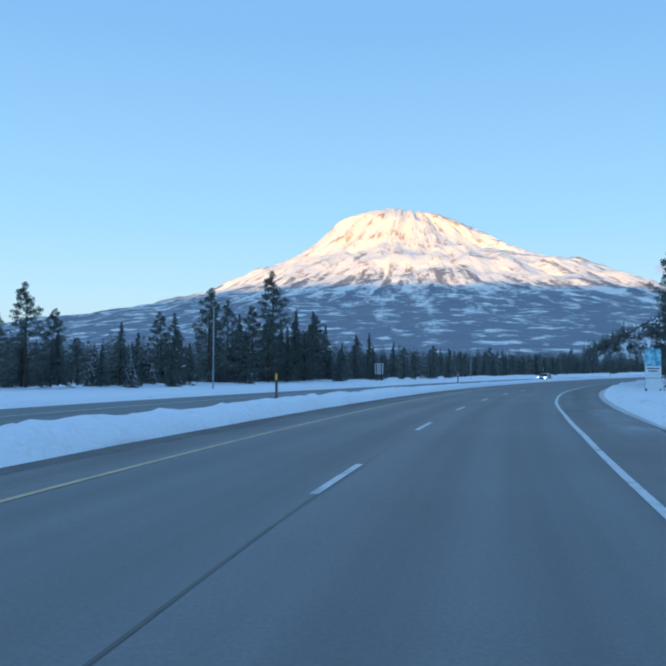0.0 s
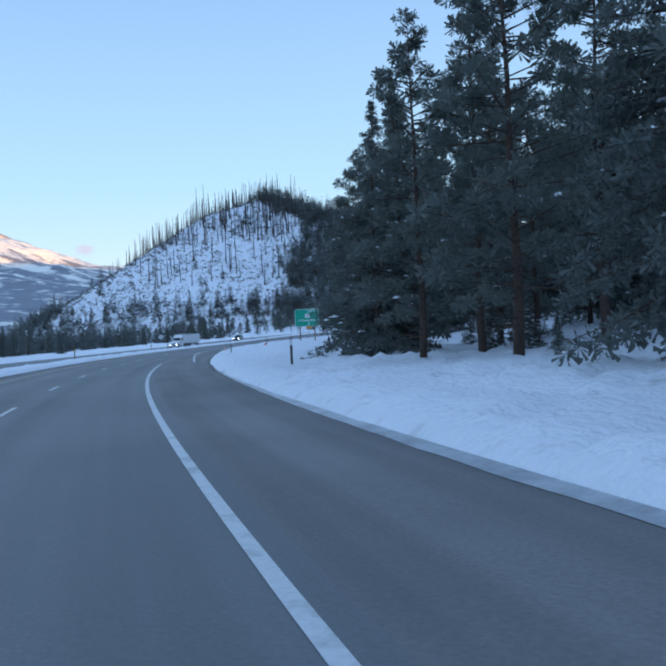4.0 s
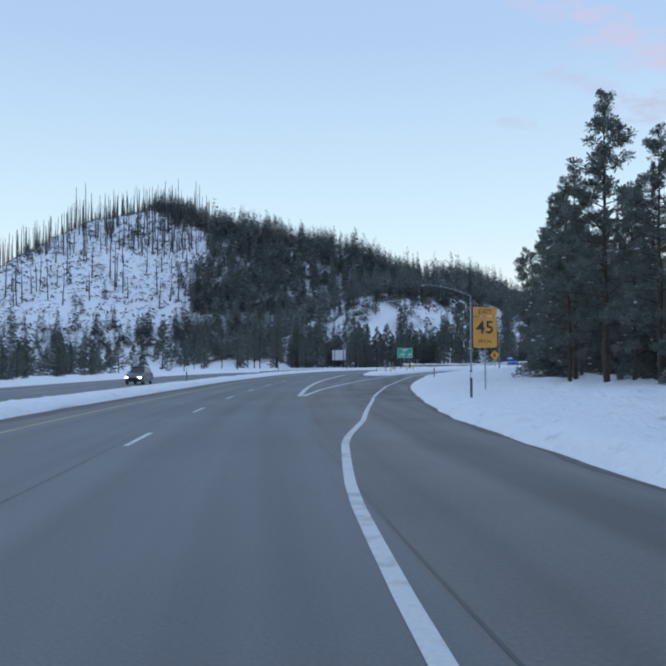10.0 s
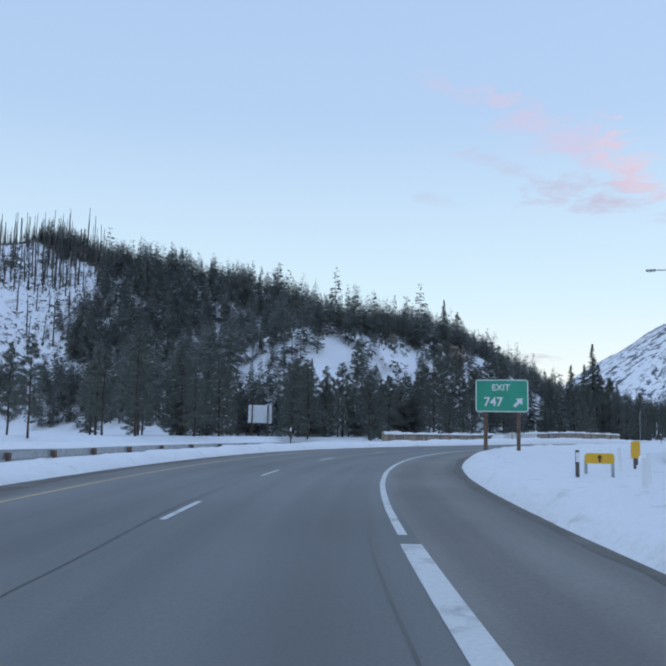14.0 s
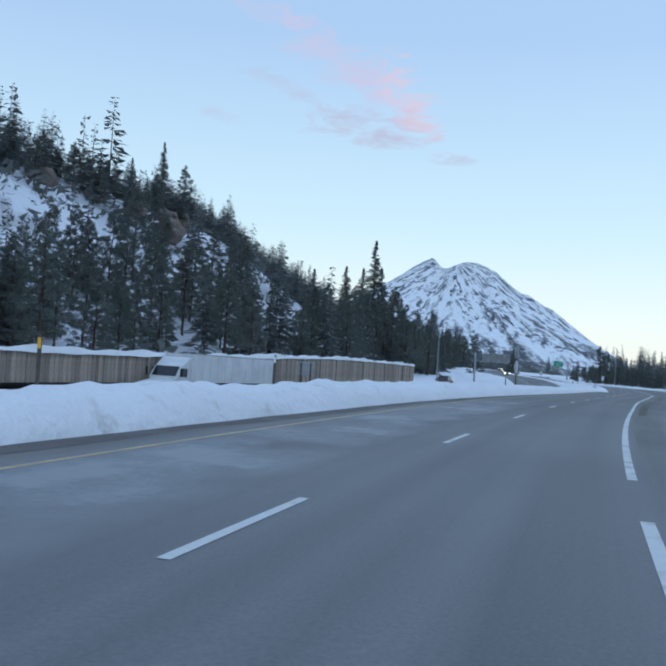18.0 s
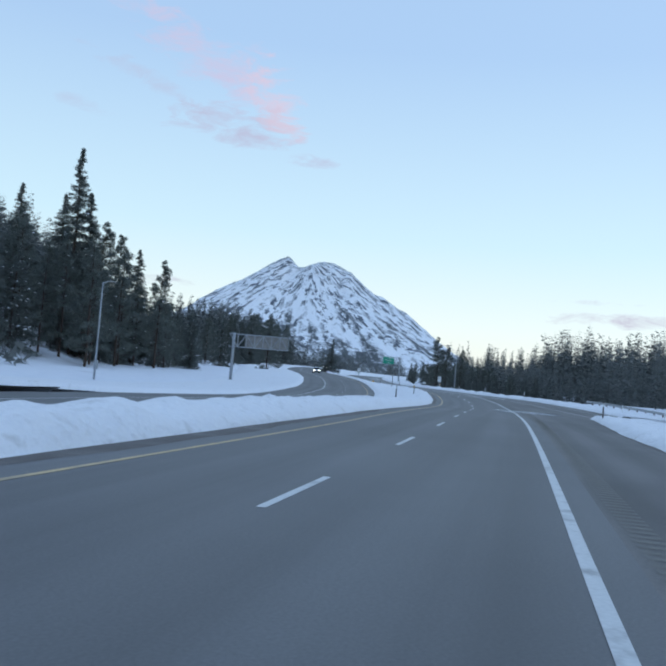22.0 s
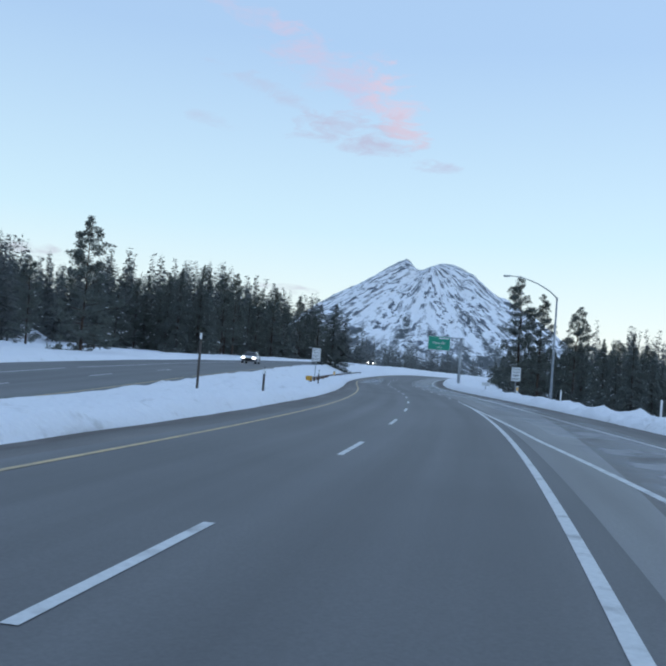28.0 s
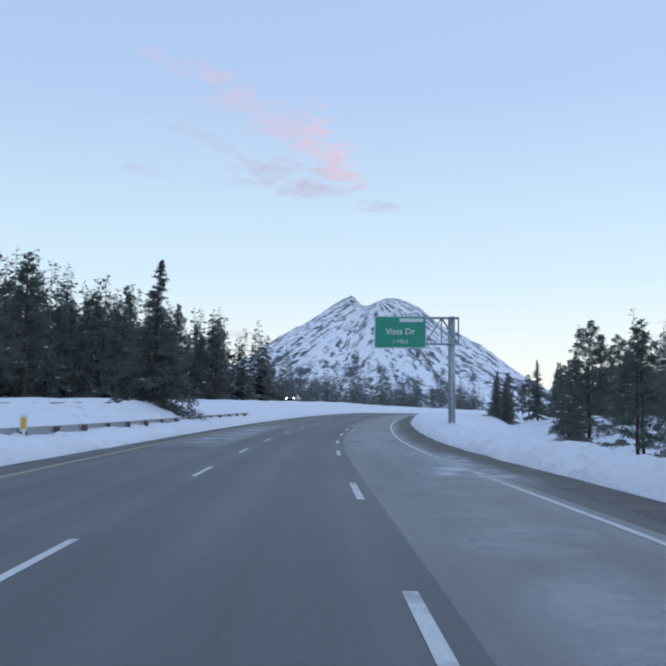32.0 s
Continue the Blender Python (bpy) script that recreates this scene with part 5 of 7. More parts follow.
def in_road(s0, s1, u0, u1, n, seed, h0, h1, keep=None):
    r = np.random.default_rng(seed)
    s, u = r.uniform(s0, s1, n), r.uniform(u0, u1, n)
    p = road_point(s, u)
    if keep is not None:
        p = p[keep(s, u)]
    z = ground_height(p[:, 0], p[:, 1])[0]
    return np.stack([p[:, 0], p[:, 1], z], -1), r.uniform(h0, h1, len(p))


def on_hill(n, seed, h0, h1, keep):
    r = np.random.default_rng(seed)
    x, y = r.uniform(60, 640, n), r.uniform(440, 1120, n)
    hz = hill(x, y)
    ok = (hz > 2) & keep(x, y, hz, r.random(n))
    x, y = x[ok], y[ok]
    gz_, s, u = ground_height(x, y)
    fine = (u < -78) | (u > 60)
    hh = r.uniform(h0, h1, len(x)) * np.where(r.random(len(x)) < 0.06, 1.4, 1.0) + np.where((hill(x, y) > 95) & (x > 385), 5.0, 0.0)
    bluff = (x > 225) & (x < 352) & (y > 470) & (y < 550)
    face = open_face(x, y) > 0.3
    bare = (bluff & (r.random(len(x)) < 0.2)) | (face & (r.random(len(x)) < 0.66))
    hh = np.where(face, hh * 0.55, np.where(bluff, hh * 0.72, hh))
    low = (s > 600) & (s < 740) & (u > -150)
    hh = np.where(low, np.minimum(hh, np.interp(u, [-150, -115, -90], [13, 9, 7.5])), hh)
    fine &= ~bare
    return np.stack([x, y, gz_], -1)[fine], hh[fine]


def open_slope(x, y):
    """The burnt, snowy face of the hill: 1 inside, 0 in the timber."""
    a = 0.81 * (x - 384) - 0.587 * (y - 875) + 24 * noise_at(x, y, 46, 12.0) + 12 * noise_at(x, y, 15, 14.0)
    return ease((6 - a) / 14)


woods("hill_woods", *on_hill(34000, 31, 8, 18, lambda x, y, z, q: (open_slope(x, y) < 0.3) & (q < 0.85)), "dense dark timber on the hill's shoulder", seed=31, slim=0.22, boughs=46, leaf=1.15)
woods("hill_crest_woods", *on_hill(8500, 32, 8, 17, lambda x, y, z, q: (open_slope(x, y) >= 0.3) & (((z > 118) & (x > 372)) | ((z < 26) & (q < 0.8)) | (q < 0.035) | ((open_slope(x, y) < 0.97) & (q < 0.3)))), "scattered firs on the snowy hill", seed=32, slim=0.25, boughs=80)
# timber on the near foot of the bluff, round a small snowy clearing
r_ = np.random.default_rng(44)
x_, y_ = r_.uniform(214, 352, 520), r_.uniform(452, 548, 520)
z_, s_, u_ = ground_height(x_, y_)
aside = (x_ - 268) * 0.767 - (y_ - 507) * 0.641
h_ = np.array([slope_cap(a, b) for a, b in zip(s_, u_)]) * r_.uniform(0.55, 1.0, 520)
h_ = np.where(np.abs(aside) < 7, np.minimum(h_, r_.uniform(3, 6, 520)), h_)
ok = (u_ < -52) & (s_ > 478) & (u_ > -100) & ~((np.abs(aside) < 7) & (z_ > 9)) & (np.hypot(x_ - 304, y_ - 495) > 8)
ok &= np.array([not in_gap(a, b) for a, b in zip(s_, u_)])
ok &= (open_face(x_, y_) < 0.3) | (r_.random(520) < 0.5)
woods("bluff_woods", np.stack([x_, y_, z_], -1)[ok], h_[ok], "close dark firs on the foot of the bluff", seed=44, slim=0.22, boughs=110, leaf=0.75)
woods("left_woods", *in_road(-140, 440, -150, -80, 2600, 33, 5, 9.5), "low pine woods beyond the opposite carriageway", seed=33, slim=0.27, boughs=80)
woods("left_far_woods", *in_road(-140, 330, -700, -150, 3000, 34, 7, 12.5, lambda s, u: np.ones(len(s), bool)), "wide dark woods at the foot of the volcano", seed=34)
woods("right_back_woods", *in_road(40, 500, 66, 150, 900, 35, 12, 19), "dark timber behind the roadside pines", seed=35)
woods("right_far_woods", *in_road(560, 1200, 70, 280, 2000, 36, 18, 27), "even dark treeline across the flats", seed=36)
woods("ramp_back_woods", *in_road(700, 905, 30, 72, 300, 48, 8, 11.5), "close dark firs below the entry ramp", seed=48, boughs=110, leaf=0.75)
woods("right_bend_woods", *in_road(925, 1240, 32, 150, 460, 47, 13, 20), "dark pines beyond the far right bend", seed=47, boughs=90, leaf=0.8)
woods("far_end_woods", *in_road(900, 1240, -260, -40, 700, 37, 10, 17), "dark woods where the road bends away", seed=37)
woods("bend_woods", *in_road(885, 1010, -140, -52, 420, 40, 18, 26), "tall dark timber where the road bends away", seed=40, boughs=110, leaf=0.75)
r_ = np.random.default_rng(38)
fa, fd = r_.uniform(radians(25), radians(100), 2600), r_.uniform(900, 2600, 2600)
fp = np.stack([300 + np.sin(fa) * fd, 430 + np.cos(fa) * fd, np.full(2600, -1.0)], -1)
woods("horizon_woods", fp, r_.uniform(14, 26, 2600), "unbroken forest out to the butte", seed=38, boughs=26)
fa, fd = r_.uniform(radians(-60), radians(25), 2200), r_.uniform(1100, 2600, 2200)
fp = np.stack([np.sin(fa) * fd, 100 + np.cos(fa) * fd, np.full(2200, -1.0)], -1)
woods("foothill_woods", fp, r_.uniform(12, 22, 2200), "forest on the volcano's lower flanks", seed=39, boughs=26)

# burnt snags on the open face
snag_p, snag_h = on_hill(11000, 41, 9, 25, lambda x, y, z, q: (open_slope(x, y) > 0.5) & (z > 40) & (x > 215) & (q < 0.2 + 0.4 * (z > 84)))
sv, sf = limb_mesh(snag_p - np.array([0, 0, 1.0]), snag_p + np.stack([r_.normal(0, 0.5, len(snag_p)), r_.normal(0, 0.5, len(snag_p)), snag_h], -1), 0.30 + 0.008 * snag_h, 5)
tagged(new("burnt_snags", fast_mesh("burnt_snags", np.array(sv), np.array(sf), CHAR)), "bare burnt tree trunks standing on the snowy crest", "dead trees", kind="stuff")
# brush poking through the snow on the open face
BRUSH = material("bare_brush", (0.17, 0.16, 0.155), 0.9, second=(0.10, 0.095, 0.09), scale=0.4, fine=3.0)
bp, bh = on_hill(42000, 42, 0.8, 2.4, lambda x, y, z, q: (open_slope(x, y) > 0.35) & (z > 4) & (q < 0.8))
soup = tri_soup(bp + np.array([0, 0, 0.4]), bh * 0.7, bh * 0.5, 5, r_)
tagged(new("hill_brush", fast_mesh("hill_brush", soup, np.arange(len(soup)).reshape(-1, 3), BRUSH)), "grey brush poking through the hillside snow", "brush", kind="stuff")

# dark scrub and saplings on the bluff's face
x_, y_ = r_.uniform(205, 365, 2600), r_.uniform(440, 560, 2600)
z_, s_, u_ = ground_height(x_, y_)
ok = (open_face(x_, y_) > 0.2) & (u_ < -48) & (noise_at(x_, y_, 14, 8.0) > -0.12)
h_ = r_.uniform(0.6, 2.3, 2600)
soup = tri_soup(np.stack([x_, y_, z_ + 0.5], -1)[ok], (h_ * 0.55)[ok], (h_ * 0.62)[ok], 9, r_)
tagged(new("bluff_scrub", fast_mesh("bluff_scrub", soup, np.arange(len(soup)).reshape(-1, 3), FAR_WOODS)), "dark scrub on the snowy face of the bluff", "brush", kind="stuff")


# ---- signs ----
def sign_posts(parent, xs, depth, height, mat, kind, foot=0.0):
    for x in xs:
        if kind == "wood":
            part("post", box(0.20, 0.15, height + depth, (x, 0.13, -depth), 0.012), mat, parent, "brown timber post")
        else:
            part("post", tube([(x, 0.07, -depth), (x, 0.07, height)], 0.04, 10), mat, parent, "grey steel post")


def bordered_panel(parent, name, w, h, z, face, rim, radius=0.12, t=0.03, x=0.0, border=0.05, label=""):
    """A sign panel with its own raised white border, facing -y."""
    p = part(name, rounded_plate(w, h, t, radius, at=(x, 0, z)), face, parent, label)
    if rim is not None:
        bm = rounded_plate(w - 0.02, h - 0.02, 0.006, radius * 0.95, at=(x, -t / 2 - 0.004, z + 0.01))
        part("border", bm, rim, p)
        bm = rounded_plate(w - 0.02 - 2 * border, h - 0.02 - 2 * border, 0.006, max(radius - border, 0.02), at=(x, -t / 2 - 0.009, z + 0.01 + border))
        part("field", bm, face, p)
    return p


def arrow(parent, at, size, angle, mat):
    bm = bmesh.new()
    shape = [(-0.12, -0.5), (0.12, -0.5), (0.12, 0.05), (0.38, 0.05), (0, 0.5), (-0.38, 0.05), (-0.12, 0.05)]
    f = [bm.verts.new((x * size, -0.003, z * size)) for x, z in shape]
    g = [bm.verts.new((x * size, 0.003, z * size)) for x, z in shape]
    bm.faces.new(f)
    bm.faces.new(g[::-1])
    for i in range(7):
        bm.faces.new((f[i], g[i], g[(i + 1) % 7], f[(i + 1) % 7]))
    bmesh.ops.recalc_face_normals(bm, faces=bm.faces)
    bmesh.ops.rotate(bm, verts=bm.verts, matrix=Matrix.Rotation(radians(angle), 3, "Y"))
    return part("arrow", bm, mat, parent, m=pose(*at))


def text_bars(parent, at, width, height, lines, mat, y=-0.03):
    for i in range(lines):
        w = width * (0.9 - 0.22 * (i % 2))
        part("writing_bar", box(w, 0.006, height / lines * 0.42, (at[0], y, at[1] - (i + 0.7) * height / lines)), mat, parent)


# exit guide sign on the snowfield
g = thing("guide_sign", road_pose(268, 13.5, 0.35, -4), "large green exit guide sign on two brown timber posts in snow", "road sign")
p = bordered_panel(g, "panel", 4.5, 3.25, 2.75, SIGN_GREEN, SIGN_WHITE, 0.22, border=0.06)
sign_posts(g, (-1.38, 1.38), 0.8, 5.2, POST_WOOD, "wood")
t_ = part("exit_tab", rounded_plate(2.1, 0.52, 0.008, 0.04, at=(1.15, -0.027, 5.40)), SIGN_WHITE, p)
part("exit_tab_field", rounded_plate(2.02, 0.44, 0.008, 0.03, at=(1.15, -0.033, 5.44)), SIGN_GREEN, p)
lettering("EXIT 747", 0.36, SIGN_WHITE, p, (1.15, -0.042, 5.66))
part("route_shield", rounded_plate(0.92, 0.76, 0.012, 0.18, at=(0.12, -0.03, 4.35)), SIGN_WHITE, p)
lettering("97", 0.56, SIGN_BLACK, p, (0.12, -0.044, 4.72))
lettering("S Weed Blvd", 0.62, SIGN_WHITE, p, (0.0, -0.034, 3.88), bold=0.01)
arrow(p, (0.3, -0.034, 3.2), 0.5, 45, SIGN_WHITE)

# ramp speed sign
g = thing("ramp_speed_sign", road_pose(308.3, 9.7, 0.4, -6), "orange ramp speed sign on a slim post in the snow", "road sign")
p = bordered_panel(g, "panel", 1.22, 1.6, 2.2, SIGN_ORANGE, None, 0.06)
part("top_plate", rounded_plate(1.22, 0.46, 0.03, 0.05, at=(0, 0, 3.84)), SIGN_ORANGE, g)
lettering("EXIT", 0.34, SIGN_BLACK, p, (0, -0.024, 4.06))
lettering("45", 0.92, SIGN_BLACK, p, (0, -0.024, 3.22), bold=0.012)
lettering("M.P.H.", 0.26, SIGN_BLACK, p, (0, -0.024, 2.52))
sign_posts(g, (0,), 0.6, 2.6, GALVANISED, "steel")

# exit number sign on the island
g = thing("exit_number_sign", road_pose(424, 4.3, 0.3, 4), "green exit number sign on two posts in island snow", "road sign")
p = bordered_panel(g, "panel", 2.75, 1.72, 2.1, SIGN_GREEN, SIGN_WHITE, 0.14)
lettering("EXIT", 0.46, SIGN_WHITE, p, (-0.05, -0.034, 3.38), bold=0.006)
lettering("747", 0.66, SIGN_WHITE, p, (-0.45, -0.034, 2.62), bold=0.01)
arrow(p, (0.85, -0.034, 2.62), 0.62, 45, SIGN_WHITE)
sign_posts(g, (-0.85, 0.85), 0.7, 3.4, POST_WOOD, "wood")


def back_of_sign(s, u, h, w, hh, z, name="reversed_sign", label="plain grey back of a sign facing the other way", turn=0.0, posts=2):
    g = thing(name, road_pose(s, u, h, turn), label, "road sign")
    p = part("panel", rounded_plate(w, hh, 0.03, 0.05, at=(0, 0.05, z)), SIGN_BACK, g)
    xs = (-w * 0.3, w * 0.3) if posts == 2 else (0,)
    for x in xs:
        part("post", box(0.13, 0.1, z + hh + 0.5, (x, -0.03, -0.6), 0.01), POST_WOOD, g)
    for k in (0.25, 0.75):
        part("stiffener", box(w * 0.96, 0.03, 0.06, (0, 0.02, z + hh * k)), GALVANISED, p)
    return g


def world_pose(x, y, z, turn):
    return pose(x, y, z, 0, 0, turn)


# pale sign board beyond the opposite carriageway, seen from behind
g = thing("reversed_sign", world_pose(212.7, 456.3, ground_at(212.7, 456.3), -40), "wide pale back of a guide sign on timber posts", "road sign")
p = part("panel", rounded_plate(3.9, 2.95, 0.05, 0.08, at=(0, 0.1, 2.2)), SIGN_WHITE, g)
for x in (-1.3, 1.3):
    part("post", box(0.2, 0.16, 5.9, (x, -0.03, -0.8), 0.01), POST_WOOD, g)


back_of_sign(134.4, -36.4, -1.4, 1.5, 1.8, 2.2)


def diamond_sign(name, m, label, face, size, z, post_mat, kind):
    g = thing(name, m, label, "road sign")
    bm = rounded_plate(size, size, 0.02, 0.06, at=(0, 0, -size / 2))
    bmesh.ops.rotate(bm, verts=bm.verts, matrix=Matrix.Rotation(radians(45), 3, "Y"))
    p = part("panel", bm, face, g, m=pose(0, 0, z))
    sign_posts(g, (0,), 0.7, z + size * 0.4, post_mat, kind)
    return g, p


diamond_sign("reversed_diamond_sign", world_pose(80.6, 344.6, ground_at(80.6, 344.6), 150), "grey back of a diamond warning sign", SIGN_BACK, 1.2, 2.2, GALVANISED, "steel")
x, y, z = (float(q) for q in road_point(422.5, -50.6))
g = thing("reversed_sign", world_pose(x, y, ground_at(x, y), -40), "small grey sign back on one post", "road sign")
part("panel", rounded_plate(1.1, 1.1, 0.02, 0.1, at=(0, 0.05, 2.6)), SIGN_BACK, g)
part("post", box(0.1, 0.1, 4.2, (0, -0.02, -0.6)), POST_WOOD, g)

# stop-ahead diamond by the ramp
g, p = diamond_sign("stop_ahead_sign", road_pose(422.8, 20.5, 0.2, -14), "yellow diamond sign with a red octagon", SIGN_YELLOW, 1.22, 2.5, GALVANISED, "steel")
bm = bmesh.new()
bmesh.ops.create_cone(bm, cap_ends=True, segments=8, radius1=0.36, radius2=0.36, depth=0.01, matrix=Matrix.Rotation(radians(90), 4, "X") @ Matrix.Rotation(radians(22.5), 4, "Z"))
part("octagon", bm, SIGN_RED, p, m=pose(0, -0.018, -0.05))
arrow(p, (0, -0.018, 0.46), 0.34, 0, SIGN_BLACK)

# merge diamond
g, p = diamond_sign("merge_sign", road_pose(597.6, 8.8, 0.15, -6), "yellow diamond merge sign on a post in thin snow", SIGN_YELLOW, 1.22, 2.5, POST_WOOD, "wood")
arrow(p, (-0.2, -0.016, 0.02), 0.8, 0, SIGN_BLACK)
arrow(p, (0.24, -0.016, 0.06), 0.6, -24, SIGN_BLACK)
part("divider", box(0.05, 0.008, 0.5, (0.02, -0.016, -0.5)), SIGN_BLACK, p)

# blue service sign by the ramp
g = thing("service_sign", world_pose(203.0, 378.5, float(road_point(460, 20)[2]) + 0.2, -48), "blue motorist service sign with a plate below", "road sign")
p = part("panel", rounded_plate(2.6, 1.4, 0.03, 0.1, at=(0, 0, 1.4)), SIGN_BLUE, g)
part("lower_plate", rounded_plate(2.2, 0.5, 0.03, 0.05, at=(0, 0, 0.8)), SIGN_BLUE, g)
part("writing_bar", box(1.0, 0.008, 0.3, (-0.5, -0.02, 2.0)), SIGN_WHITE, p)
sign_posts(g, (-0.9, 0.9), 0.8, 2.4, GALVANISED, "steel")

# tourist board at the first bend
g = thing("information_board", road_pose(60, 5.9, 0.35, -8), "tall board with a blue picture over white text panels", "sign board")
part("picture_panel", box(1.0, 0.05, 1.08, (0, 0, 1.72), 0.01), SKY_PRINT, g, "blue landscape picture")
p = part("text_panel", box(1.0, 0.05, 0.78, (0.03, 0, 0.92), 0.01), SIGN_WHITE, g)
text_bars(p, (0.03, 1.62), 0.85, 0.34, 2, SIGN_BLACK)
part("text_panel", box(1.02, 0.05, 0.66, (0.06, 0, 0.22), 0.01), SIGN_WHITE, g)
for x in (-0.42, 0.46):
    part("post", box(0.12, 0.12, 3.4, (x, 0.1, -0.6), 0.01), POST_WOOD, g)
g = thing("arrow_sign", road_pose(57.5, 6.4, 0.3), "small white arrow sign on a stake", "road sign")
p = part("panel", rounded_plate(0.42, 0.3, 0.02, 0.04, at=(0, 0, 0.3)), SIGN_WHITE, g)
arrow(p, (0.05, -0.014, 0.46), 0.26, 55, SIGN_BLACK)
part("stake", box(0.07, 0.05, 1.1, (0, 0.04, -0.6)), POST_WOOD, g)

# county line sign past the bend
g = thing("county_sign", road_pose(499, 6.2, 0.35, -6), "teal and white information sign with a small plate under it", "road sign")
p = bordered_panel(g, "panel", 1.62, 1.2, 1.5, SIGN_GREEN, SIGN_WHITE, 0.08, border=0.03)
part("white_field", box(1.4, 0.008, 0.5, (0, -0.034, 1.62)), SIGN_WHITE, p)
text_bars(p, (0, 2.08), 1.2, 0.36, 2, SIGN_GREEN, -0.042)
part("crest", rounded_plate(0.5, 0.24, 0.02, 0.1, at=(0, 0, 2.7)), SIGN_GREEN, g)
part("lower_plate", rounded_plate(0.6, 0.62, 0.02, 0.04, at=(0, 0, 0.84)), SIGN_GREEN, g)
sign_posts(g, (0,), 0.7, 2.4, GALVANISED, "steel")


# keep-right signs
def keep_right(s, u, h, z0, turn):
    g = thing("regulatory_sign", road_pose(s, u, h, turn), "white regulatory sign with black lettering for slower traffic", "road sign", "regulatory signs")
    p = bordered_panel(g, "panel", 0.92, 1.38, z0, SIGN_WHITE, SIGN_BLACK, 0.06, border=0.022)
    part("white_face", rounded_plate(0.82, 1.28, 0.004, 0.05, at=(0, -0.031, z0 + 0.05)), SIGN_WHITE, p)
    for word, size, k in (("SLOWER", 0.19, 0.84), ("TRAFFIC", 0.18, 0.64), ("KEEP", 0.27, 0.40), ("RIGHT", 0.25, 0.16)):
        lettering(word, size, SIGN_BLACK, p, (0, -0.038, z0 + 1.38 * k))
    part("post", box(0.085, 0.07, z0 + 2.8, (0, 0.06, -1.6), 0.01), GALVANISED, g, "slim steel post")


keep_right(778, 7.65, 0.2, 1.62, -4)
keep_right(782, -12.3, 0.3, 2.0, 0)
g = thing("object_marker", road_pose(778.4, 7.92, 0.0), "amber striped object marker on a white stake", "marker")
part("plate", rounded_plate(0.24, 0.62, 0.02, 0.04, at=(0, 0, 0.75)), SIGN_WHITE, g)
part("stripe", box(0.17, 0.02, 0.36, (0, -0.012, 0.9)), AMBER, g, "amber reflector")
part("stake", box(0.08, 0.05, 2.0, (0, 0.04, -1.0)), REFLECT, g)
g = thing("object_marker", road_pose(762.2, -11.5, 0.3), "orange and black striped end marker on the guardrail", "marker")
p = part("plate", rounded_plate(0.5, 0.36, 0.02, 0.02, at=(0, 0, 0.3)), AMBER, g)
for x in (-0.16, 0.0, 0.16):
    part("stripe", box(0.05, 0.008, 0.32, (x, -0.014, 0.32), turn=Matrix.Shear("XZ", 4, (0.35, 0.0))), SIGN_BLACK, p)
part("stake", box(0.08, 0.05, 1.2, (0, 0.04, -0.8)), GALVANISED, g)
g = thing("object_marker", road_pose(808, -11.2, 0.35), "amber object marker beside the bridge rail", "marker")
part("plate", rounded_plate(0.26, 0.6, 0.02, 0.04, at=(0, 0, 0.4)), SIGN_WHITE, g)
part("stripe", box(0.18, 0.02, 0.4, (0, -0.012, 0.5)), AMBER, g, "amber reflector")
part("stake", box(0.08, 0.05, 1.2, (0, 0.04, -0.6)), REFLECT, g)
g = thing("low_white_sign", road_pose(790.5, 6.6, 0.0), "low white plate sign behind the snow berm", "road sign")
p = part("panel", rounded_plate(0.95, 0.4, 0.02, 0.03, at=(0, 0, 1.05)), SIGN_WHITE, g)
text_bars(p, (0, 1.42), 0.8, 0.34, 2, SIGN_BACK, -0.014)
sign_posts(g, (0,), 1.4, 1.2, GALVANISED, "steel")


# ---- sign gantries ----
def truss(parent, x0, x1, z0, z1, y0, y1, bays, r=0.05):
    for y in (y0, y1):
        for z in (z0, z1):
            part("chord", tube([(x0, y, z), (x1, y, z)], r, 8), GALVANISED, parent)
        for i in range(bays):
            a, b = x0 + (x1 - x0) * i / bays, x0 + (x1 - x0) * (i + 1) / bays
            part("brace", tube([(a, y, z0), (b, y, z1)] if i % 2 else [(a, y, z1), (b, y, z0)], r * 0.75, 8), GALVANISED, parent)
            part("upright", tube([(b, y, z0), (b, y, z1)], r * 0.75, 8), GALVANISED, parent)
    for x in (x0, x1):
        for z in (z0, z1):
            part("tie", tube([(x, y0, z), (x, y1, z)], r * 0.75, 8), GALVANISED, parent)


x, y, z = (float(q) for q in road_point(696.5, -38.6))
g = thing("message_sign", pose(x, y, ground_at(x, y), 0, 0, math.degrees(float(np.interp(696.5, STATION, HEAD))) + 4), "electronic message sign on a cantilever truss, seen from behind", "road sign")
base = ground_at(x, y)
lift = z - base
part("column", tube([(0, 0, -0.5), (0, 0, lift + 6.9)], 0.24, 16), GALVANISED, g, smooth=True)
part("base_plate", box(0.9, 0.9, 0.3, (0, 0, -0.05), 0.03), GALVANISED, g)
truss(g, -0.7, 8.6, lift + 4.75, lift + 6.75, -0.45, 0.45, 7, 0.06)
part("panel", box(6.7, 0.5, 1.95, (5.1, 0.78, lift + 4.78), 0.02), HOUSING, g, "pale housing of the message panel")
for i in range(4):
    part("panel_door", box(1.45, 0.03, 1.5, (2.75 + i * 1.6, 0.51, lift + 5.0), 0.01), HOUSING, g)

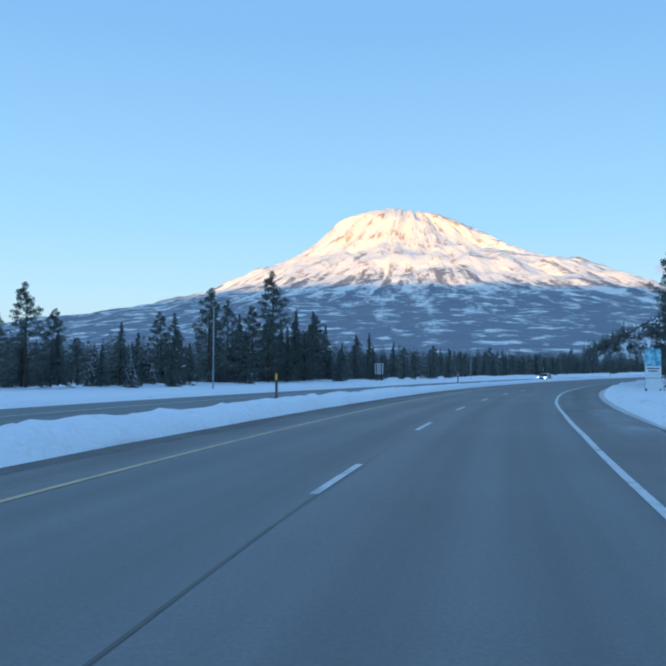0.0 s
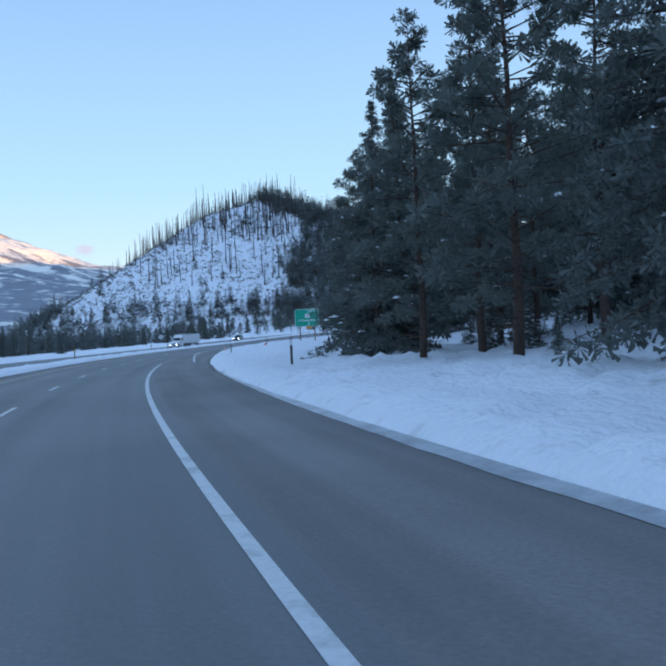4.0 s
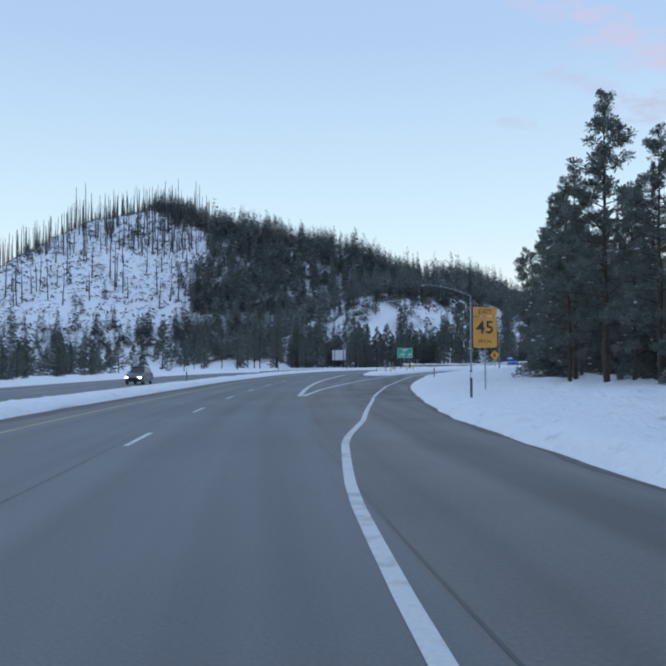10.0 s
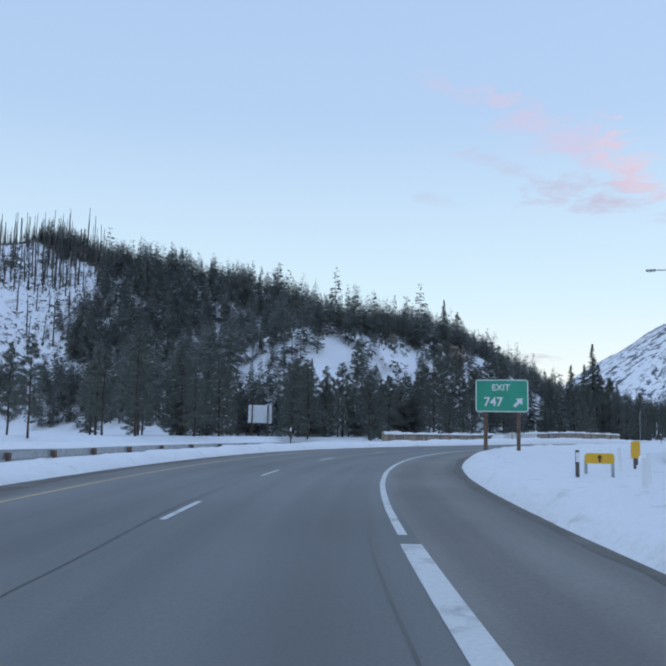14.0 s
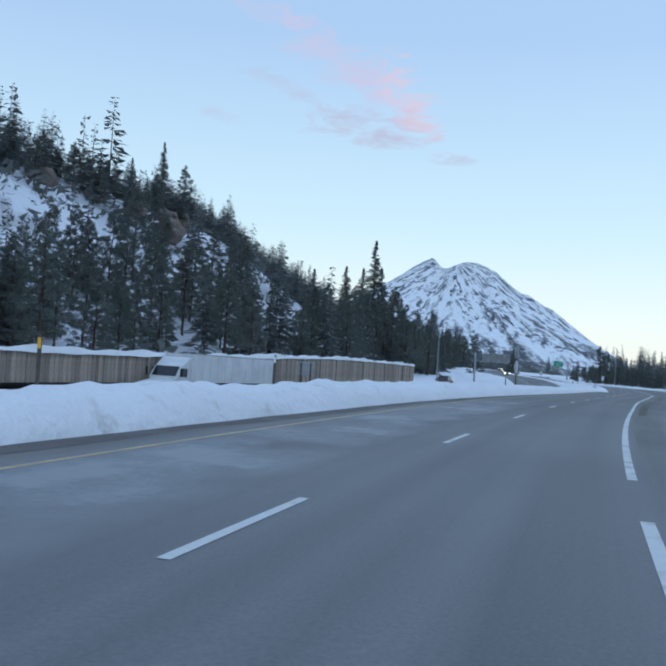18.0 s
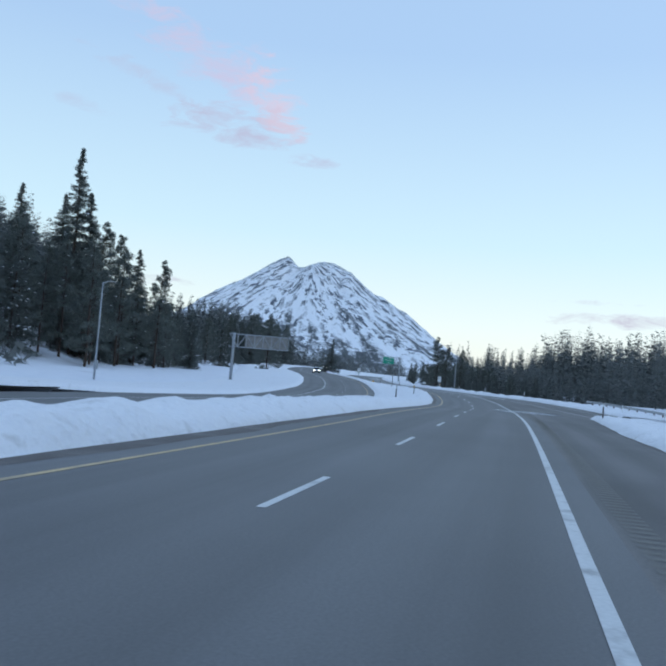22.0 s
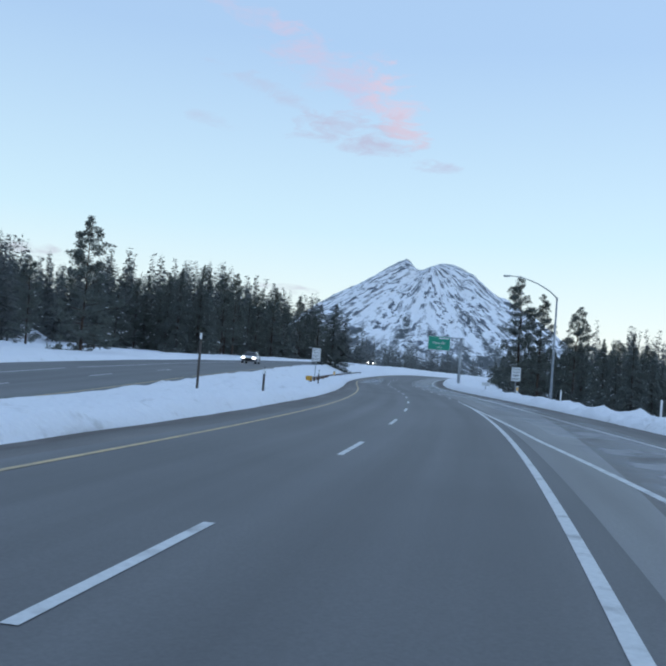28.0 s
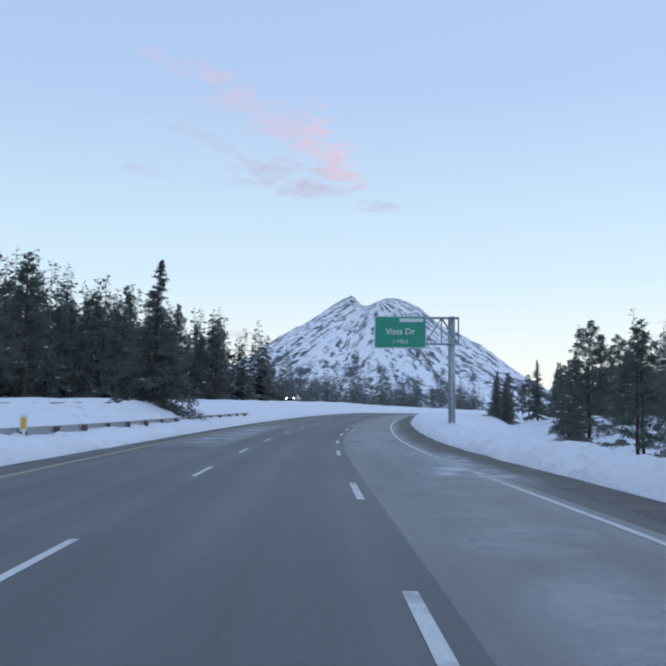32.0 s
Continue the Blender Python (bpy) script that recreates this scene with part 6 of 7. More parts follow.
g = thing("overhead_sign", road_pose(839, 7.6, 0.0, -2), "green overhead guide sign on a steel cantilever pole", "road sign")
part("column", tube([(0, 0.5, -2.5), (0, 0.5, 8.3)], 0.25, 16), GALVANISED, g, smooth=True)
truss(g, -5.6, 0.5, 6.3, 8.2, 0.2, 0.8, 5, 0.055)
p = bordered_panel(g, "panel", 3.75, 2.35, 5.95, SIGN_GREEN, SIGN_WHITE, 0.16, x=-3.7, border=0.05)
lettering("Vista Dr", 0.62, SIGN_WHITE, p, (-3.7, -0.034, 7.15), bold=0.008)
lettering("1 MILE", 0.40, SIGN_WHITE, p, (-3.7, -0.034, 6.42))
part("tab_bar", box(1.7, 0.006, 0.26, (-2.9, -0.034, 7.86)), SIGN_WHITE, p)


# ---- lamps and poles ----
def street_lamp(s, u, height, arm, rise, turn=0.0, h=0.0, group="highway lamps"):
    """A tapered steel lamp with a bowed arm reaching to its left."""
    g = thing("street_lamp", road_pose(s, u, h, turn), "galvanised highway lamp with a long curved arm", "street lamp", group)
    part("pole", tube([(0, 0, -0.8), (0, 0, height)], [0.12, 0.07], 12), GALVANISED, g, smooth=True)
    part("base", box(0.36, 0.36, 0.5, (0, 0, -0.35), 0.03), GALVANISED, g)
    pts = [(-arm * k, 0, height + rise * math.sin(k * math.pi / 2) ** 0.8) for k in np.linspace(0, 1, 8)]
    a = part("arm", tube(pts, [0.06 - 0.025 * i / 7 for i in range(8)], 8), GALVANISED, g, smooth=True)
    head = box(0.62, 0.24, 0.12, (-arm - 0.28, 0, height + rise - 0.07), 0.04)
    lum = part("luminaire", head, GALVANISED, g, "grey cobra-head luminaire")
    part("lens", box(0.36, 0.18, 0.05, (-arm - 0.34, 0, height + rise - 0.115), 0.015), REFLECT, lum)
    part("access_collar", tube([(0, 0, height - 0.12), (0, 0, height + 0.06)], 0.085, 12), GALVANISED, g)


street_lamp(381.5, 17.4, 10.3, 6.2, 1.4, 14, 0.3)
street_lamp(440.5, 18.1, 10.7, 5.6, 1.2, 10, 0.1)
street_lamp(766.7, 8.7, 8.8, 4.0, 1.7, -8, 0.3)
x, y, z = (float(q) for q in road_point(640, -40.0))
g = thing("lamp_pole", pose(x, y, ground_at(x, y), 0, 0, 20), "tall thin steel pole with a junction box", "pole")
part("pole", tube([(0, 0, -0.8), (0, 0, 9.6)], [0.11, 0.06], 10), GALVANISED, g, smooth=True)
part("junction_box", box(0.4, 0.3, 0.9, (0.18, 0, 1.1), 0.02), GALVANISED, g)
part("arm", tube([(0, 0, 9.5), (1.8, 0, 9.9), (3.6, 0, 10.0)], 0.035, 8), GALVANISED, g)
for s, u, hh in ((75.5, -33, 8.4), (173, -33.5, 4.6), (818, 19, 9.0)):
    x, y, z = (float(q) for q in road_point(s, u))
    g = thing("lamp_pole", pose(x, y, ground_at(x, y)), "slim grey pole standing in roadside snow", "pole", "slim poles")
    part("pole", tube([(0, 0, -0.8), (0, 0, hh)], [0.08, 0.05], 10), GALVANISED, g, smooth=True)
    part("footing", box(0.8, 0.6, 0.7, (0, 0, -0.2), 0.04), GALVANISED, g)
    part("cap", box(0.3, 0.14, 0.1, (0, 0, hh), 0.03), GALVANISED, g)

# timber pole with edge-on signs on the median
g = thing("sign_pole", road_pose(551, -10.8, 0.25), "timber pole carrying two signs turned edge-on", "road sign")
part("pole", box(0.13, 0.13, 4.5, (0, 0, -0.6), 0.015), POST_WOOD, g)
for k in (2.0, 3.3):
    bm = bmesh.new()
    bmesh.ops.create_cone(bm, cap_ends=True, segments=8, radius1=0.62, radius2=0.62, depth=0.02, matrix=Matrix.Rotation(radians(90), 4, "X") @ Matrix.Rotation(radians(22.5), 4, "Z"))
    part("octagon", bm, SIGN_BACK if k > 3 else SIGN_WHITE, g, m=pose(0, -0.09, k, 0, 0, 115))


# ---- markers ----
def delineator(s, u, h, face=REFLECT, tall=1.25, body=MARKER):
    g = thing("delineator_post", road_pose(s, u, h), "slim roadside marker post with a reflector, stuck in snow", "marker post", "marker posts")
    part("stake", box(0.10, 0.03, tall + 0.6, (0, 0, -0.6), 0.008), body, g)
    part("reflector", box(0.085, 0.012, 0.24, (0, -0.024, tall - 0.3)), face, g, "small reflector")


for s, u, hh, c in ((33, -10.9, 0.25, AMBER), (86, -11.2, 0.25, REFLECT), (146, -11.0, 0.2, REFLECT), (196, -10.8, 0.2, AMBER), (246, -10.9, 0.2, AMBER), (262, -18.0 + 6.5, 0.2, REFLECT), (338, -11, 0.2, REFLECT),
                    (395, -11.0, 0.2, REFLECT), (434, -11.0, 0.3, REFLECT), (489, -12.2, 0.5, AMBER), (504, -13.0, 0.4, REFLECT), (557, -12.8, 0.3, AMBER), (635, -10.2, 0.3, REFLECT), (668, -10.4, 0.3, AMBER),
                    (730, -9.8, 0.3, REFLECT), (758, -10.4, 0.3, REFLECT)):
    delineator(s, u, hh, c, 1.2)
delineator(726, -11.6, 0.3, REFLECT, 2.4)
for s, u, hh in ((137, 5.6, 0.3), (185.5, 5.4, 0.2), (242, 8.1, 0.3), (271, 5.5, 0.2), (298, 7.0, 0.2), (350, 11.2, 0.3), (492, 5.2, 0.3), (494.5, 6.9, 0.3), (627.5, 5.9, 0.2), (560, 6.8, 0.2)):
    delineator(s, u, hh)
for i in range(9):
    s = 560 + i * 13.0
    delineator(s, float(entry_ramp(min(s, 639))[1]) + 1.6 if s < 640 else float(pavement_right(s)) + 1.4, 0.3, REFLECT, 1.0, REFLECT)
for s in (708, 734, 756):
    delineator(s, float(pavement_right(s)) + 1.2, 0.5, REFLECT, 0.9, REFLECT)
# stakes on the gore island
for s, u, c, b in ((389, 4.4, REFLECT, MARKER), (392, 4.9, REFLECT, REFLECT), (398, 5.0, REFLECT, MARKER), (391, 5.7, AMBER, MARKER), (396, 6.2, REFLECT, REFLECT), (388, 6.5, REFLECT, MARKER), (402, 7.0, REFLECT, REFLECT), (386, 7.2, AMBER, REFLECT)):
    delineator(s, u, 0.25, c, 0.8, b)
for s, u in ((404, 7.9), (407, 8.6)):
    g = thing("object_marker", road_pose(s, u, 0.3), "amber object marker on a stake in island snow", "marker")
    part("plate", rounded_plate(0.24, 0.5, 0.02, 0.03, at=(0, 0, 0.4)), AMBER, g)
    part("stake", box(0.08, 0.04, 1.2, (0, 0.03, -0.6)), MARKER, g)
g = thing("gore_arrow_marker", road_pose(400, 6.0, 0.25), "low yellow chevron marker on two short legs", "marker")
part("plate", rounded_plate(0.8, 0.28, 0.03, 0.09, at=(0, 0, 0.4)), SIGN_YELLOW, g)
arrow(g, (0, -0.022, 0.54), 0.2, 0, SIGN_BLACK)
for x in (-0.36, 0.36):
    part("leg", box(0.08, 0.04, 1.1, (x, 0.03, -0.6)), GALVANISED, g)


def traffic_cone(s, u, h, fallen=False):
    m = road_pose(s, u, h)
    if fallen:
        m = m @ pose(0, 0, 0.14, 82, 0, 30)
    g = thing("traffic_cone", m, "orange-red traffic cone half buried in snow" if not fallen else "orange-red traffic cone tipped over in snow", "traffic cone", "traffic cones")
    part("base", box(0.36, 0.36, 0.04, (0, 0, 0), 0.01), CONE_RED, g)
    part("body", tube([(0, 0, 0.03), (0, 0, 0.35), (0, 0, 0.70)], [0.14, 0.085, 0.03], 14), CONE_RED, g, smooth=True)
    part("collar", tube([(0, 0, 0.40), (0, 0, 0.52)], [0.082, 0.064], 14), REFLECT, g, "white reflective collar")


traffic_cone(196.5, 4.7, 0.16)
traffic_cone(227.5, 8.6, 0.42, True)
traffic_cone(266.5, 5.9, 0.12)


# ---- rails and walls ----
def guardrail(s0, s1, u, h, name="guardrail", posts=3.8):
    g = thing(name, Matrix.Identity(4), "galvanised steel guardrail on timber posts, snow at its foot", "guardrail")
    s = np.arange(s0, s1 + 0.1, posts)
    q = np.linspace(s0, s1, len(s) * 2)
    prof = [(-0.02, 0.42), (-0.06, 0.47), (-0.06, 0.53), (-0.01, 0.575), (-0.06, 0.62), (-0.06, 0.68), (-0.02, 0.73), (0.01, 0.73), (0.01, 0.42)]
    pts = np.stack([road_point(q, u + a, h + b) for a, b in prof], 1)
    part("rail", fast_mesh("rail", pts.reshape(-1, 3), grid_faces(len(q), len(prof)), GALVANISED, smooth=False), None, g)
    bm = box(0.16, 0.2, 1.3, (0.12, 0, -0.6), 0.01)
    me = bm_mesh("post", bm, POST_WOOD)
    for k in s:
        part("post", me, None, g, m=road_pose(float(k), u, h))


guardrail(402, 478, -15.6, -0.42)
guardrail(763, 864, -11.5, 0.16)
guardrail(640, 700, 16.5 + 1.2, 0.1)


def parapet(s0, s1, u, h):
    g = thing("bridge_parapet", Matrix.Identity(4), "concrete bridge parapet capped with snow", "parapet")
    q = np.arange(s0, s1, 2.5)
    prof = [(-0.2, -0.6), (-0.2, 0.2), (-0.12, 0.85), (0.12, 0.85), (0.2, 0.2), (0.2, -0.6)]
    pts = np.stack([road_point(q, u + a, h + b) for a, b in prof], 1)
    part("wall", fast_mesh("wall", pts.reshape(-1, 3), grid_faces(len(q), len(prof)), CONCRETE), None, g)
    prof = [(-0.16, 0.85), (-0.1, 0.98), (0.1, 0.99), (0.16, 0.85)]
    pts = np.stack([road_point(q, u + a, h + b) for a, b in prof], 1)
    part("snow_cap", fast_mesh("snow_cap", pts.reshape(-1, 3), grid_faces(len(q), len(prof)), SNOW), None, g)
    me = bm_mesh("opening", box(0.03, 0.6, 0.22, (0.215, 0, 0.0), 0.01), GALVANISED)
    for k in np.arange(s0 + 2, s1 - 2, 2.0):
        part("scupper", me, None, g, m=road_pose(float(k), u, h + 0.25))


CONCRETE = material("grey_concrete", (0.36, 0.355, 0.34), 0.85, second=(0.26, 0.255, 0.25), scale=0.8, fine=9.0, bump=0.3, bump_scale=14)
parapet(794, 834, -15.3, 0.75)

# plank sound wall along the far roadway
wall = thing("plank_wall", Matrix.Identity(4), "long weathered brown plank wall with snow along its top", "wall")


def wall_dip(s):
    return -1.15 * ease((575 - s) / 60)


ws = np.arange(491, 612, 0.42)
wu = np.interp(ws, [470, 550, 612], [-31.8, -33.4, -37.7])
plank = bm_mesh("plank", box(0.37, 0.05, 4.8, (0, 0, 0), 0.012), FENCE_WOOD)
narrow = bm_mesh("plank", box(0.36, 0.10, 4.8, (0, 0, 0), 0.014), FENCE_WOOD)
for i, (s, u) in enumerate(zip(ws, wu)):
    part("plank", narrow if i % 3 == 0 else plank, None, wall, m=road_pose(float(s), float(u), -2.6 + 0.03 * math.sin(i * 2.3) + wall_dip(s), 90))
post_me = bm_mesh("wall_post", box(0.2, 0.2, 4.86, (0, 0, 0), 0.02), FENCE_WOOD)
for s, u in zip(ws[::14], wu[::14]):
    part("wall_post", post_me, None, wall, m=road_pose(float(s), float(u) + 0.1, -2.6 + wall_dip(s)))
lump = 0.13 * np.sin(ws / 1.7) + 0.11 * np.sin(ws / 0.61 + 1.0) + 0.1 * np.sin(ws / 4.3)
pts = np.stack([road_point(ws, wu + a, 2.2 + b * (1 + lump * 2.2) - (0.05 + 0.25 * np.maximum(lump, 0)) * (b == 0.0) + wall_dip(ws)) for a, b in ((-0.3, 0.0), (-0.2, 0.24), (0.12, 0.27), (0.27, 0.0))], 1)
part("snow_cap", fast_mesh("snow_cap", pts.reshape(-1, 3), grid_faces(len(ws), 4), SNOW), None, wall, "snow lying on the wall")
S_FR = np.arange(452, 612, 3.0)
tagged(strip("frontage_road", S_FR, [-36.5 - 0 * S_FR, -32.5 - 0 * S_FR, -28.4 + 0 * S_FR], [-2.2 + 0 * S_FR, -2.2 + 0 * S_FR, -0.5 + 0 * S_FR], SHOULDER), "sunken grey asphalt strip before the plank wall", "road", kind="structure")
back_of_sign(551, -31.2, -2.75, 1.7, 1.4, 2.9)


# ---- vehicles ----
def wheel(parent, at, r=0.34, w=0.22):
    x, y, z = at
    t = part("wheel", tube([(x - w / 2, y, z), (x - w * 0.42, y, z), (x + w * 0.42, y, z), (x + w / 2, y, z)], [r * 0.93, r, r, r * 0.93], 20), RUBBER, parent)
    part("rim", tube([(x - w / 2 - 0.012, y, z), (x + w / 2 + 0.012, y, z)], r * 0.58, 16), GALVANISED, t)


def lofted(sections, mat, name, parent, label=""):
    """Skin over cross sections: each (y, [(x, z), ...])."""
    n = len(sections[0][1])
    vs = [(x, y, z) for y, ring in sections for x, z in ring]
    fs = [(i * n + k, i * n + (k + 1) % n, (i + 1) * n + (k + 1) % n, (i + 1) * n + k) for i in range(len(sections) - 1) for k in range(n)]
    fs += [tuple(range(n))[::-1], tuple(range((len(sections) - 1) * n, len(sections) * n))]
    me = mesh_of(name, vs, fs, mat)
    bm = bmesh.new()
    bm.from_mesh(me)
    bmesh.ops.recalc_face_normals(bm, faces=bm.faces)
    bmesh.ops.bevel(bm, geom=list(bm.edges), offset=0.03, segments=2, affect="EDGES", profile=0.5)
    bm.to_mesh(me)
    bm.free()
    return part(name, me, None, parent, label)


def car(m, paint, label, tall=1.0, lit=True):
    """A car or sport-utility whose front is -y."""
    g = thing("car", m, label, "car", "cars on the road")

    def ring(w, z0, z1):
        return [(-w, z0), (w, z0), (w + 0.03, (z0 + z1) / 2), (w - 0.04, z1), (-w + 0.04, z1), (-w - 0.03, (z0 + z1) / 2)]
    lofted([(-2.25, ring(0.78, 0.35, 0.72)), (-2.1, ring(0.88, 0.28, 0.86 * tall)), (-1.0, ring(0.9, 0.26, 0.98 * tall)), (1.6, ring(0.9, 0.26, 1.0 * tall)), (2.2, ring(0.86, 0.3, 0.96 * tall)), (2.3, ring(0.8, 0.4, 0.8))], paint, "body", g)
    top = 1.48 * tall

    def cab(w0, w1, z0, z1):
        return [(-w0, z0), (w0, z0), (w1, z1), (-w1, z1)]
    c = lofted([(-1.0, cab(0.82, 0.8, 0.95 * tall, 0.98 * tall)), (-0.25, cab(0.84, 0.62, 0.95 * tall, top - 0.04)), (1.3, cab(0.84, 0.64, 0.95 * tall, top)), (2.1, cab(0.8, 0.7, 0.93 * tall, 1.08 * tall))], GLASS_DARK, "cabin", g, "dark window glass")
    part("roof", box(1.22, 1.6, 0.06, (0, 0.5, top - 0.03), 0.025), paint, g)
    for x in (-0.66, 0.66):
        part("headlight", box(0.34, 0.1, 0.16, (x, -2.2, 0.62), 0.03), HEADLIGHT if lit else REFLECT, g, "lit headlight" if lit else "")
        part("tail_light", box(0.2, 0.06, 0.26, (x * 1.12, 2.26, 0.7), 0.02), SIGN_RED, g)
        part("mirror", box(0.2, 0.12, 0.14, (x * 1.5, -0.55, 0.98 * tall), 0.03), paint, g)
        for y in (-1.4, 1.4):
            wheel(g, (x * 1.24, y, 0.34))
    part("grille", box(0.8, 0.05, 0.2, (0, -2.27, 0.5), 0.01), RUBBER, g)
    part("bumper", box(1.6, 0.12, 0.18, (0, -2.22, 0.32), 0.03), RUBBER, g)
    return g


def semi_truck(m, label, lit):
    """Tractor and box trailer, front towards -y."""
    g = thing("semi_truck", m, label, "truck", "trucks")
    trailer = part("trailer", box(2.55, 13.6, 2.45, (0, 9.2, 1.2), 0.04), TRUCK_WHITE, g, "long white box trailer")
    part("trailer_rail", box(2.58, 13.4, 0.12, (0, 9.2, 1.12), 0.01), GALVANISED, trailer)
    part("trailer_rail", box(2.58, 13.4, 0.08, (0, 9.2, 3.61), 0.01), GALVANISED, trailer)
    seam = bm_mesh("seam", box(2.57, 0.02, 2.35, (0, 0, 1.25)), SIGN_BACK)
    for i in range(11):
        part("panel_seam", seam, None, trailer, m=pose(0, 3.4 + i * 1.2, 0))
    part("chassis", box(0.9, 17.0, 0.25, (0, 7.0, 0.85), 0.02), RUBBER, g)
    cab = lofted([(-2.3, [(-0.98, 0.62), (0.98, 0.62), (0.8, 1.35), (-0.8, 1.35)]), (-2.0, [(-1.05, 0.6), (1.05, 0.6), (0.82, 1.52), (-0.82, 1.52)]), (0.0, [(-1.15, 0.7), (1.15, 0.7), (0.98, 1.8), (-0.98, 1.8)]),
                  (0.15, [(-1.22, 0.7), (1.22, 0.7), (1.2, 2.0), (-1.2, 2.0)]), (0.75, [(-1.22, 0.7), (1.22, 0.7), (1.1, 2.75), (-1.1, 2.75)]),
                  (1.7, [(-1.22, 0.7), (1.22, 0.7), (1.15, 3.3), (-1.15, 3.3)]), (2.1, [(-1.22, 0.7), (1.22, 0.7), (1.15, 3.4), (-1.15, 3.4)])], TRUCK_WHITE, "cab", g)
    part("windscreen", box(1.9, 0.05, 0.84, (0, 0.0, 0), 0.01), GLASS_DARK, cab, m=pose(0, 0.13, 2.06, -39))
    for x in (-1.23, 1.23):
        part("side_window", box(0.03, 0.7, 0.6, (x, 0.95, 2.0), 0.01), GLASS_DARK, cab)
        part("fairing", box(0.05, 1.0, 1.9, (x * 0.97, 2.3, 1.3), 0.02), TRUCK_WHITE, g)
        part("headlight", box(0.26, 0.1, 0.22, (x * 0.66, -2.26, 0.8), 0.04), HEADLIGHT if lit else REFLECT, g, "lit headlight" if lit else "")
        part("mirror", box(0.12, 0.2, 0.6, (x * 1.14, 0.2, 2.0), 0.03), RUBBER, g)
        for y in (-1.2, 3.3, 4.6, 13.2, 14.5):
            wheel(g, (x * 0.88, y, 0.5), 0.5, 0.28)
    part("grille", box(0.9, 0.06, 0.62, (0, -2.31, 0.68), 0.03), GALVANISED, g)
    part("bumper", box(2.2, 0.2, 0.32, (0, -2.3, 0.32), 0.05), GALVANISED, g)


car(road_pose(800, -21.5, 0.02 - float(opp(800))), CAR_WHITE, "pale car with its headlights on, coming the other way")
semi_truck(road_pose(301, -19.8, 0.02 - float(opp(301))) @ Matrix.Diagonal((0.88, 1.05, 0.84, 1)), "white semi-truck with lit headlights on the opposite carriageway", True)
semi_truck(road_pose(526, -31.4, -2.2), "white semi-truck standing before the plank wall", False)
car(road_pose(587, -26.5, 0.02 - float(opp(587))), CAR_RED, "dark red sport-utility car with its headlights on", 1.18)
car(road_pose(176, -19.2, 0.02 - float(opp(176))), CAR_WHITE, "light-coloured car on the opposite carriageway")
car(road_pose(352, -19.0, 0.02 - float(opp(352))), CAR_GREY, "grey pickup-like car coming the other way", 1.2)
car(road_pose(930, -20.0, 0.02 - float(opp(930))), CAR_GREY, "car with lit headlights far down the road")


# ---- stains and grit on the road ----
def patch_material(name, colour, cut, scale, most=0.5):
    m = material(name, colour, 0.5)
    n, l = m.node_tree.nodes, m.node_tree.links
    b = n["Principled BSDF"]
    tc, st, tx, rm = n.new("ShaderNodeTexCoord"), n.new("ShaderNodeVectorMath"), n.new("ShaderNodeTexNoise"), n.new("ShaderNodeMapRange")
    st.operation = "MULTIPLY"
    st.inputs[1].default_value = (1, 1, 1)
    l.new(tc.outputs["Object"], st.inputs[0])
    l.new(st.outputs[0], tx.inputs["Vector"])
    tx.inputs["Scale"].default_value, tx.inputs["Detail"].default_value, tx.inputs["Roughness"].default_value = scale, 6, 0.65
    rm.inputs["From Min"].default_value, rm.inputs["From Max"].default_value = cut, cut + 0.25
    rm.inputs["To Max"].default_value = most
    at = n.new("ShaderNodeAttribute")
    at.attribute_name = "fade"
    mu = n.new("ShaderNodeMath")
    mu.operation = "MULTIPLY"
    l.new(tx.outputs["Fac"], rm.inputs["Value"])
    l.new(rm.outputs["Result"], mu.inputs[0])
    l.new(at.outputs["Fac"], mu.inputs[1])
    l.new(mu.outputs[0], b.inputs["Alpha"])
    return m


ICE = patch_material("dried_salt_and_ice", (0.52, 0.54, 0.57), 0.36, 0.35)
FRESH_ICE = patch_material("white_ice_crust", (0.54, 0.57, 0.61), 0.38, 0.6, 0.8)
DIRT = patch_material("brown_melt_dirt", (0.05, 0.042, 0.036), 0.42, 0.5, 0.4)


def stain(name, s0, s1, u0, u1, mat, label, h=0.0035):
    s, f = np.linspace(s0, s1, 17), np.linspace(0, 1, 9)
    cols = [np.full(17, u0 + (u1 - u0) * k) for k in f]
    ob = strip(name, s, cols, [np.full(17, h)] * 9, mat)
    a = ob.data.attributes.new("fade", "FLOAT", "POINT")
    e = np.minimum(np.linspace(0, 1, 17), np.linspace(1, 0, 17))[:, None] * 5
    w = np.minimum(f, 1 - f)[None] * 5
    a.data.foreach_set("value", np.clip(np.minimum(e, w), 0, 1).astype(np.float32).ravel())
    tagged(ob, label, "road stain", "stains", "structure")


stain("salt_stain", 800, 842, 0.3, 3.9, ICE, "pale dried salt and ice on the new lane")
stain("salt_stain", 796, 812, 1.8, 4.6, FRESH_ICE, "white ice by the snow berm", 0.009)
stain("salt_stain", 770, 800, 0.5, 3.4, ICE, "pale salt streaks on the asphalt")
stain("salt_stain", 742, 775, 1.2, 5.6, ICE, "pale salt streaks on the asphalt")
stain("salt_stain", 812, 852, -8.4, -4.8, FRESH_ICE, "pale icy patch beside the median")
stain("salt_stain", 470, 522, -7.6, -4.2, ICE, "pale salted lane half on the bend")
stain("salt_stain", 638, 652, -1.9, 4.6, FRESH_ICE, "icy splash across the edge line")
stain("salt_stain", 690, 740, 1.4, 5.2, ICE, "pale salt streaks on the ramp")
stain("salt_stain", 20, 40, 1.0, 3.2, ICE, "pale damp salt on the shoulder")
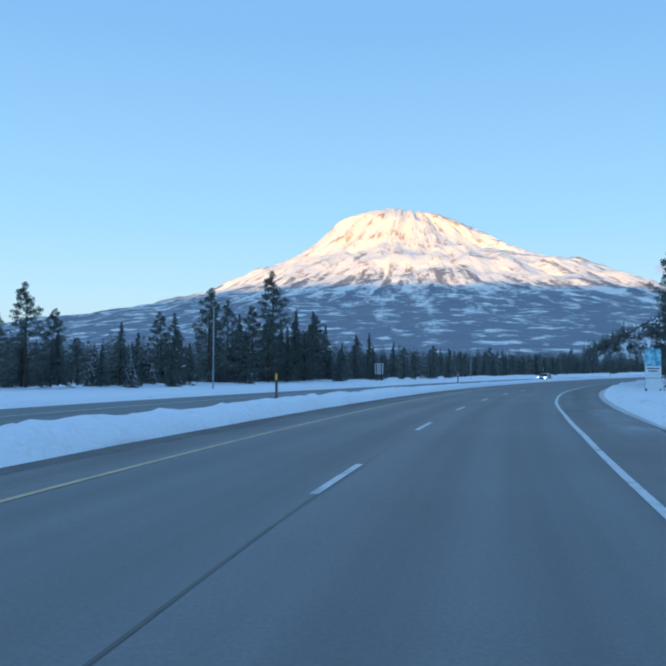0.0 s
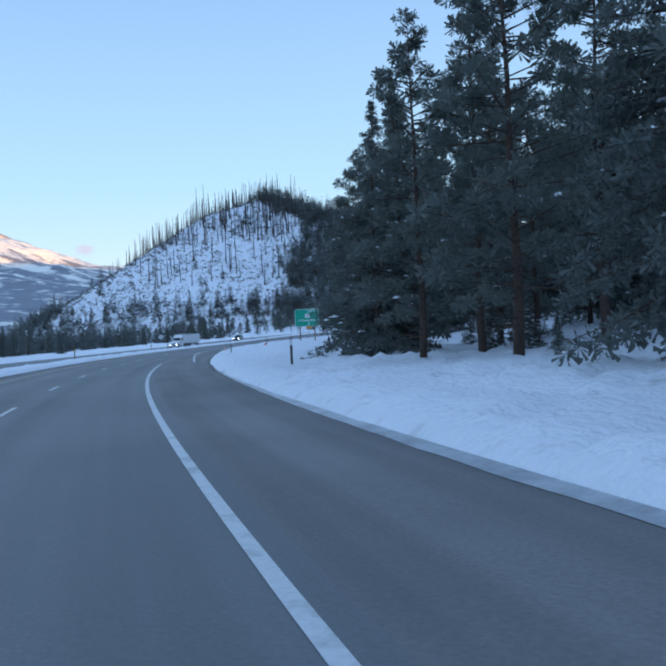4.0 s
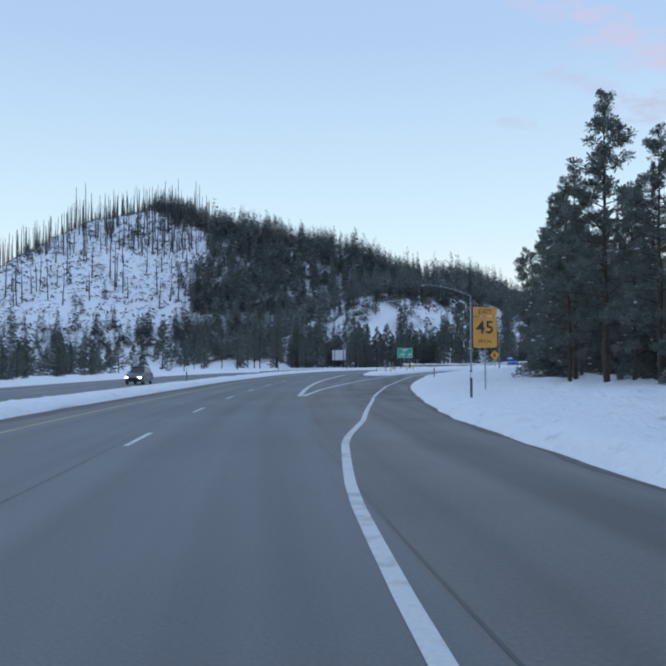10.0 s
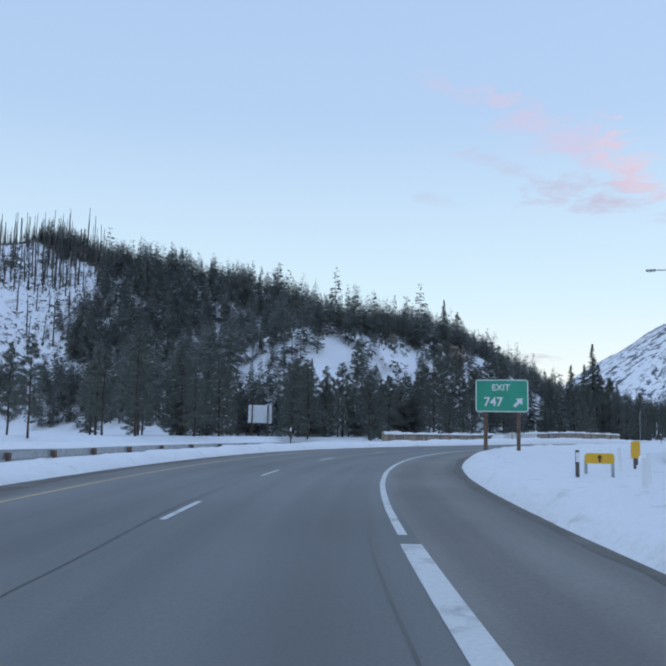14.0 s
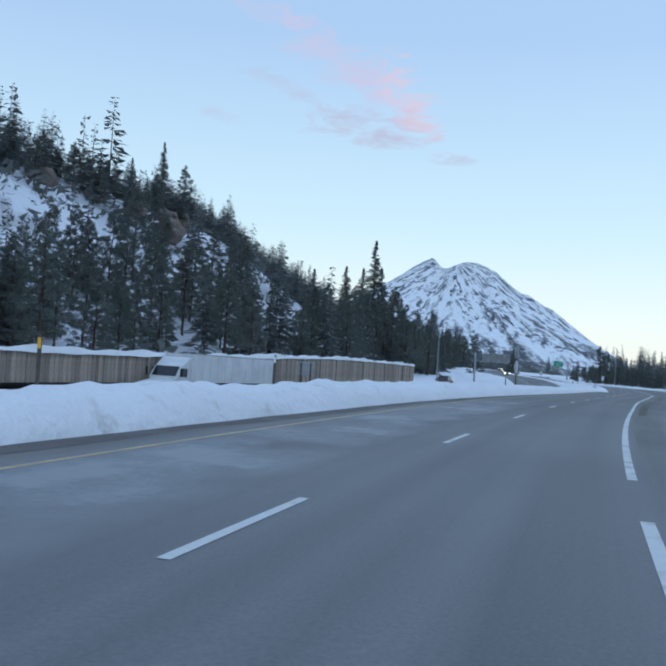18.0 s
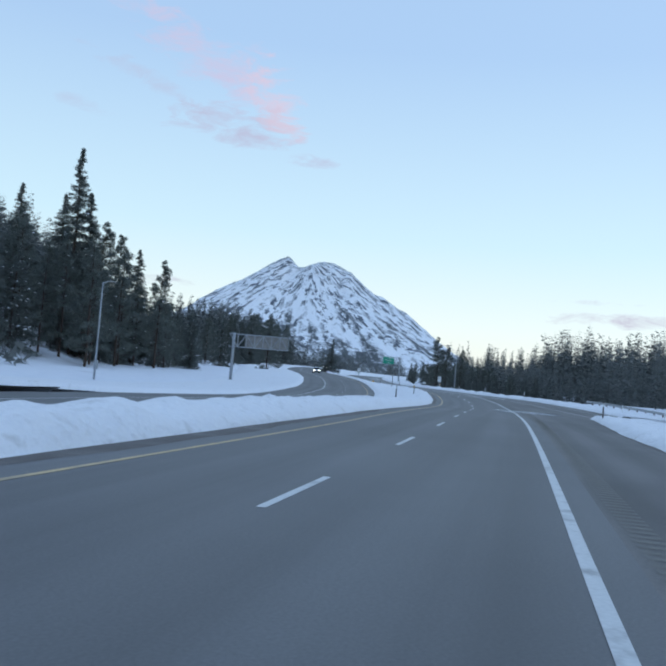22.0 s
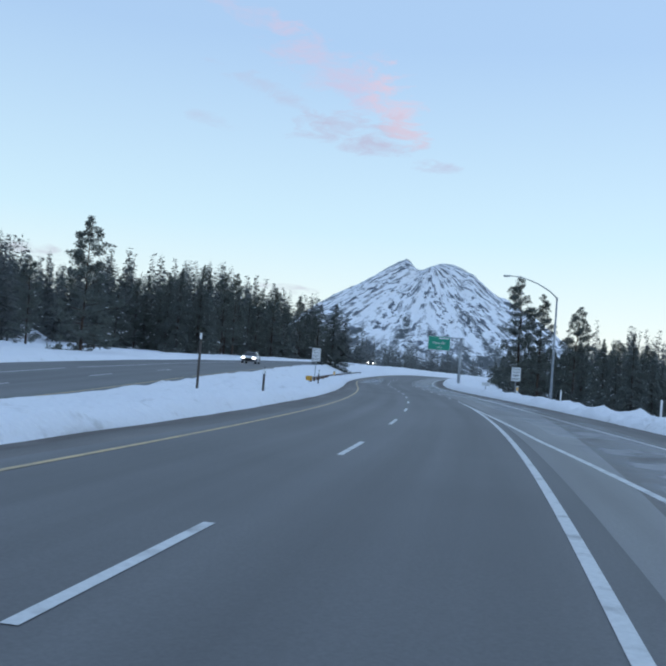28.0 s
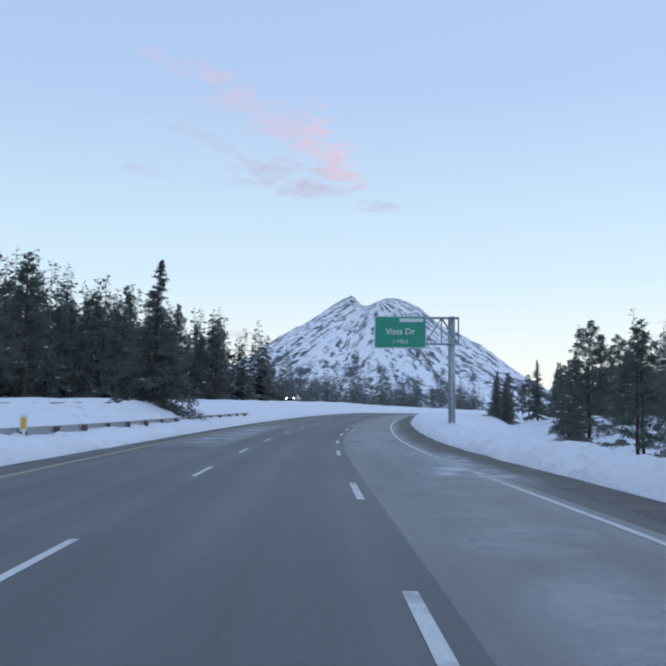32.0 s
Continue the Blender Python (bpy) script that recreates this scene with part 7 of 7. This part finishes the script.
stain("melt_dirt", 366, 380, 2.6, 9.0, DIRT, "brown meltwater dirt at the island's nose")
stain("melt_dirt", 330, 366, 5.0, 10.4, DIRT, "brown dirt along the ramp edge")
stain("melt_dirt", 300, 326, 2.6, 6.4, DIRT, "brown dirt along the ramp edge")
for s0, s1 in ((-30, 371), (373, 446), (446, 636), (642, 900)):
    q = np.arange(s0, s1, 1.5)
    e = pavement_right(q)
    pw = road_point(q, e)
    wv = 0.16 * noise_at(pw[:, 0], pw[:, 1], 2.2, 31.0) + 0.12 * noise_at(pw[:, 0], pw[:, 1], 0.9, 33.0)
    tagged(strip("wet_edge", q, [e - 0.14 - 0.95 * ease((q - 735) / 20) + wv, e + 0.5], [np.full(len(q), 0.004)] * 2, GRIT), "wet dark grit along the snow's edge", "grit", kind="structure")
q = np.arange(20, 150, 0.8)
e = pavement_right(q)
pw = road_point(q, e)
wv = 0.22 * noise_at(pw[:, 0], pw[:, 1], 2.0, 41.0) + 0.14 * noise_at(pw[:, 0], pw[:, 1], 0.8, 43.0)
wide = 0.26 * ease((q - 20) / 20) * ease((150 - q) / 40)
tagged(strip("slush_edge", q, [e - wide + wv * wide, e + 0.06], [np.full(len(q), 0.008), np.full(len(q), 0.03)], SLUSH), "grey slush spilled from the snow bank", "slush", kind="structure")
q = np.arange(-30, 900, 1.5)
wv = 0.10 * np.sin(q / 2.7) + 0.08 * np.sin(q / 1.1)
tagged(strip("wet_edge", q, [median_edge(q) - 0.6, median_edge(q) + 0.34 + 0.28 * ease((620 - q) / 60) + wv], [np.full(len(q), 0.004)] * 2, GRIT), "wet dark grit along the median snow", "grit", kind="structure")
# rumble strip cut into the shoulder
rs = np.arange(512, 640, 0.34)
rv, rf = [], []
for k, s in enumerate(rs):
    a = road_point(np.array([s, s, s + 0.15, s + 0.15]), np.array([0.42, 0.78, 0.78, 0.42]), 0.004)
    rv.append(a)
    rf.append([4 * k, 4 * k + 1, 4 * k + 2, 4 * k + 3])
tagged(new("rumble_strip", fast_mesh("rumble_strip", np.concatenate(rv), rf, SEAM)), "row of short rumble grooves beside the edge line", "rumble strip", kind="stuff")


# ---- rocks on the bluff ----
def outcrop(x, y, size, seed):
    bm = bmesh.new()
    bmesh.ops.create_icosphere(bm, subdivisions=3, radius=1.0)
    for v in bm.verts:
        k = 1 + 0.35 * noise.noise(v.co * 1.6 + Vector((seed, 0, 0))) + 0.16 * noise.noise(v.co * 4.0 + Vector((0, seed, 0)))
        v.co = Vector((v.co.x * size * k, v.co.y * size * 0.7 * k, v.co.z * size * 0.62 * k))
    ob = new("rock_outcrop", bm_mesh("rock_outcrop", bm, ROCK))
    ob.matrix_basis = pose(x, y, ground_at(x, y) + size * 0.1, 0, 0, 35 * seed)
    tagged(ob, "rough brown rock outcrop on the snowy bluff", "rock", "bluff rocks")


for k, (x, y, size) in enumerate(((309, 498, 3.6), (303, 500, 2.6), (313, 503, 2.8), (294, 500, 2.2), (283, 498, 2.6), (322, 508, 2.6), (276, 512, 1.8))):
    outcrop(x, y, size, k + 1.0)
